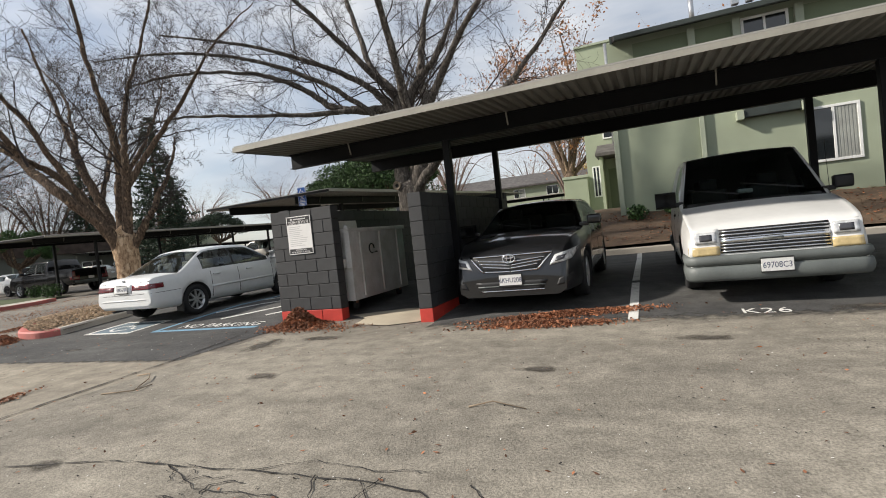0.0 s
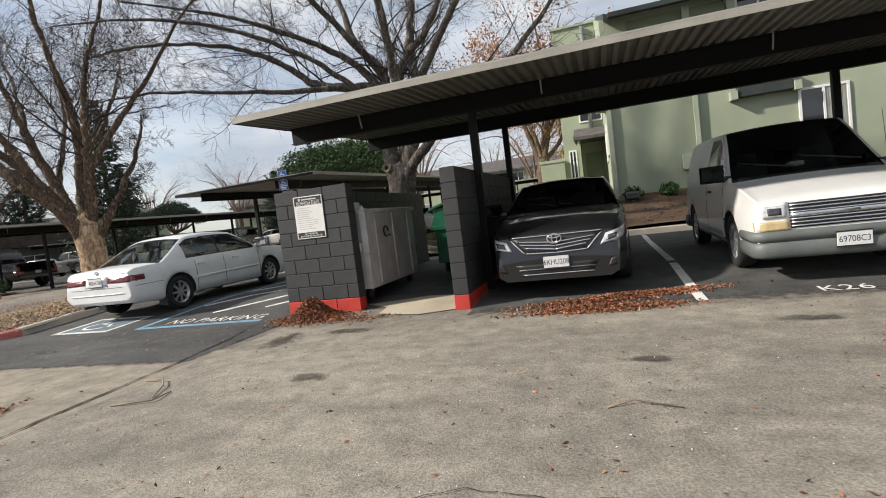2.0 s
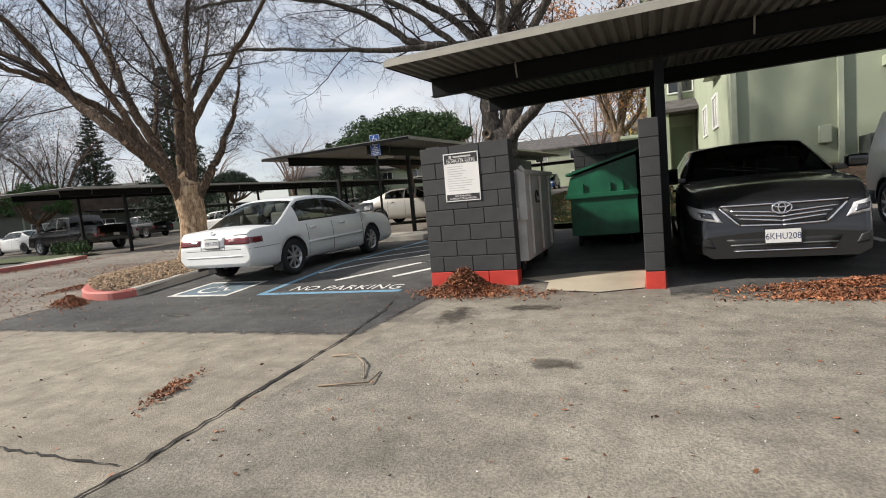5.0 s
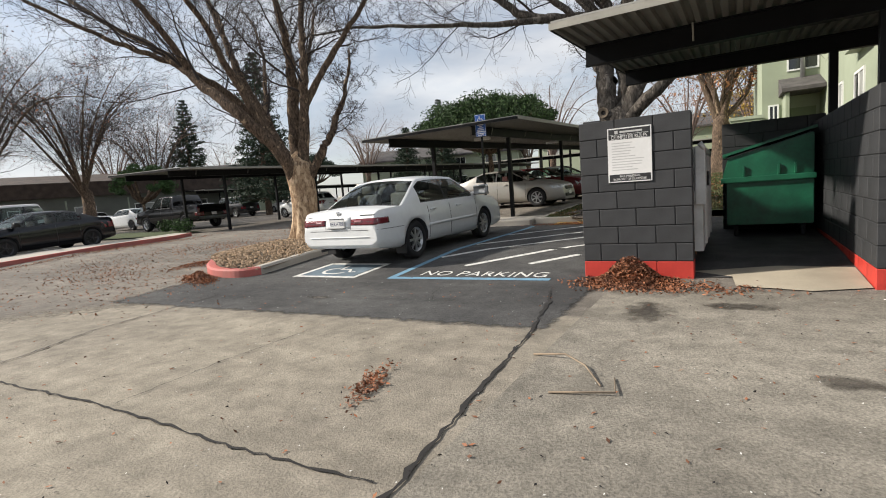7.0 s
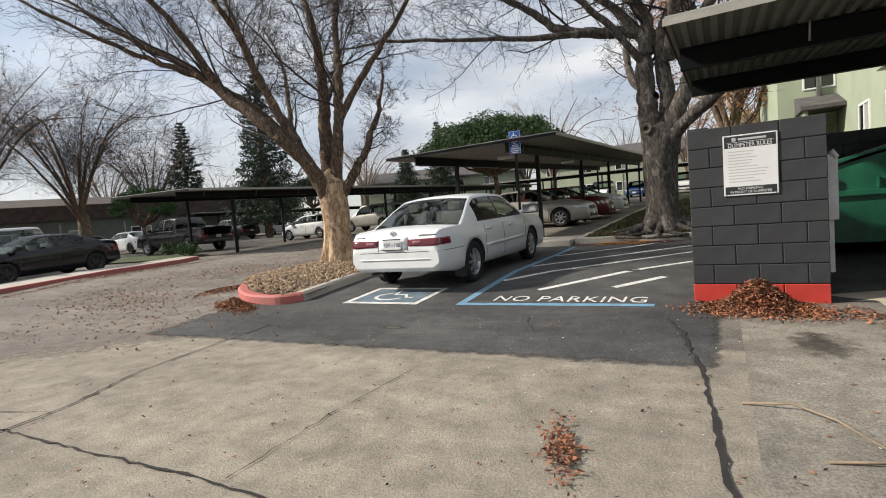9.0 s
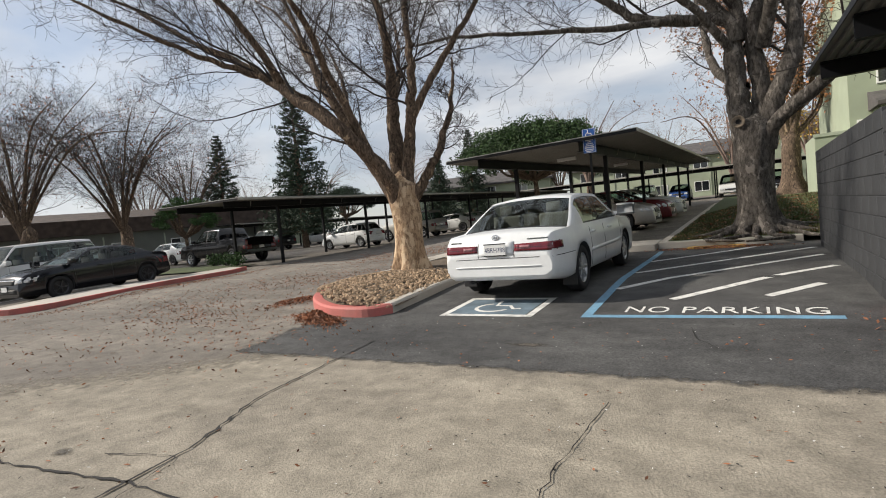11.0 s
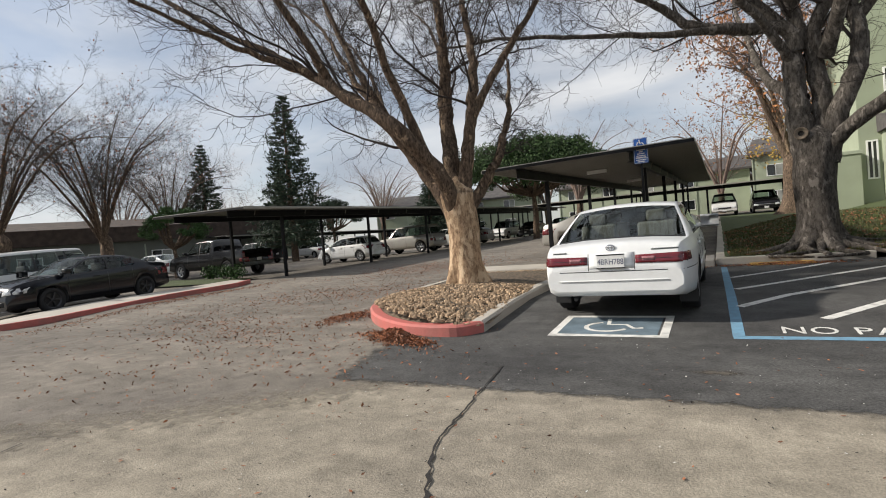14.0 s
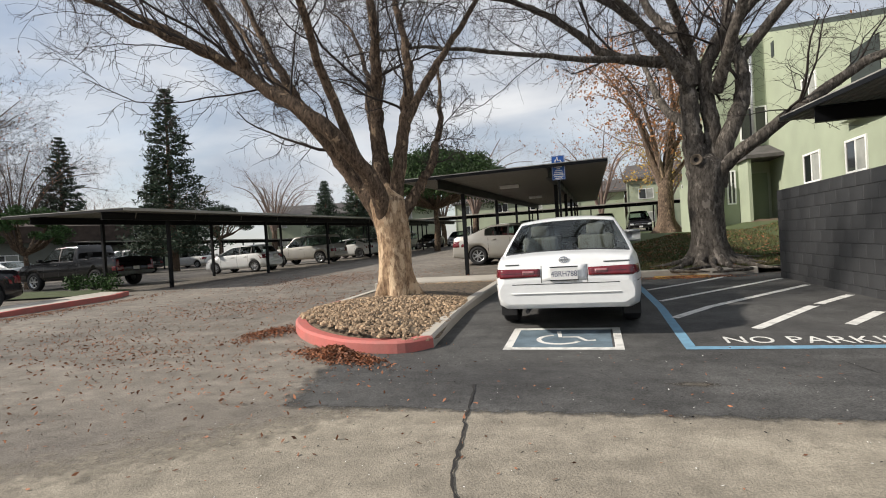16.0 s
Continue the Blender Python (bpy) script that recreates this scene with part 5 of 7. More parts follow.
VAN = dict(name="van", kind="van", L=4.75, W=1.77, H=1.82, r=0.345, axles=(-1.5, 1.32), spokes=8, taper=0.05, square=7,
           deck=[(-2.37, 1.08), (-2.3, 1.1), (1.0, 1.1), (1.36, 1.09), (1.8, 0.99), (2.15, 0.89), (2.29, 0.845), (2.34, 0.79), (2.375, 0.5)],
           low=[(-2.37, 0.3), (-1.9, 0.25), (2.0, 0.24), (2.37, 0.24)],
           cab_base=[-2.32, -1.3, -0.1, 0.95, 1.42], cab_top=[-2.22, -1.25, -0.15, 0.45, 0.55], side_glass=[False, False, True, False], rear_glass=False, bulge_f=0.16, bulge_r=0.02,
           cab_w=0.965, tumble=0.24, crown=0.03, quarter=0.16, seams=(-0.15, 0.95), handles=(0.1,), handle_mat=M_BLACK, mirror_mat=M_BLACK, mirror_h=0.16, glass=M_GLASSDARK, dress=dress_van, roof_drop=0.03)
SEDAN_LATE = dict(SEDAN_NEW, dress=dress_plain, rim=M_RIMDARK, spokes=5)
SEDAN_SILVER = dict(SEDAN_NEW, dress=dress_plain, spokes=7, glass=M_GLASS)
SUV = dict(name="suv", L=5.0, W=1.95, H=1.85, r=0.38, axles=(-1.45, 1.45), spokes=6, taper=0.10, square=6,
           deck=[(-2.50, 0.7), (-2.46, 1.14), (-2.3, 1.16), (1.0, 1.12), (1.5, 1.08), (2.2, 1.0), (2.42, 0.85), (2.5, 0.6)],
           low=[(-2.5, 0.42), (-2, 0.3), (2, 0.3), (2.5, 0.38)],
           cab_base=[-2.38, -1.5, -0.45, 0.65, 1.15], cab_top=[-2.1, -1.4, -0.4, 0.4, 0.48], side_glass=[True, True, True, False], bulge_f=0.1,
           cab_w=0.94, tumble=0.32, seams=(-1.3, -0.35, 0.8), handles=(-1.1, -0.1), glass=M_GLASSDARK, dress=dress_plain)
HATCH = dict(name="hatchback", L=4.0, W=1.70, H=1.46, r=0.30, axles=(-1.27, 1.25), spokes=8, taper=0.18, square=5,
             deck=[(-2.0, 0.6), (-1.97, 0.93), (-1.85, 0.98), (0.6, 0.94), (1.1, 0.92), (1.6, 0.82), (1.85, 0.7), (2.0, 0.45)],
             low=[(-2.0, 0.32), (-1.6, 0.2), (1.6, 0.2), (2.0, 0.24)],
             cab_base=[-1.85, -1.1, -0.3, 0.7, 1.3], cab_top=[-1.5, -0.95, -0.25, 0.2, 0.26], side_glass=[True, True, True, False], bulge_f=0.12,
             cab_w=0.93, tumble=0.44, seams=(-0.9, -0.2, 0.85), handles=(-0.7, 0.1), glass=M_GLASSDARK, dress=dress_plain)
TRUCK = dict(name="pickup_truck", kind="truck", L=5.85, W=2.0, H=1.93, r=0.40, axles=(-1.75, 1.9), spokes=6, taper=0.06, square=8, tyre_w=0.26,
             deck=[(-2.92, 0.7), (-2.9, 1.24), (-0.9, 1.26), (-0.85, 1.2), (1.2, 1.2), (1.6, 1.2), (2.6, 1.12), (2.85, 1.0), (2.92, 0.6)],
             low=[(-2.92, 0.5), (-2.4, 0.42), (2.4, 0.38), (2.92, 0.42)],
             cab_base=[-0.88, -0.55, 0.35, 1.2, 1.55], cab_top=[-0.72, -0.55, 0.3, 0.72, 0.8], side_glass=[False, True, True, False], bulge_f=0.08,
             cab_w=0.95, tumble=0.3, seams=(-0.7, 0.35, 1.25), handles=(-0.4, 0.5), glass=M_GLASSDARK, dress=dress_truck)


def parked(x, y, heading, spec, pm, label, fine=True, group="parked cars"):
    """heading: degrees of the car's nose from +x; it stands on the paving, pitched with it."""
    a = radians(heading)
    d = 1.3
    zf, zr = ground_z(x + d * math.cos(a), y + d * math.sin(a)), ground_z(x - d * math.cos(a), y - d * math.sin(a))
    lift = 0.012
    return car(pose(x, y, (zf + zr) / 2 + lift, 0, -math.degrees(math.atan2(zf - zr, 2 * d)), heading), spec, pm, label, group, fine)


parked(-9.43, 8.92, 90, SEDAN_OLD, P_WHITE, "white older sedan parked nose-in at the accessible stall")
parked(-1.53, 8.74, -90, SEDAN_NEW, P_GREY, "dark grey sedan parked nose-out under the carport")
parked(1.48, 8.74, -90, VAN, P_VANWHITE, "worn white panel van with a grey bumper under the carport")
parked(-11.75, 19.6, 0, SEDAN_SILVER, P_SILVER, "champagne silver sedan under the next carport")
parked(-11.6, 22.5, 0, SEDAN_LATE, P_RED, "maroon sedan under the next carport", False)
parked(-11.5, 25.4, 0, SEDAN_LATE, P_SUV, "white sedan under the next carport", False)
parked(-11.9, 50, -90, HATCH, P_BLUE, "blue hatchback under the rear carport", False)
parked(-25.5, 8.7, -83, SEDAN_LATE, P_BLACK, "glossy black sedan beside the strip walk")
parked(-28.8, 8.0, -83, SUV, P_SUV, "pearl white large utility car with roof rails")
parked(-31.3, 18.0, 180, TRUCK, P_TRUCK, "dark grey pickup truck under the far carport")
parked(-27.7, 24.3, 180, HATCH, P_WHITE, "white compact hatchback under the far carport")
parked(-27.3, 30.2, 180, SUV, P_SILVER, "silver minivan under the far carport", False)
parked(-27.3, 36.0, 180, SEDAN_LATE, P_SUV, "white sedan under the far carport", False)
parked(-27.3, 39.0, 180, SEDAN_LATE, P_SILVER, "silver sedan under the far carport", False)
parked(-7.9, 50, -90, SUV, P_SUV, "white utility car under the rear carport", False)
parked(-5.0, 50, -90, SUV, P_TRUCK, "dark utility car under the rear carport", False)
for i, x in enumerate((-31, -28, -25, -22, -19, -15)):
    parked(x, 50, -90, (SEDAN_LATE, SUV, SEDAN_LATE, HATCH)[i % 4], (P_SILVER, P_WHITE, P_GREY, P_SUV, P_TRUCK, P_WHITE)[i], "parked car under the rear carport, " + ("silver", "white", "grey", "pearl", "dark", "white")[i], False)
for i, (x, y) in enumerate(((-40, 20), (-43, 27.5), (-43, 30.5), (-44, 38), (-47, 16), (-50, 22))):
    parked(x, y, 180 if i != 4 else -90, (SEDAN_LATE, SEDAN_LATE, SUV, HATCH)[i % 4], (P_WHITE, P_SILVER, P_GREY, P_SUV, P_SILVER, P_WHITE)[i], "far parked car by the long carport, " + ("white", "silver", "grey", "pearl", "silver", "white")[i], False)


# ---- dumpster bay ----
def dumpster_grey():
    d = thing("dumpster", pose(-5.23, 6.74, ground_z(-4.7, 7.6) + 0.02, 0, 0, 0), "scuffed grey-white steel dumpster with open lid on castors", "dumpster")
    w, l, z0, z1 = 1.0, 1.9, 0.17, 1.33
    bm = bmesh.new()
    o = [(0, 0), (w, 0), (w, l), (0, l)]
    t = 0.03
    outer_b = [bm.verts.new((x, y, z0)) for x, y in o]
    outer_t = [bm.verts.new((x, y, z1)) for x, y in o]
    inn = [(t, t), (w - t, t), (w - t, l - t), (t, l - t)]
    inner_t = [bm.verts.new((x, y, z1)) for x, y in inn]
    inner_b = [bm.verts.new((x, y, z0 + t)) for x, y in inn]
    for i in range(4):
        j = (i + 1) % 4
        bm.faces.new((outer_b[i], outer_b[j], outer_t[j], outer_t[i]))
        bm.faces.new((outer_t[i], outer_t[j], inner_t[j], inner_t[i]))
        bm.faces.new((inner_t[i], inner_t[j], inner_b[j], inner_b[i]))
    bm.faces.new(list(reversed(outer_b)))
    bm.faces.new(inner_b)
    bmesh.ops.recalc_face_normals(bm, faces=bm.faces[:])
    part("body", bm, M_DUMPGREY, d)
    for x0, x1, y0, y1 in ((-0.03, w + 0.03, -0.03, 0.03), (-0.03, w + 0.03, l - 0.03, l + 0.03), (-0.03, 0.03, 0.03, l - 0.03), (w - 0.03, w + 0.03, 0.03, l - 0.03)):
        part("rim_rail", box_bm(x0, x1, y0, y1, z1 - 0.05, z1 + 0.012, 0.008), M_DUMPGREY, d)
    part("lift_pocket", box_bm(0.55, 0.92, -0.1, -0.002, 0.72, 0.86, 0.01), M_DUMPGREY, d, "white steel lift pocket")
    part("lift_bar", box_bm(0.62, 0.74, -0.06, -0.004, 0.86, 1.12, 0.02), M_RUST, d, "rusty lift bar")
    part("corner_post", box_bm(w - 0.07, w + 0.035, -0.05, 0.04, 0.7, z1 + 0.02, 0.012), M_DUMPGREY, d)
    part("hinge", tube_bm([(w - 0.02, -0.05, z1 + 0.05), (w + 0.03, -0.05, z1 - 0.02)], [0.03, 0.022], 8), M_DUMPGREY, d)
    lid = box_bm(0, 0.03, 0.05, l - 0.05, z1 + 0.01, z1 + 0.22, 0.006)
    bmesh.ops.rotate(lid, verts=lid.verts, cent=(0, 0, z1), matrix=Matrix.Rotation(radians(-6), 3, "Y"))
    part("lid", lid, M_DUMPGREY, d, "open pale lid leaning back")
    for y in (0.3, 0.95, 1.6):
        part("stiffener", box_bm(w + 0.002, w + 0.03, y - 0.012, y + 0.012, z0 + 0.05, z1 - 0.06, 0.004), M_DUMPGREY, d)
    # a plain dark mark on the side
    mk = tube_bm([(w + 0.032, 0.62 + 0.08 * math.cos(a), 0.98 + 0.08 * math.sin(a)) for a in [5.2 * k / 14 for k in range(15)]], [0.012] * 15, 5)
    part("painted_mark", mk, M_BLACK, d, "plain dark round mark")
    part("painted_mark", box_bm(w + 0.031, w + 0.034, 0.70, 0.80, 0.9, 0.925), M_BLACK, d)
    for x in (0.12, w - 0.12):
        for y in (0.18, l - 0.18):
            c = lathe_bm([(0.001, -0.022), (0.075, -0.022), (0.08, 0), (0.075, 0.022), (0.001, 0.022)], 16)
            bmesh.ops.rotate(c, verts=c.verts, cent=(0, 0, 0), matrix=Matrix.Rotation(radians(90), 3, "Z"))
            bmesh.ops.translate(c, verts=c.verts, vec=(x, y, 0.08))
            cs = part("castor", c, M_TYRE, d, "black castor wheel")
            part("castor_fork", box_bm(x - 0.035, x + 0.035, y - 0.03, y + 0.03, 0.11, z0, 0.005), M_RUST, cs)


def dumpster_green():
    d = thing("dumpster", pose(-4.02, 9.22, ground_z(-3.5, 9.5) + 0.02), "green steel dumpster with a sloped lid, paint scuffed", "dumpster")
    w, l = 1.08, 1.25
    prof = [(0.0, 0.18), (w, 0.18), (w, 1.47), (0.02, 1.19), (-0.06, 0.9), (0, 0.85)]
    bm = bmesh.new()
    a = [bm.verts.new((x, 0, z)) for x, z in prof]
    b = [bm.verts.new((x, l, z)) for x, z in prof]
    bm.faces.new(a)
    bm.faces.new(list(reversed(b)))
    for i in range(len(prof)):
        j = (i + 1) % len(prof)
        bm.faces.new((a[i], b[i], b[j], a[j]))
    bmesh.ops.recalc_face_normals(bm, faces=bm.faces[:])
    bmesh.ops.bevel(bm, geom=bm.edges[:], offset=0.012, segments=2, affect="EDGES")
    part("body", bm, M_DUMPGREEN, d)
    part("rail", box_bm(-0.08, w + 0.02, -0.05, -0.002, 0.82, 0.90, 0.01), M_DUMPGREEN, d, "green steel side rail")
    for x in (0.22, 0.66, 0.86):
        part("rib", box_bm(x - 0.015, x + 0.015, -0.04, -0.002, 0.91, 1.06, 0.005), M_DUMPGREEN, d)
    lid = bmesh.new()
    pts = [(-0.05, 1.21), (w + 0.03, 1.52), (w + 0.03, 1.56), (-0.05, 1.25)]
    a = [lid.verts.new((x, -0.04, z)) for x, z in pts]
    b = [lid.verts.new((x, l + 0.04, z)) for x, z in pts]
    lid.faces.new(a)
    lid.faces.new(list(reversed(b)))
    for i in range(4):
        j = (i + 1) % 4
        lid.faces.new((a[i], b[i], b[j], a[j]))
    bmesh.ops.recalc_face_normals(lid, faces=lid.faces[:])
    part("lid", lid, M_DUMPGREEN, d, "sloped green plastic lid")
    for x in (0.12, w - 0.12):
        for y in (0.15, l - 0.15):
            part("castor", box_bm(x - 0.03, x + 0.03, y - 0.07, y + 0.07, 0.0, 0.18, 0.02), M_TYRE, d, "dark castor")


dumpster_grey()
dumpster_green()


def rules_sign():
    """Dumpster rules sign, 0.46 x 0.61 m, on the front wall, hung a little askew."""
    s = thing("wall_sign", pose(-4.94, 6.432, 1.44, 0, 0.5, 0) @ pose(0, 0, 0), "white dumpster rules sign with black bands on the block wall", "sign")
    y0 = -0.006
    part("panel", box_bm(-0.235, 0.235, y0, 0.006, -0.305, 0.305, 0.002), M_SIGNWHITE, s)
    part("header_band", box_bm(-0.222, 0.222, y0 - 0.001, y0, 0.175, 0.292), M_SIGNBLACK, s, "black header band")
    part("footer_band", box_bm(-0.222, 0.222, y0 - 0.001, y0, -0.292, -0.215), M_SIGNBLACK, s, "black footer band")
    fm = lambda z: Matrix.Translation((0, y0 - 0.0015, z)) @ FACE_S
    text_part("lettering", "DUMPSTER RULES", 0.058, M_SIGNWHITE, fm(0.198), s, 0.0004, 0.83)
    part("name_bar", box_bm(-0.10, 0.14, y0 - 0.002, y0 - 0.001, 0.248, 0.268), M_SIGNGREY, s, "small pale name bar")
    part("logo_square", box_bm(-0.155, -0.12, y0 - 0.002, y0 - 0.001, 0.242, 0.276), M_SIGNGREY, s)
    part("rule", box_bm(-0.2, 0.2, y0 - 0.002, y0 - 0.001, 0.229, 0.232), M_SIGNWHITE, s)
    text_part("lettering", "NO PARKING", 0.036, M_SIGNWHITE, fm(-0.238), s, 0.0004)
    text_part("lettering", "IN FRONT OF DUMPSTER", 0.036, M_SIGNWHITE, fm(-0.272), s, 0.0004, 0.88)
    rng = random.Random(4)
    for i in range(11):
        z = 0.135 - i * 0.03
        part("print_line", box_bm(-0.19, -0.19 + rng.uniform(0.18, 0.36), y0 - 0.001, y0, z - 0.005, z + 0.005), M_SIGNGREY, s)
    for x, z in ((-0.215, 0.297), (0.215, 0.297), (0.215, -0.297), (-0.215, -0.297)):
        part("screw", box_bm(x - 0.005, x + 0.005, y0 - 0.003, y0, z - 0.005, z + 0.005), M_RIM, s)


rules_sign()


def access_sign():
    zg = ground_z(-9.8, 12.9) + 0.14
    s = thing("sign_post", pose(-9.78, 12.9, zg), "blue accessible parking sign on a slim dark post", "sign")
    part("post", box_bm(-0.025, 0.025, 0.02, 0.07, -0.02, 2.55, 0.004), M_BEAM, s)
    p = part("panel", box_bm(-0.155, 0.155, 0.0, 0.012, 2.27, 2.85, 0.004), M_SIGNBLUE, s, "blue sign panel")
    y = -0.001
    for x0, x1, z0, z1 in ((-0.145, 0.145, 2.835, 2.842), (-0.145, 0.145, 2.278, 2.285), (-0.145, -0.138, 2.285, 2.835), (0.138, 0.145, 2.285, 2.835), (-0.138, 0.138, 2.385, 2.392)):
        part("border", box_bm(x0, x1, y - 0.001, y, z0, z1), M_SIGNWHITE, p)
    arc = tube_bm([(0.0 + 0.07 * math.cos(a), y - 0.002, 2.70 + 0.065 * math.sin(a)) for a in [radians(k) for k in range(120, 360, 20)]], [0.011] * 12, 5)
    part("wheelchair_symbol", arc, M_SIGNWHITE, p)
    part("wheelchair_symbol", tube_bm([(-0.02, y - 0.002, 2.81), (-0.01, y - 0.002, 2.73), (0.05, y - 0.002, 2.73), (0.09, y - 0.002, 2.66)], [0.012] * 4, 5), M_SIGNWHITE, p)
    for z, w in ((2.575, 0.09), (2.535, 0.04), (2.49, 0.08), (2.445, 0.10), (2.405, 0.11), (2.35, 0.11), (2.31, 0.08)):
        part("print_line", box_bm(-w, w, y - 0.002, y, z - 0.011, z + 0.011), M_SIGNWHITE, p)


access_sign()


# ---- buildings ----
def window(parent, x, z, w, h, y, depth=0.05, blinds=True):
    """A sliding window set in a wall that faces -y at y."""
    wd = new("window")
    wd.parent = parent
    f = 0.07
    for x0, x1, z0, z1 in ((x, x + w, z, z + f), (x, x + w, z + h - f, z + h), (x, x + f, z + f, z + h - f), (x + w - f, x + w, z + f, z + h - f), (x + w / 2 - 0.03, x + w / 2 + 0.03, z + f, z + h - f)):
        part("window_frame", box_bm(x0, x1, y - depth, y + 0.02, z0, z1, 0.006), M_WHITE, wd, "white window frame")
    part("pane", box_bm(x + f, x + w / 2 - 0.03, y - 0.022, y - 0.016, z + f, z + h - f), M_PANE, wd, "dark glass pane")
    part("pane", box_bm(x + w / 2 + 0.03, x + w - f, y - 0.022, y - 0.016, z + f, z + h - f), M_BLIND if blinds else M_PANE, wd, "pane with vertical blinds" if blinds else "dark glass pane")
    if blinds:
        n = max(4, int(w / 2 / 0.09))
        for i in range(n):
            xx = x + w / 2 + 0.05 + i * (w / 2 - 0.13) / n
            part("blind_slat", box_bm(xx, xx + 0.05, y - 0.03, y - 0.0225, z + f, z + h - f), M_BLIND, wd)
    return wd


def side_window(parent, y0, y1, z0, z1, x, blinds=True):
    """A sliding window in a wall that faces -x at x."""
    wd = new("window")
    wd.parent = parent
    f, ym = 0.08, (y0 + y1) / 2
    for a, b, c, d in ((y0, y1, z0, z0 + f), (y0, y1, z1 - f, z1), (y0, y0 + f, z0 + f, z1 - f), (y1 - f, y1, z0 + f, z1 - f), (ym - 0.03, ym + 0.03, z0 + f, z1 - f)):
        part("window_frame", box_bm(x - 0.05, x + 0.02, a, b, c, d, 0.006), M_WHITE, wd, "white window frame")
    part("pane", box_bm(x - 0.022, x - 0.016, y0 + f, ym - 0.03, z0 + f, z1 - f), M_BLIND if blinds else M_PANE, wd)
    part("pane", box_bm(x - 0.022, x - 0.016, ym + 0.03, y1 - f, z0 + f, z1 - f), M_PANE, wd)


def prism_x(x0, x1, pts):
    """A solid with a (y, z) outline, from x0 to x1."""
    bm = bmesh.new()
    a = [bm.verts.new((x0, y, z)) for y, z in pts]
    b = [bm.verts.new((x1, y, z)) for y, z in pts]
    bm.faces.new(a)
    bm.faces.new(list(reversed(b)))
    for i in range(len(pts)):
        j = (i + 1) % len(pts)
        bm.faces.new((a[i], b[i], b[j], a[j]))
    bmesh.ops.recalc_face_normals(bm, faces=bm.faces[:])
    return bm


def green_house():
    h = thing("apartment_building", pose(0, 0, 0), "two-storey sage green stucco apartment building with dark shingle roof", "building")
    part("wall", prism_x(-0.55, 19, [(16.75, 0.5), (30, 0.5), (30, 10.9), (16.75, 6.55)]), M_STUCCO, h, "sage green stucco wall")
    part("wall", box_bm(-2.75, -0.552, 29.0, 40, 0.5, 10.5, 0.02), M_STUCCO, h, "sage stucco entry block")
    part("wall", box_bm(-4.05, -2.752, 28.6, 33, 0.5, 3.55, 0.02), M_STUCCO, h, "low sage stucco side wall")
    part("wall_cap", box_bm(-4.1, -2.70, 28.55, 28.598, 3.45, 3.6, 0.01), M_GREENTRIM, h)
    # upper columns and windows on a flat sheet; darker olive paints in the shade
    part("recess", box_bm(0.2, 18.5, 16.70, 16.752, 4.75, 6.35), M_STUCCO2, h, "flat olive sheet with the upper recess's shade in its colour")
    for x in (1.8, 2.95, 4.45, 7.2, 9.5):
        part("pilaster", box_bm(x - 0.1, x + 0.1, 16.52, 16.748, 4.7, 6.38, 0.01), M_GREENTRIM, h, "green trim pilaster")
    part("downpipe", box_bm(1.82, 1.95, 16.62, 16.748, 0.9, 4.49, 0.01), M_GREENTRIM, h, "green downpipe")
    part("corner_trim", box_bm(-0.60, -0.45, 16.62, 16.748, 0.9, 4.49, 0.01), M_GREENTRIM, h)
    part("belt_ledge", box_bm(-0.6, 19, 16.58, 16.748, 4.5, 4.68, 0.01), M_GREENTRIM, h)
    part("vent_box", box_bm(2.95, 4.3, 16.5, 16.748, 3.55, 4.05, 0.02), M_DARKWOOD, h, "dark box under the window bay")
    for x in (2.85, 4.4):
        part("bracket", box_bm(x - 0.09, x + 0.09, 16.45, 16.748, 3.5, 3.75, 0.01), M_GREENTRIM, h)
    window(h, 4.45, 2.03, 1.2, 1.52, 16.75)
    window(h, 3.08, 5.6, 1.15, 0.75, 16.70, blinds=False)
    window(h, 9.0, 2.03, 1.2, 1.52, 16.75)
    part("roof", prism_x(-0.35, 19.5, [(16.2, 6.38), (16.2, 6.54), (30.2, 11.14), (30.2, 10.98)]), M_SHINGLE, h, "dark grey shingle roof")
    part("gutter", box_bm(-0.3, 19.6, 16.06, 16.195, 6.38, 6.53, 0.02), M_DARKWOOD, h, "dark gutter")
    part("fascia_board", prism_x(-0.42, -0.355, [(16.2, 6.33), (16.2, 6.56), (30.2, 11.16), (30.2, 10.93)]), M_DARKWOOD, h, "dark eave board")
    part("parapet_cap", box_bm(-2.85, -0.45, 28.9, 40, 10.502, 10.62, 0.01), M_GREENTRIM, h)
    part("flue", tube_bm([(2.2, 20, 7.5), (2.2, 20, 8.6)], [0.09, 0.09], 10), M_RIM, h, "metal roof flue")
    for x in (3.2, 3.6):
        part("roof_vent", box_bm(x, x + 0.2, 18.5, 18.7, 7.4, 7.95, 0.02), M_RIM, h)
    # entry at the inner corner
    part("porch_wall", box_bm(-1.95, -1.8, 27.4, 28.998, 1.0, 4.3, 0.01), M_STUCCO, h)
    part("porch_roof", prism_x(-2.1, -0.56, [(27.0, 4.3), (27.0, 4.45), (28.998, 5.1), (28.998, 4.3)]), M_SHINGLE, h, "shingled porch roof")
    dr = part("door", box_bm(-1.65, -0.7, 28.95, 28.998, 1.35, 3.75, 0.008), M_STUCCO2, h, "olive green entry door")
    for i in range(2):
        for j in range(2):
            part("door_panel", box_bm(-1.55 + i * 0.40, -1.22 + i * 0.40, 28.935, 28.948, 1.6 + j * 1.1, 2.5 + j * 1.0, 0.004), M_STUCCO2, dr)
    window(h, -1.78, 5.4, 1.2, 1.65, 29.0, blinds=False)
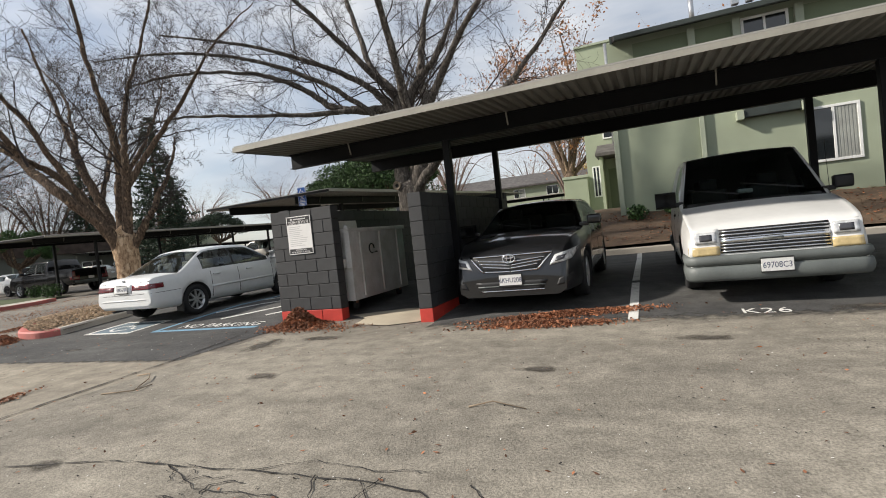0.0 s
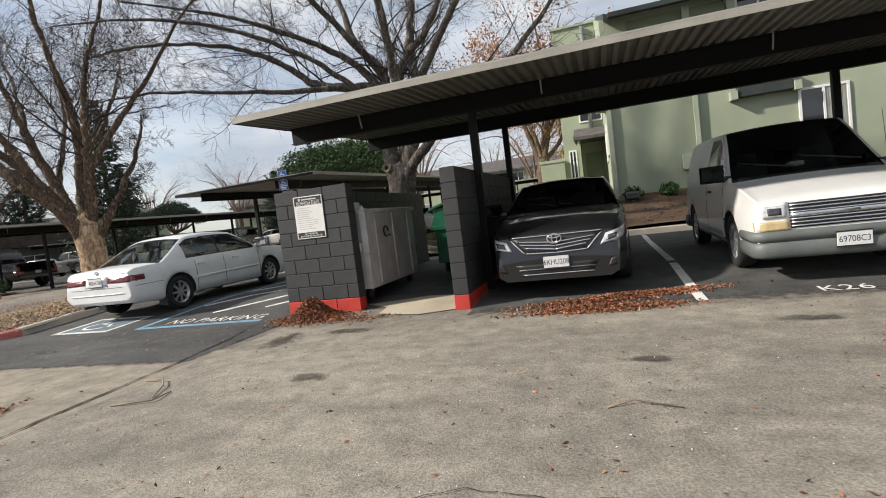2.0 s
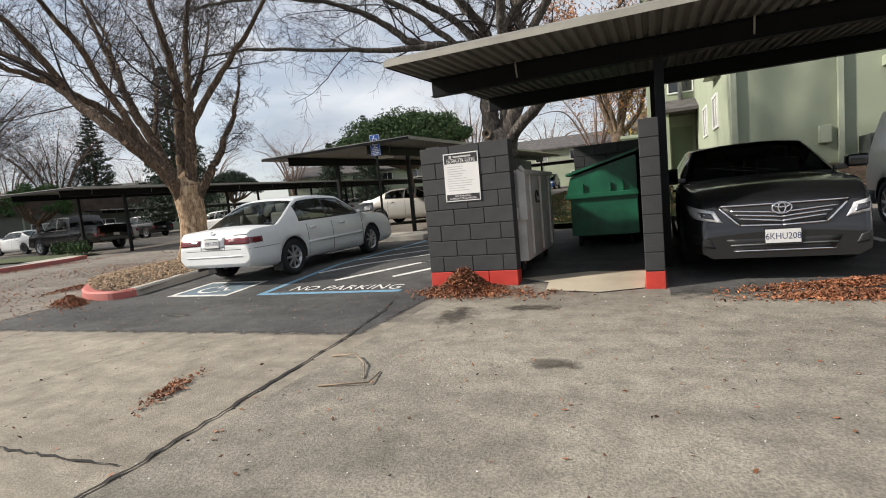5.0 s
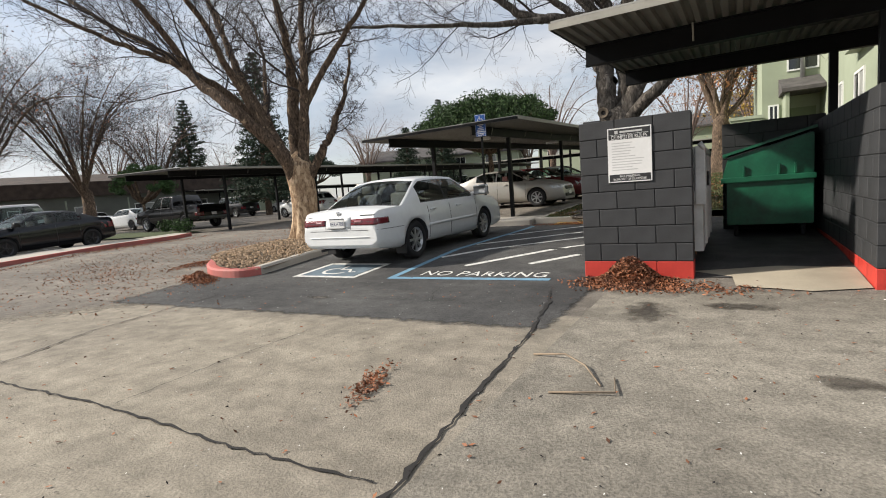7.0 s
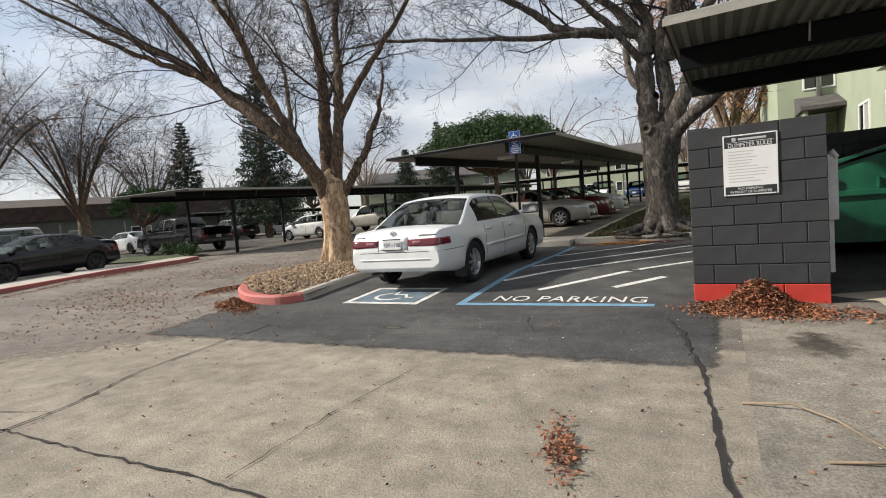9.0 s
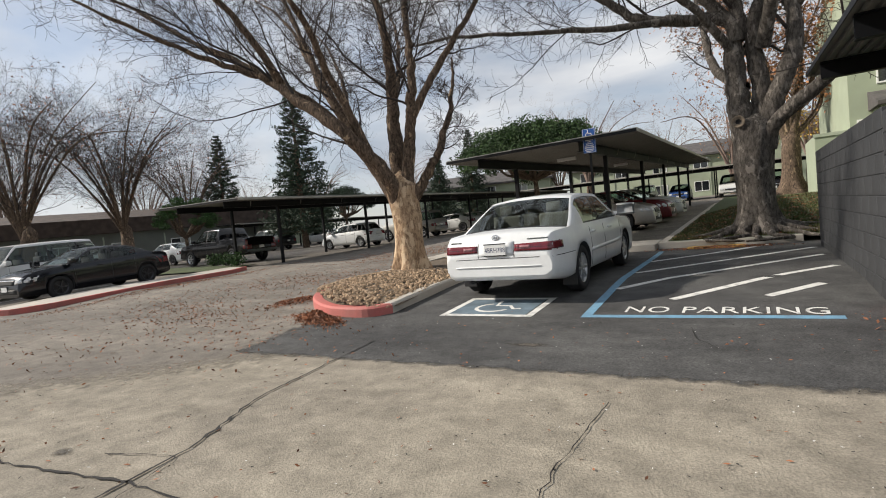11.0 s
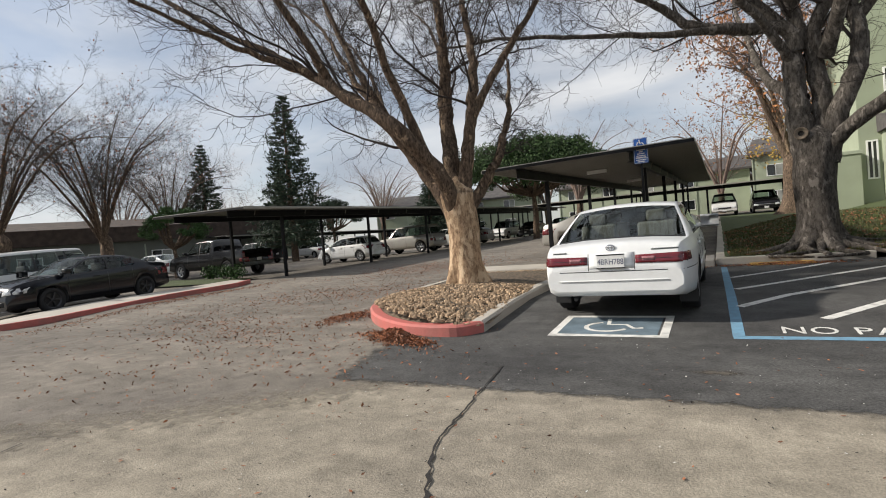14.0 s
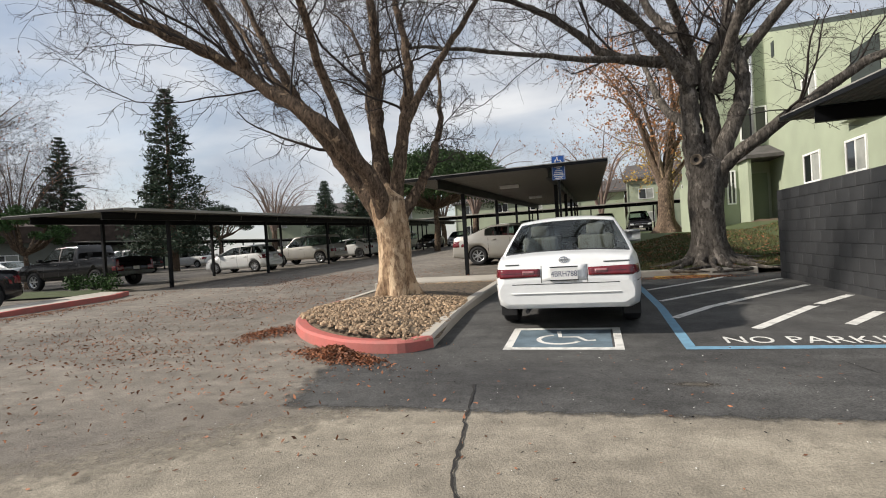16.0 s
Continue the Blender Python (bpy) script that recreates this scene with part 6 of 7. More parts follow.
    window(h, -2.5, 2.3, 0.42, 1.7, 29.0, blinds=False)
    part("downpipe", tube_bm([(-1.2, 28.85, 10.4), (-1.2, 28.85, 5.0)], [0.1, 0.1], 10), M_RIM, h, "grey downpipe")
    part("meter_box", box_bm(1.4, 1.66, 16.6, 16.748, 1.75, 2.2, 0.01), M_GREENTRIM, h)
    for y0, y1, z0, z1 in SIDE_WINDOWS:
        side_window(h, y0, y1, z0, z1, -0.55)
    # no opening is cut: a dark sheet paints the shade behind the balcony
    part("side_recess", box_bm(-0.56, -0.549, 18.9, 20.7, 5.2, 6.75), M_DARKWOOD, h, "flat dark sheet for the shade inside the balcony opening")
    part("side_balcony", box_bm(-0.9, -0.552, 18.7, 20.9, 4.45, 5.18, 0.02), M_GREENTRIM, h, "green balcony front")
    part("side_vent", box_bm(-0.58, -0.552, 27.6, 27.95, 9.0, 9.7, 0.005), M_DARKWOOD, h, "dark louvre vent")
    return h


SIDE_WINDOWS = ((23.3, 24.9, 2.76, 3.97), (19.88, 21.3, 2.76, 3.91), (23.3, 24.7, 6.0, 7.0))
green_house()


def ac_unit(x, y):
    z = lawn_z(x, y)
    a = thing("air_conditioner", pose(x, y, z), "dark green condenser box beside the stucco wall", "air conditioner")
    part("case", box_bm(-0.4, 0.4, -0.35, 0.35, -0.05, 0.75, 0.03), M_DARKWOOD, a)
    for i in range(8):
        part("louvre", box_bm(-0.36, 0.36, -0.362, -0.35, 0.1 + i * 0.075, 0.13 + i * 0.075), M_BEAM, a)
    part("fan_guard", lathe_bm([(0.28, 0.752), (0.28, 0.775), (0.02, 0.775)], 18, "z"), M_BEAM, a)


ac_unit(2.6, 16.2)


def far_house(m, w, d, zh, wall, label, rows=1, gable=True):
    h = thing("apartment_building", m, label, "building", "far apartment buildings")
    part("wall", box_bm(-w / 2, w / 2, 0, d, -0.5, zh, 0.02), wall, h)
    bm = bmesh.new()
    if gable:
        pts = [(-0.6, zh - 0.1), (d / 2, zh + d * 0.18), (d + 0.6, zh - 0.1), (d + 0.6, zh - 0.3), (-0.6, zh - 0.3)]
    else:
        pts = [(-0.5, zh), (-0.5, zh + 1.25), (d * 0.5, zh + 2.2), (d, zh + 2.2), (d, zh)]
    a = [bm.verts.new((-w / 2 - 0.4, y, z)) for y, z in pts]
    b = [bm.verts.new((w / 2 + 0.4, y, z)) for y, z in pts]
    bm.faces.new(a)
    bm.faces.new(list(reversed(b)))
    for i in range(len(pts)):
        j = (i + 1) % len(pts)
        bm.faces.new((a[i], b[i], b[j], a[j]))
    bmesh.ops.recalc_face_normals(bm, faces=bm.faces[:])
    part("roof", bm, M_SHINGLE if gable else M_BROWNROOF, h, "brown-grey shingle roof")
    n = int(w / 4.5)
    for r in range(rows):
        for i in range(n):
            window(h, -w / 2 + 1.2 + i * 4.5, 0.95 + r * 2.7, 1.6, 1.2, 0, blinds=i % 2 == 0)
    for i in range(n + 1):
        part("downpipe", box_bm(-w / 2 + i * w / (n + 0.01) - 0.06, -w / 2 + i * w / (n + 0.01) + 0.06, -0.09, -0.002, 0, zh - 0.3), M_GREENTRIM, h)
    return h


# low buildings take the stucco with wall shade in its colour
far_house(pose(-58, 14, 0.2, 0, 0, 62), 46, 9, 3.0, M_STUCCOSHADE, "long low olive building with a brown roof across the drive", 1, False)
far_house(pose(-66, 46, 0.6, 0, 0, 40), 22, 10, 5.2, M_STUCCO, "pale green two-storey building beyond the cars", 2)
far_house(pose(-42, 66, 1.2, 0, 0, 15), 24, 10, 5.4, M_STUCCO, "pale green two-storey building beyond the carport", 2)
far_house(pose(-16, 68, 1.3, 0, 0, 0), 22, 10, 5.4, M_STUCCO, "pale green two-storey building behind the rear carport", 2)
far_house(pose(2, 62, 1.3, 0, 0, -8), 14, 12, 6.2, M_STUCCO, "pale green building with a steep roof behind the rear carport", 2)
far_house(pose(-85, -8, 0, 0, 0, 95), 46, 10, 3.2, M_STUCCOSHADE, "long low olive building at the side of the lot", 1, False)
far_house(pose(0, -45, 0, 0, 0, 180), 60, 10, 5.2, M_STUCCO, "pale green two-storey building across the drive", 2)


# ---- trees ----
def tubes_mesh(name, branches, sides_of, mat, parent=None):
    """Many tapered tubes in one mesh; each branch is (points, radii)."""
    verts, faces, base = [], [], 0
    for pts, rad in branches:
        k = sides_of(rad[0])
        pts = np.asarray(pts)
        tang = np.gradient(pts, axis=0)
        tang /= np.linalg.norm(tang, axis=1)[:, None] + 1e-9
        ref = np.array([0.3, 0.2, 0.93]) if abs(tang[0][2]) < 0.9 else np.array([1.0, 0.1, 0.0])
        u = np.cross(tang, ref)
        u /= np.linalg.norm(u, axis=1)[:, None] + 1e-9
        v = np.cross(tang, u)
        ang = np.arange(k) * 2 * np.pi / k
        rad = np.asarray(rad)
        ring = pts[:, None, :] + rad[:, None, None] * (np.cos(ang)[None, :, None] * u[:, None, :] + np.sin(ang)[None, :, None] * v[:, None, :])
        verts.append(ring.reshape(-1, 3))
        n = len(pts)
        i, j = np.meshgrid(np.arange(n - 1), np.arange(k), indexing="ij")
        a = base + i * k + j
        b = base + i * k + (j + 1) % k
        faces.append(np.stack([a, b, b + k, a + k], -1).reshape(-1, 4))
        base += n * k
    return mesh_np(name, np.concatenate(verts), np.concatenate(faces), mat, parent)


def mesh_np(name, verts, quads, mat, parent=None, smooth=True):
    me = bpy.data.meshes.new(name)
    me.vertices.add(len(verts))
    me.vertices.foreach_set("co", verts.astype(np.float32).ravel())
    n = len(quads)
    me.loops.add(n * 4)
    me.loops.foreach_set("vertex_index", quads.astype(np.int32).ravel())
    me.polygons.add(n)
    me.polygons.foreach_set("loop_start", np.arange(n, dtype=np.int32) * 4)
    me.polygons.foreach_set("use_smooth", np.full(n, smooth))
    me.update(calc_edges=True)
    me.validate()
    me.materials.append(mat)
    ob = new(name, me)
    ob.parent = parent
    return ob


def leaf_quads(name, centres, size, rng, mat, parent=None, flat=0.0, squash=0.55):
    """Small single leaves, each a bent-free quad of its own."""
    n = len(centres)
    c = np.asarray(centres)
    d1 = rng.normal(size=(n, 3))
    d1[:, 2] *= 1 - flat
    d1 /= np.linalg.norm(d1, axis=1)[:, None]
    d2 = rng.normal(size=(n, 3))
    d2[:, 2] *= 1 - flat
    d2 -= (d1 * d2).sum(1)[:, None] * d1
    d2 /= np.linalg.norm(d2, axis=1)[:, None] + 1e-9
    s = size * rng.uniform(0.6, 1.3, (n, 1))
    v = np.stack([c - d1 * s, c + d2 * s * squash, c + d1 * s, c - d2 * s * squash], 1).reshape(-1, 3)
    q = np.arange(n * 4).reshape(-1, 4)
    return mesh_np(name, v, q, mat, parent, False)


def grow(rng, p, d, length, r0, r1, bend, up, n):
    """One wandering branch: its points and radii."""
    pts, rad = [np.array(p, float)], [r0]
    d = np.array(d, float)
    d /= np.linalg.norm(d)
    for i in range(n):
        d = d + rng.normal(size=3) * bend + np.array([0, 0, up])
        d /= np.linalg.norm(d)
        pts.append(pts[-1] + d * length / n)
        rad.append(r0 + (r1 - r0) * ((i + 1) / n) ** 0.8)
    return pts, rad


def offshoots(rng, branch, count, lo, angle, len_f, r_f, bend, up, n, droop=0.0, rmin=0.003):
    """Side branches along a branch."""
    pts, rad = branch
    out = []
    total = sum(np.linalg.norm(pts[i + 1] - pts[i]) for i in range(len(pts) - 1))
    for k in range(count):
        t = lo + (1 - lo) * (k + rng.uniform(0, 1)) / count
        f = t * (len(pts) - 1)
        i = min(int(f), len(pts) - 2)
        p = pts[i] + (pts[i + 1] - pts[i]) * (f - i)
        d = pts[i + 1] - pts[i]
        d = d / np.linalg.norm(d)
        side = rng.normal(size=3)
        side -= d * side.dot(d)
        side /= np.linalg.norm(side)
        a = angle * rng.uniform(0.7, 1.25)
        nd = d * math.cos(a) + side * math.sin(a)
        nd[2] += up * 1.5 - droop
        r = max(rmin, rad[i] * r_f * rng.uniform(0.6, 1.0))
        ln = total * len_f * rng.uniform(0.55, 1.15) * (1.15 - 0.5 * t)
        out.append(grow(rng, p, nd, ln, r, max(rmin * 0.6, r * 0.35), bend, up, n))
    return out


def sides_of(r):
    return 14 if r > 0.2 else 9 if r > 0.07 else 6 if r > 0.03 else 4 if r > 0.012 else 3


def bare_tree(m, seed, trunk, limbs, bark, limb_bark, label, twig_mat=M_TWIG, dens=(7, 7, 6), leaves=None, group="bare trees", trunk_r=(0.34, 0.26), flare=0.0, near=False):
    """Trunk points, then limbs as (points, radius at the base). All local to m."""
    rng = np.random.default_rng(seed)
    t = thing("tree", m, label, "tree", group)
    fine = curve3([np.array(p, float) for p in trunk], 6)
    hmax = fine[-1][2]
    radii = [trunk_r[0] + (trunk_r[1] - trunk_r[0]) * p[2] / hmax + flare * max(0, 1 - p[2] / 0.8) ** 2.2 for p in fine]
    for k in (0.35, 0.7, 0.92, 1.0):
        fine.append(fine[-1] + np.array((0, 0, 0.09)))
        radii.append(max(0.02, trunk_r[1] * math.sqrt(max(0.0, 1 - k * k))))
    ob = tubes_mesh("trunk", [(fine, radii)], lambda r: 40 if near else 20, bark, t)
    for v in ob.data.vertices:
        a = math.atan2(v.co.y, v.co.x)
        foot = max(0.0, 1 - v.co.z / 0.6) ** 1.5
        k = 1 + 0.07 * noise.noise((v.co.x * 4, v.co.y * 4, v.co.z * 1.6)) + 0.03 * noise.noise((math.cos(a) * 5, math.sin(a) * 5, v.co.z * 1.2))
        if flare:
            k += foot * (0.22 * math.sin(a * 5 + 1) + 0.12 * math.sin(a * 9 + 2))
        v.co.x, v.co.y = v.co.x * k, v.co.y * k
    twigs, tips = [], []
    for pts, r in limbs:
        lp = curve3([np.array(p, float) for p in pts], 9 if near else 5)
        n = len(lp) - 1
        wob = [rng.normal(size=3) * 0.01 * min(1.0, 4 * i / n) for i in range(n + 1)]
        lp = [p + (wob[i] + wob[max(0, i - 1)] if 1 < i < n else 0) for i, p in enumerate(lp)]
        lr = [max(0.012, r * (1 - 0.86 * (i / n) ** 0.85)) * (1 + 0.07 * noise.noise((i * 0.4, r * 50, seed))) for i in range(n + 1)]
        limb = (lp, lr)
        lo = tubes_mesh("limb", [limb], lambda q: 18 if near else 10, limb_bark, t)
        if near:
            for v in lo.data.vertices:
                d = 0.09 * r * noise.noise(v.co * 4.5) + 0.07 * r * noise.noise(v.co * 13)
                v.co += v.normal * d
        seconds = offshoots(rng, limb, dens[0], 0.3 if near else 0.16, 0.8, 0.32 if near else 0.45, 0.30, 0.17, 0.05, 8)
        for s in seconds:
            twigs.append(s)
            thirds = offshoots(rng, s, dens[1], 0.10, 0.8, 0.5, 0.5, 0.24, 0.03, 6, rmin=0.005)
            for q in thirds:
                twigs.append(q)
                fourth = offshoots(rng, q, dens[2], 0.05, 0.85, 0.58, 0.55, 0.30, 0.02, 4, 0.1, rmin=0.0042 if near else 0.003)
                twigs.extend(fourth)
                tips.extend(w[0][-1] for w in fourth)
    tagged(tubes_mesh("crown", twigs, sides_of, twig_mat, t), kind="stuff")
    if leaves:
        mat, share, size = leaves
        keep = [p + rng.normal(size=3) * 0.12 for p in tips if rng.uniform() < share for _ in range(2)]
        tagged(leaf_quads("foliage", keep, size, rng, mat, t), kind="stuff")
    return t


def curve3(pts, n):
    out = []
    for i in range(len(pts) - 1):
        p0, p1, p2, p3 = (pts[min(max(i + k, 0), len(pts) - 1)] for k in (-1, 0, 1, 2))
        for j in range(n):
            s = j / n
            out.append(0.5 * ((2 * p1) + (p2 - p0) * s + (2 * p0 - 5 * p1 + 4 * p2 - p3) * s * s + (3 * p1 - p0 - 3 * p2 + p3) * s ** 3))
    out.append(pts[-1])
    return out


# the big pale-trunked tree on the gravel island
Z1 = ground_z(-12.45, 8.85) + 0.22
bare_tree(pose(-12.45, 8.85, Z1), 11, [(0.03, 0, -0.1), (0.02, 0.0, 0.5), (0.0, 0.02, 1.0), (-0.05, 0.03, 1.45), (-0.08, 0.04, 1.65)],
          [([(-0.12, 0.0, 1.15), (-0.35, 0.05, 1.7), (-0.93, 0.25, 2.3), (-1.4, 0.36, 2.95), (-1.9, 0.42, 3.65), (-2.35, 0.5, 4.4), (-2.85, 0.6, 5.3), (-3.4, 0.6, 6.6), (-3.8, 0.4, 8.2)], 0.19),
           ([(-0.08, -0.05, 1.3), (-0.15, -0.45, 2.0), (-0.65, -1.0, 2.85), (-1.7, -1.05, 3.65), (-2.8, -0.95, 4.4), (-3.6, -1.0, 4.9), (-4.5, -1.3, 5.45), (-6.0, -1.7, 6.5), (-8.0, -2.2, 7.6)], 0.165),
           ([(-0.15, 0.0, 1.2), (-0.7, 0.05, 2.1), (-1.35, -0.35, 3.2), (-2.1, -0.9, 3.95), (-2.9, -1.3, 4.4), (-3.8, -1.9, 4.9), (-5.2, -2.6, 5.8), (-7.0, -3.4, 6.9)], 0.13),
           ([(-0.08, 0.03, 1.3), (-0.22, 0.18, 2.1), (-0.30, 0.30, 3.0), (-0.32, 0.36, 3.6), (-0.22, 0.22, 4.3), (-0.15, 0.0, 5.1), (-0.4, -0.2, 6.8), (-0.3, -0.5, 8.8)], 0.20),
           ([(0.02, 0.03, 1.3), (0.14, 0.06, 2.1), (0.32, 0.0, 2.85), (0.44, -0.03, 3.4), (0.48, -0.02, 4.0), (0.34, 0.15, 4.7), (0.15, 0.5, 5.5), (0.4, 0.9, 7.0), (0.9, 1.2, 8.8)], 0.15),
           ([(0.06, 0.08, 1.25), (0.35, 0.2, 1.75), (0.62, 0.35, 2.2), (0.74, 0.6, 2.75), (0.72, 0.95, 3.3), (0.66, 1.25, 3.9), (0.6, 1.4, 4.4)], 0.125),
           ([(-0.26, 0.22, 2.75), (-0.7, 0.9, 3.6), (-1.2, 2.0, 4.8), (-2.2, 3.4, 6.4), (-3.6, 4.8, 7.8)], 0.10),
           ([(-0.3, -0.5, 2.2), (-0.55, -1.1, 3.6), (-0.6, -1.9, 4.9), (-0.7, -3.4, 6.3), (-1.1, -5.0, 7.2)], 0.10),
           ([(0.3, 0.0, 2.9), (0.7, 0.5, 3.9), (1.3, 1.1, 5.1), (2.2, 1.6, 6.6), (3.4, 2.0, 7.6)], 0.095),
           ([(-2.0, -0.98, 3.9), (-2.3, -1.6, 5.0), (-3.0, -2.4, 6.2), (-4.4, -3.3, 7.2), (-6.4, -4.2, 7.8)], 0.09),
           ([(-1.9, 0.42, 3.65), (-2.8, 0.9, 4.5), (-3.7, 1.4, 5.6), (-5.0, 2.0, 7.0), (-6.6, 2.4, 8.2)], 0.10),
           ([(-1.2, 0.3, 2.7), (-2.3, 1.3, 3.6), (-3.4, 2.4, 5.0), (-4.8, 3.4, 6.6), (-6.4, 4.2, 7.8)], 0.09)],
          M_PALEBARK, M_BARK, "large leafless tree with peeling pale trunk on gravel island", dens=(14, 10, 8), trunk_r=(0.26, 0.31), flare=0.13, near=True)
# the grey tree on the lawn
Z2 = lawn_z(-6.45, 13.85)
grey_tree = bare_tree(pose(-6.45, 13.85, Z2), 23, [(0, 0, -0.2), (0.0, 0.0, 0.5), (-0.02, 0.0, 1.2), (0.0, 0.0, 1.8), (0.04, 0.0, 2.3)],
          [([(-0.05, 0, 1.7), (-0.18, 0, 2.5), (-0.25, 0.02, 3.2), (-0.25, 0.05, 4.2), (-0.13, 0.1, 4.8), (-0.4, 0.2, 5.5), (-1.0, 0.3, 6.3), (-1.6, 0.3, 8.4), (-2.0, 0.3, 10.4)], 0.30),
           ([(0.12, 0.1, 1.8), (0.24, 0.1, 2.7), (0.16, 0.1, 3.7), (0.15, 0.1, 4.6), (0.67, 0.1, 5.6), (1.3, 0.1, 6.1), (2.2, 0.3, 8.0), (2.8, 0.5, 10.0)], 0.25),
           ([(0.2, -0.05, 1.8), (0.43, -0.1, 2.75), (0.81, -0.1, 3.75), (0.88, 0, 4.65), (0.67, 0.2, 5.6), (0.9, 0.3, 7.2), (1.5, 0.6, 9.4), (1.6, 0.8, 11.0)], 0.24),
           ([(0.15, -0.05, 1.7), (0.42, -0.25, 2.3), (1.4, -0.7, 3.05), (2.65, -1.1, 3.9), (3.5, -1.3, 4.3), (4.6, -1.5, 5.2), (5.8, -1.6, 6.6)], 0.19),
           ([(-0.2, 0.0, 4.2), (-0.35, 0.0, 4.75), (-1.46, -0.3, 4.95), (-2.2, -0.5, 5.2), (-3.0, -0.8, 5.85), (-4.2, -1.4, 6.4), (-6.0, -2.3, 6.6), (-7.8, -3.0, 6.4)], 0.18),
           ([(-1.3, -0.25, 4.93), (-2.4, -1.0, 4.9), (-4.0, -1.8, 5.0), (-6.0, -2.6, 5.2), (-7.6, -3.3, 5.0)], 0.10),
           ([(-0.2, 0.1, 4.6), (-1.0, 0.0, 5.6), (-2.2, -0.7, 6.4), (-4.2, -1.8, 7.2), (-6.2, -3.0, 7.6)], 0.14),
           ([(0.3, -0.1, 4.0), (0.6, -1.2, 5.4), (0.9, -2.8, 7.2), (1.0, -4.6, 8.6), (0.9, -6.4, 9.2)], 0.15),
           ([(-0.1, 0.1, 3.2), (-0.7, 0.9, 4.0), (-1.0, 2.2, 5.6), (-1.2, 4.2, 7.6)], 0.15),
           ([(0.8, 0.1, 4.6), (2.0, -0.4, 6.0), (3.6, -1.0, 7.4), (5.6, -1.6, 8.6)], 0.14),
           ([(-0.2, 0.0, 5.2), (-0.9, -1.2, 6.4), (-1.8, -3.0, 7.8), (-3.0, -4.8, 8.8)], 0.12),
           ([(-0.25, 0.0, 4.0), (-1.2, -1.2, 5.2), (-2.4, -2.8, 5.9), (-3.8, -4.4, 6.1), (-5.4, -5.6, 5.9)], 0.10)],
          M_GREYBARK, M_GREYBARK, "massive grey-barked leafless tree with flared roots on the lawn", dens=(13, 10, 8), trunk_r=(0.36, 0.40), flare=0.20, near=True)
scar = lathe_bm([(0.05, 0.0), (0.10, -0.015), (0.13, -0.05), (0.12, 0.06)], 18)
bmesh.ops.translate(scar, verts=scar.verts, vec=(-0.25, -0.36, 2.43))
part("pruning_scar", scar, M_HOLLOW, grey_tree, "round pale pruning scar")
hole = lathe_bm([(0.055, -0.012), (0.03, 0.01), (0.004, 0.012)], 14)
bmesh.ops.translate(hole, verts=hole.verts, vec=(-0.25, -0.365, 2.43))
part("scar_hollow", hole, M_CRACK, grey_tree, "dark hollow")
rr = np.random.default_rng(4)
for k in range(9):
    a = 3.4 + 0.42 * k
    ln = rr.uniform(0.7, 1.5)
    pts = []
    for f in (0.0, 0.25, 0.5, 0.75, 1.0):
        d = 0.36 + ln * f
        px, py = math.cos(a + 0.25 * f * rr.normal()) * d, math.sin(a) * d
        pts.append((px, py, lawn_z(-6.45 + px, 13.85 + py) - Z2 + 0.16 * (1 - f) ** 2 - 0.03 * f))
    part("root", tube_bm(pts, [0.10, 0.075, 0.055, 0.04, 0.02], 8), M_GREYBARK, grey_tree, "surface root", smooth=True)


def vase_limbs(rng, h, spread, count, z0, r):
    out = []
    for k in range(count):
        a = 6.2832 * (k + rng.uniform(-0.3, 0.3)) / count
        s = spread * rng.uniform(0.5, 1.1)
        c, q = math.cos(a), math.sin(a)
        out.append(([(0, 0, z0), (c * s * 0.18, q * s * 0.18, z0 + (h - z0) * 0.28), (c * s * 0.5, q * s * 0.5, z0 + (h - z0) * 0.6), (c * s, q * s, h * rng.uniform(0.85, 1.05) * (1 - 0.3 * (s / (1.1 * spread)) ** 2))], r * rng.uniform(0.7, 1.1)))
    return out


rng0 = random.Random(5)
orange_tree = bare_tree(pose(-4.6, 35.0, lawn_z(-4.6, 35.0) + 0.1) @ Matrix.Scale(1.45, 4), 31, [(0, 0, -0.1), (0.02, 0, 1.0), (0.05, 0, 2.0)],
          [([(0, 0, 1.8), (-0.5, 0, 3.4), (-1.1, 0, 5.4), (-2.4, 0.3, 7.6)], 0.18), ([(0, 0, 1.9), (0.4, 0, 3.6), (0.5, 0, 6.0), (0.2, 0, 8.8)], 0.18),
           ([(0, 0, 2.0), (0.9, 0.3, 3.0), (1.4, 0.3, 4.6), (2.6, 0.5, 6.5)], 0.13)] + vase_limbs(rng0, 8.5, 4.2, 6, 2.2, 0.12),
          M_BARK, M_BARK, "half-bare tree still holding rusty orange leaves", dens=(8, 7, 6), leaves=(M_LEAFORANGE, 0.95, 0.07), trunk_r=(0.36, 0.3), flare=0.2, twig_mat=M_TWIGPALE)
for i, (x, y, h, s, mat) in enumerate(((-2.5, 50, 9, 5, M_LEAFYELLOW), (-8, 58, 12, 7, M_LEAFORANGE), (4, 40, 13, 7, M_LEAFORANGE))):
    r9 = random.Random(40 + i)
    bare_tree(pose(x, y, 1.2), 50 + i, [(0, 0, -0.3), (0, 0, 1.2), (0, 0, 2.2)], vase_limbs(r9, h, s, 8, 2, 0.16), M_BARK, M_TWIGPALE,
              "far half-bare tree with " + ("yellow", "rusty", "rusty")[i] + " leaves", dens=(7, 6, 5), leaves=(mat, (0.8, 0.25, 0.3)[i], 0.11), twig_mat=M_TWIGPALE)
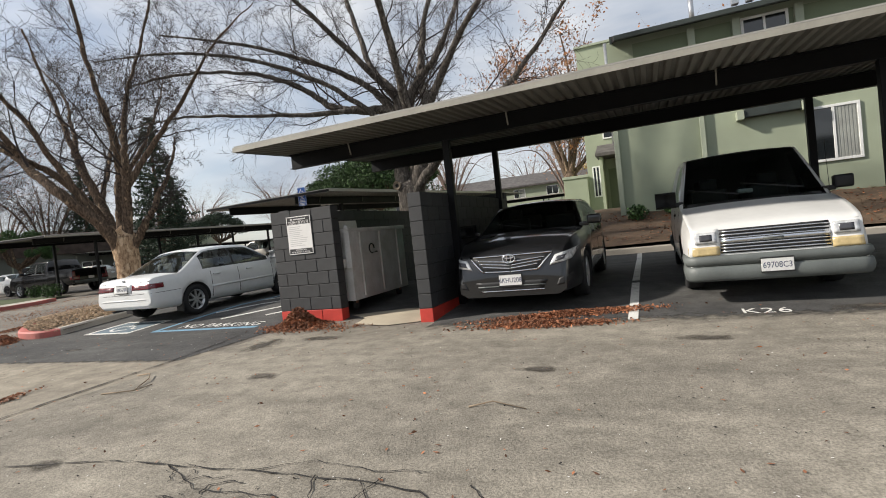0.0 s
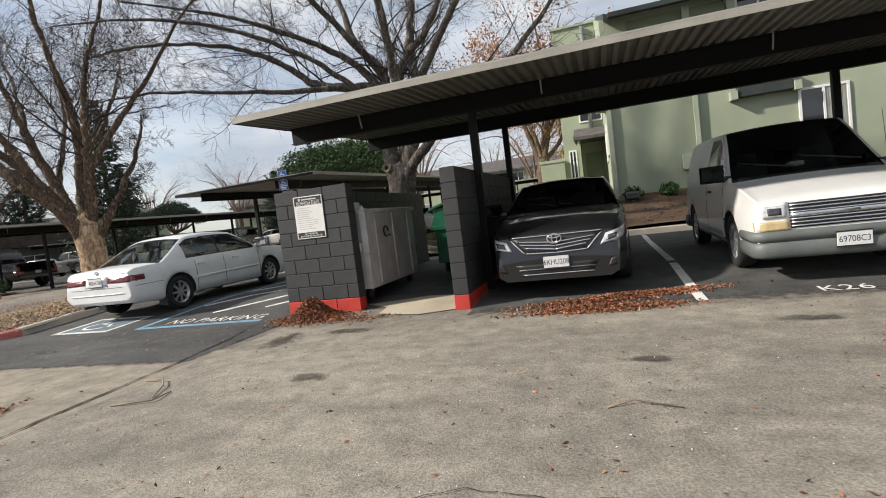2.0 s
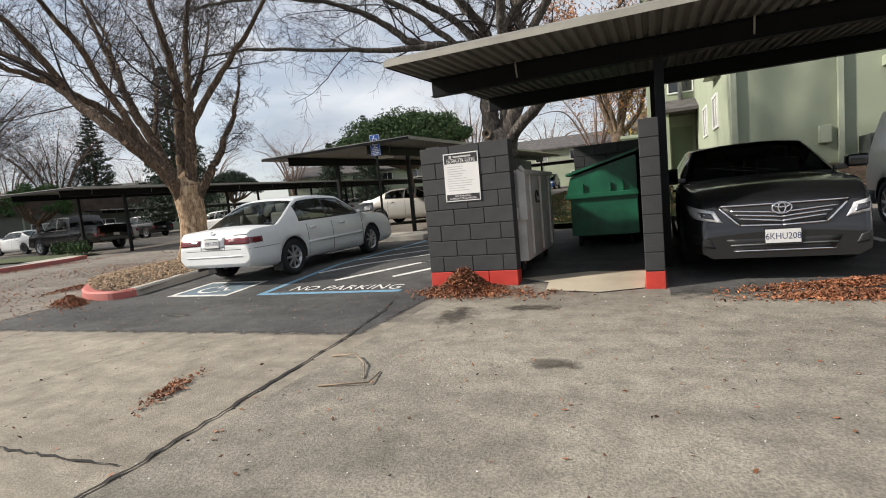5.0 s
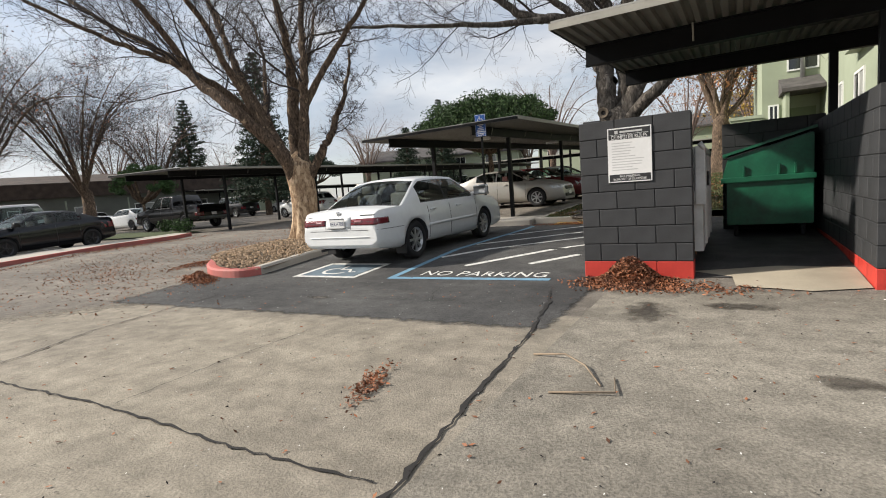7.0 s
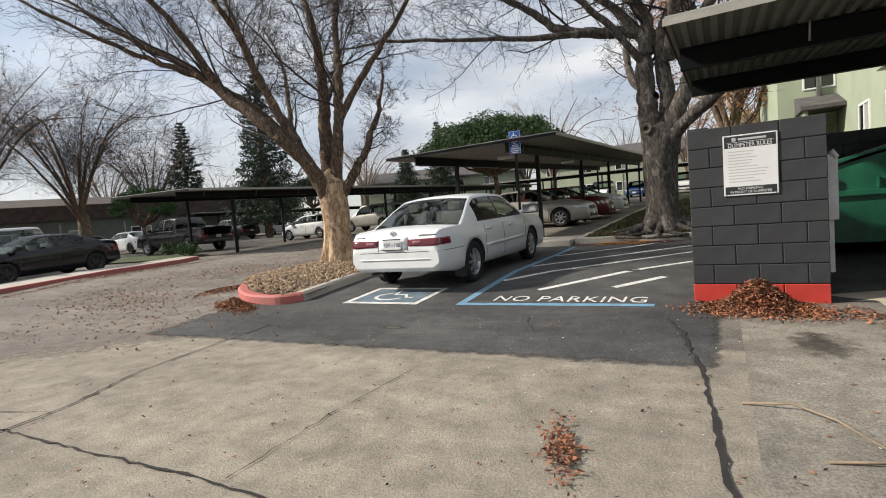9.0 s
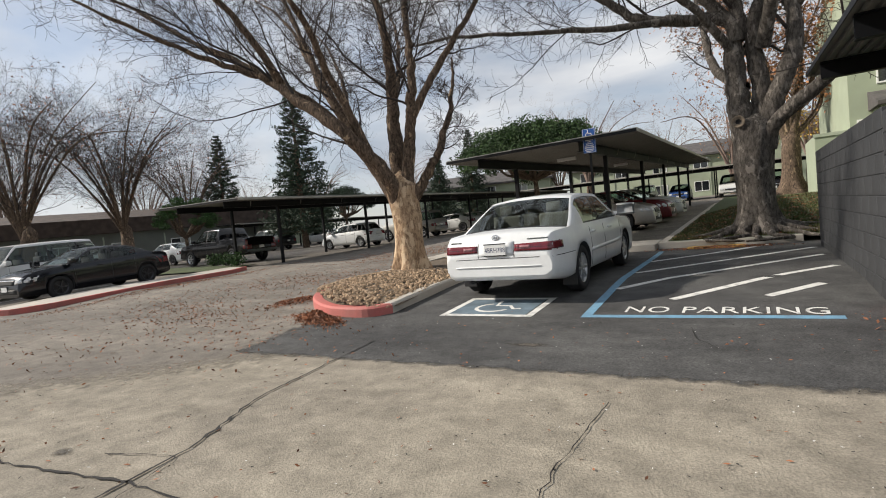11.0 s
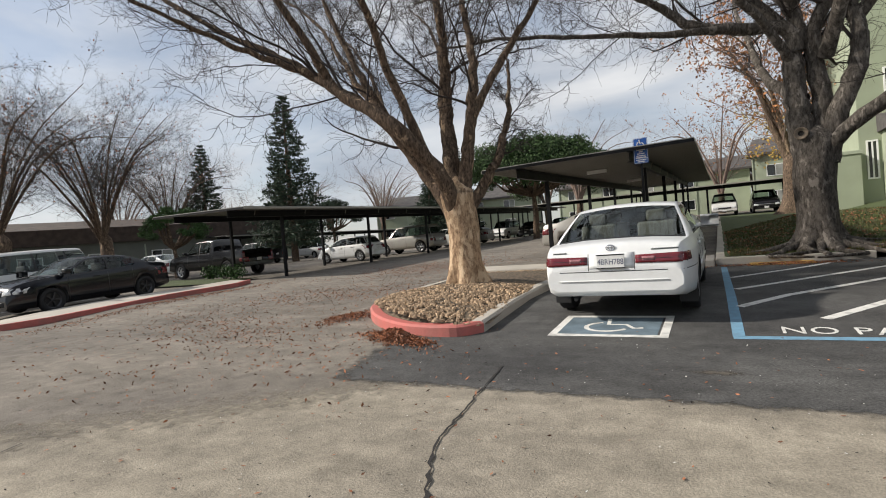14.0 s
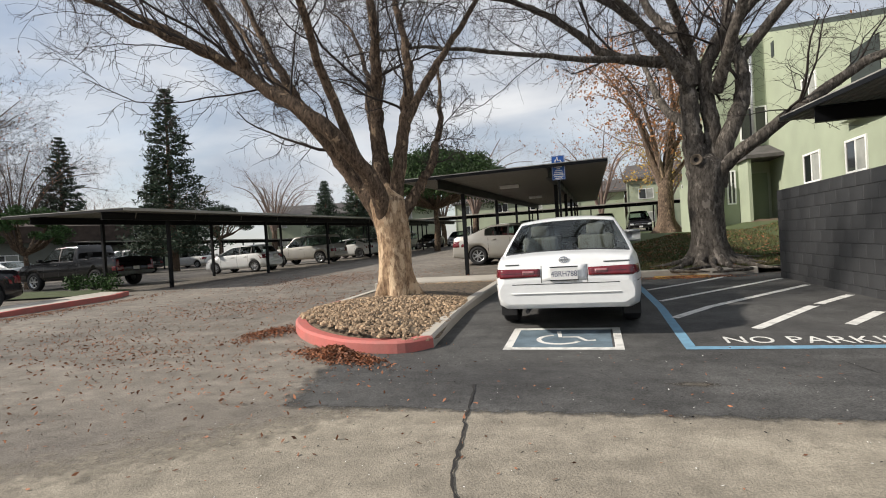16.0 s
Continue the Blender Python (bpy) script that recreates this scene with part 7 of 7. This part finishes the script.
# dark spreading trees across the drive and pale ones far off
r7 = random.Random(9)
spread_tree = bare_tree(pose(-45.3, 13.7, 0.2) @ Matrix.Scale(1.5, 4), 61, [(0, 0, -0.3), (0.3, 0, 1.0), (0.5, 0.1, 1.9)], vase_limbs(r7, 8.6, 6.0, 15, 1.7, 0.085), M_BARK, M_BARK,
                        "spreading leafless tree with brown twigs before the low building", dens=(12, 8, 7), twig_mat=M_TWIG, leaves=(M_LEAF, 0.06, 0.05))
copy_thing(spread_tree, pose(-47, 20.5, 0.3, 0, 0, 130))
copy_thing(spread_tree, pose(-60, 34, 0.3, 0, 0, 250))
copy_thing(spread_tree, pose(-54, 6, 0.1, 0, 0, 70))
copy_thing(spread_tree, pose(-62, -6, 0.1, 0, 0, 200))
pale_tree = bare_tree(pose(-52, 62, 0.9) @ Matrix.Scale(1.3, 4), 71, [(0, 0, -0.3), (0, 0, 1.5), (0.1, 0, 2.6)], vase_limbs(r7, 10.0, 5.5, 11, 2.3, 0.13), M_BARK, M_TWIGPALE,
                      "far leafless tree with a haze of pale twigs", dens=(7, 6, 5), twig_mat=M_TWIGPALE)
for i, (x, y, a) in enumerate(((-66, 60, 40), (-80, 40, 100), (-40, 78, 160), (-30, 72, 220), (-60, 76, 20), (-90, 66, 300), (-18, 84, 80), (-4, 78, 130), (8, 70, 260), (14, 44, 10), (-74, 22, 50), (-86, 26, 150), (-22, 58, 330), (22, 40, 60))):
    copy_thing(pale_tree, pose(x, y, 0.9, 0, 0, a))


def conifer(m, seed, h, r, label, mat=M_NEEDLE):
    """Trunk, drooping whorls and many small needle sprays."""
    rng = np.random.default_rng(seed)
    t = thing("tree", m, label, "tree", "conifers")
    tubes_mesh("trunk", [([(0, 0, -0.3), (0, 0, h * 0.5), (0, 0, h * 0.98)], [h * 0.022, h * 0.013, 0.02])], lambda q: 9, M_BARK, t)
    br, cs = [], []
    z = h * 0.10
    while z < h * 0.985:
        f = 1 - z / h
        n = int(5 + 5 * f)
        a0 = rng.uniform(0, 6.28)
        for k in range(n):
            a = a0 + 6.2832 * k / n + rng.normal() * 0.25
            ln = r * (f ** 0.8) * rng.uniform(0.55, 1.15) + 0.12
            pts = [np.array((math.cos(a) * ln * s, math.sin(a) * ln * s, z - 0.20 * ln * s + 0.22 * ln * s * s)) for s in (0, 0.35, 0.7, 1.0)]
            br.append((pts, [0.03 * f + 0.01, 0.02 * f + 0.008, 0.012, 0.006]))
            m_ = int(26 + 80 * f)
            for _ in range(m_):
                s = rng.uniform(0.15, 1.0) ** 0.7
                i = min(2, int(s * 3))
                p = pts[i] + (pts[i + 1] - pts[i]) * (s * 3 - i)
                cs.append(p + rng.normal(size=3) * np.array((0.16, 0.16, 0.09)) * (0.5 + f))
        z += h * 0.022 + 0.06
    tagged(tubes_mesh("bough_mass", br, lambda q: 3, M_BARK, t), kind="stuff")
    tagged(leaf_quads("needles", cs, 0.11 + 0.004 * h, rng, mat, t, 0.35, 0.3), kind="stuff")
    return t


tall = conifer(pose(-39.5, 31.5, 0.5), 3, 14.0, 3.9, "tall dark green redwood behind the carport")
conifer(pose(-58, 37, 0.5), 4, 13.5, 3.4, "dark conifer beyond the cars")
conifer(pose(-62, 52, 0.6), 5, 13.0, 3.0, "blue-green conifer far beyond the lot")
conifer(pose(-40, 64, 0.9), 6, 13.5, 3.2, "dark conifer far behind the houses")
conifer(pose(-38, 52, 0.8), 7, 8.5, 2.6, "bushy dark conifer by the carport")


def round_pine(m, seed, h, r, label, mat, n=70, group="evergreens"):
    rng = np.random.default_rng(seed)
    t = thing("tree", m, label, "tree", group)
    br = []
    cs = []
    for k in range(n):
        a, q = rng.uniform(0, 6.28), rng.uniform(0, 1) ** 0.55
        z = h * (0.62 + 0.38 * math.sqrt(max(0, 1 - q * q)) * rng.uniform(0.55, 1.0)) - 0.1 * h * q * rng.uniform(0, 1.5)
        c = np.array((math.cos(a) * r * q, math.sin(a) * r * q, z))
        if k % 4 == 0:
            br.append(([np.array((0, 0, h * 0.42)), np.array((c[0] * 0.5, c[1] * 0.5, h * 0.5)), c], [0.14, 0.09, 0.03]))
        pr = r * 0.17 * rng.uniform(0.7, 1.3)
        d = rng.normal(size=(430, 3))
        d /= np.linalg.norm(d, axis=1)[:, None]
        cs.append(c + d * pr * np.array((1.2, 1.2, 0.75)) * rng.uniform(0.45, 1.1, (430, 1)))
    tubes_mesh("trunk", [([(0, 0, -0.3), (0.1, 0, h * 0.25), (0, 0, h * 0.5)], [h * 0.035, h * 0.028, h * 0.018])] + br, lambda q: 8, M_BARK, t)
    tagged(leaf_quads("foliage", np.concatenate(cs), r * 0.016 + 0.03, rng, mat, t, 0.2, 0.42), kind="stuff")
    return t


round_pine(pose(-20.2, 36.5, 0.8), 8, 7.3, 5.2, "broad round-topped green pine behind the carport", M_PINE, 130)
round_pine(pose(-36, 18.6, 0.3), 9, 4.0, 1.8, "small olive green tree on the lawn by the truck", M_BUSH, 40)
round_pine(pose(-46.0, 44, 0.6), 10, 6.0, 3.0, "dull green tree far beyond the cars", M_NEEDLE, 60)


def shrub(x, y, z, r, seed, label):
    rng = np.random.default_rng(seed)
    t = thing("shrub", pose(x, y, z), label, "shrub", "shrubs")
    st = [([np.array((0, 0, -0.05)), np.array((rng.normal() * r * 0.4, rng.normal() * r * 0.4, r * 0.9))], [0.012, 0.004]) for _ in range(9)]
    tubes_mesh("stems", st, lambda q: 3, M_TWIG, t)
    d = rng.normal(size=(420, 3))
    d /= np.linalg.norm(d, axis=1)[:, None]
    c = d * r * rng.uniform(0.35, 1.0, (420, 1)) * np.array((1, 1, 0.75)) + np.array((0, 0, r * 0.7))
    tagged(leaf_quads("foliage", c, 0.055, rng, M_BUSH, t), kind="stuff")


for i, (x, y, r) in enumerate(((-0.1, 15.9, 0.32), (0.9, 16.1, 0.28), (6.6, 15.8, 0.4), (7.6, 16.0, 0.45), (3.6, 16.1, 0.3))):
    shrub(x, y, lawn_z(x, y), r, i, "small green shrub at the foot of the stucco wall")
for i, (x, y) in enumerate(((-25.9, 14.6), (-27.0, 14.9), (-28.2, 15.1))):
    shrub(x, y, ground_z(x, y) + 0.1, 0.45, 20 + i, "low clipped hedge shrub by the walk")


# ---- litter, leaves and gravel ----
def leaf_pile(x, y, rx, ry, h, n, seed, label, turn=0.0, size=0.022):
    rng = np.random.default_rng(seed)
    u = rng.normal(size=(n, 2)) * 0.45
    c, s = math.cos(turn), math.sin(turn)
    px, py = x + u[:, 0] * rx * c - u[:, 1] * ry * s, y + u[:, 0] * rx * s + u[:, 1] * ry * c
    q = (u ** 2).sum(1)
    z = np.array([ground_z(a, b) for a, b in zip(px, py)]) + 0.02 + h * np.exp(-q * 3.5) * rng.uniform(0.3, 1.0, n)
    ob = leaf_quads("leaf_litter", np.stack([px, py, z], 1), size, rng, M_LEAF, None, 0.55, 0.42)
    return tagged(ob, label, "leaves", kind="stuff")


leaf_pile(-4.93, 6.16, 0.5, 0.34, 0.30, 6500, 1, "heap of dry red-brown leaves against the wall foot")
leaf_pile(-4.3, 5.95, 0.7, 0.3, 0.03, 500, 2, "scattered dry leaves by the wall")
leaf_pile(-0.85, 6.22, 1.05, 0.17, 0.05, 4200, 3, "drift of dry brown leaves before the sedan", 0.2)
leaf_pile(-1.05, 5.72, 0.85, 0.2, 0.05, 3600, 4, "drift of dry brown leaves before the sedan", 0.06)
leaf_pile(-11.95, 5.72, 0.72, 0.24, 0.14, 3400, 5, "drift of dry leaves at the red kerb", -0.45)
leaf_pile(-13.7, 6.9, 0.6, 0.35, 0.05, 1300, 6, "scattered dry leaves at the red kerb", 1.1)
leaf_pile(-5.94, 2.8, 0.10, 0.38, 0.02, 380, 7, "small drift of dry leaves on the drive", 0.35, 0.017)
leaf_pile(-10.98, 1.6, 0.28, 0.18, 0.02, 260, 8, "small drift of dry leaves on the drive", 0.3, 0.017)
leaf_pile(-13.2, 3.9, 4.0, 1.4, 0.008, 300, 9, "thin scatter of dry leaves on the drive", 0.3)
leaf_pile(-16.0, 9.5, 3.6, 3.2, 0.008, 2200, 10, "thin scatter of dry leaves on the lot", 0.8)
leaf_pile(-15.6, 6.0, 4.2, 1.3, 0.008, 1300, 11, "thin drift of dry leaves on the lot", -0.3)
leaf_pile(-21.4, 9.0, 0.5, 5.0, 0.03, 2200, 12, "thin line of dry leaves along the red kerb", 0.2)
leaf_pile(-17.5, 16.0, 3.5, 4.0, 0.01, 3800, 13, "thin scatter of dry leaves on the lot", 0.5)
leaf_pile(-7.2, 12.6, 1.2, 0.25, 0.03, 1200, 14, "dry leaves along the lawn kerb")


def scatter(n, x0, x1, y0, y1, size, mat, seed, label, zf=ground_z, lift=0.012, name="leaf_litter", category="leaves"):
    rng = np.random.default_rng(seed)
    px, py = rng.uniform(x0, x1, n), rng.uniform(y0, y1, n)
    z = np.array([zf(a, b) for a, b in zip(px, py)]) + lift
    ob = leaf_quads(name, np.stack([px, py, z], 1), size, rng, mat, None, 0.88, 0.4)
    return tagged(ob, label, category, kind="stuff")


scatter(1500, -20, 4, 0.8, 6.5, 0.018, M_LEAF, 21, "single dry leaves strewn over the drive")
scatter(1500, -14, 5, 0.8, 6.0, 0.011, M_CRACK, 22, "dark crumbs and seed pods strewn on the drive", name="grit", category="grit")
scatter(900, -12, 5, 0.8, 6.0, 0.008, M_WHITELINE, 23, "pale pebbles strewn on the drive", name="grit", category="grit")
scatter(1300, -24, -11, 4, 18, 0.028, M_LEAF, 24, "single dry leaves strewn over the lot")
scatter(4200, -8.2, -2.0, 13.2, 22, 0.05, M_LEAF, 25, "fallen leaves on the lawn", zf=lawn_z, lift=0.03)
scatter(3000, -2.0, 9, 13.6, 17, 0.045, M_LEAF, 26, "fallen leaves on the soil bank", zf=lawn_z, lift=0.03)


def grass():
    rng = np.random.default_rng(77)
    n = 26000
    px, py = rng.uniform(-8.15, -2.2, n), 13.2 + 9 * rng.uniform(0, 1, n) ** 1.5
    z = np.array([lawn_z(a, b) + 0.03 * noise.noise((a * 0.9, b * 0.9, 3)) for a, b in zip(px, py)])
    h = rng.uniform(0.03, 0.08, n)
    a = rng.uniform(0, 6.28, n)
    w = 0.012
    lean = rng.normal(size=(n, 2)) * 0.02
    base = np.stack([px, py, z - 0.005], 1)
    d = np.stack([np.cos(a) * w, np.sin(a) * w, np.zeros(n)], 1)
    top = base + np.stack([lean[:, 0], lean[:, 1], h], 1)
    v = np.stack([base - d, base + d, top + d * 0.3, top - d * 0.3], 1).reshape(-1, 3)
    tagged(mesh_np("grass", v, np.arange(n * 4).reshape(-1, 4), M_GRASSBLADE, None, False), "short winter grass blades on the bank", "grass", kind="stuff")


M_GRASSBLADE = material("grass blades", (0.065, 0.095, 0.025), 0.9, vary=0.3, scale=1.5, grain=30, bump=0.0, color2=(0.085, 0.075, 0.03), island=0.4)
grass()


def gravel():
    """Loose stones over the island bed."""
    rng = np.random.default_rng(88)
    n = 5200
    inside = []
    poly = isl
    cx, cy = sum(p[0] for p in poly) / len(poly), sum(p[1] for p in poly) / len(poly)
    while len(inside) < n:
        x, y = rng.uniform(-13.9, -11.0), rng.uniform(6.0, 12.6)
        c, j = False, len(poly) - 1
        for i in range(len(poly)):
            if (poly[i][1] > y) != (poly[j][1] > y) and x < (poly[j][0] - poly[i][0]) * (y - poly[i][1]) / (poly[j][1] - poly[i][1]) + poly[i][0]:
                c = not c
            j = i
        if c and (y < 10.5 or rng.uniform() < 0.5):
            inside.append((x, y))
    verts, faces = [], []
    cube = np.array([(-1, -1, -0.7), (1, -1, -0.8), (1, 1, -0.7), (-1, 1, -0.8), (-0.7, -0.6, 0.8), (0.6, -0.7, 0.7), (0.7, 0.6, 0.9), (-0.6, 0.7, 0.7)])
    fq = np.array([(0, 3, 2, 1), (4, 5, 6, 7), (0, 1, 5, 4), (1, 2, 6, 5), (2, 3, 7, 6), (3, 0, 4, 7)])
    for k, (x, y) in enumerate(inside):
        e = math.hypot((x - cx) / 1.5, (y - cy) / 3.4)
        z = ground_z(x, y) + 0.10 + 0.16 * max(0, 1 - e * e) + 0.008
        a = rng.uniform(0, 6.28)
        s = rng.uniform(0.013, 0.032)
        q = cube * np.array((s, s * rng.uniform(0.6, 1), s * 0.7)) * rng.uniform(0.8, 1.2, (8, 3))
        c, t = math.cos(a), math.sin(a)
        verts.append(np.stack([x + q[:, 0] * c - q[:, 1] * t, y + q[:, 0] * t + q[:, 1] * c, z + q[:, 2]], 1))
        faces.append(fq + 8 * k)
    tagged(mesh_np("gravel", np.concatenate(verts), np.concatenate(faces), M_GRAVEL, None, False), "loose tan gravel stones on the tree island", "gravel", kind="stuff")


gravel()


def stick(pts, r, label):
    ob = part("stick", tube_bm([(x, y, ground_z(x, y) + 0.012 + h) for x, y, h in pts], [r * (1 - 0.5 * i / len(pts)) for i in range(len(pts))], 6), M_STICK)
    tagged(ob, label, "stick", "fallen sticks")


stick([(-5.15, 3.62, 0.0), (-4.92, 3.6, 0.03), (-4.75, 3.45, 0.02), (-4.6, 3.2, 0.0)], 0.008, "forked dry stick lying on the drive")
stick([(-4.85, 3.02, 0.0), (-4.5, 3.1, 0.015), (-4.55, 3.34, 0.0)], 0.007, "dry stick lying on the drive")
stick([(-1.0, 3.0, 0), (-0.85, 3.08, 0.015), (-0.6, 3.0, 0)], 0.006, "short dry twig on the drive")
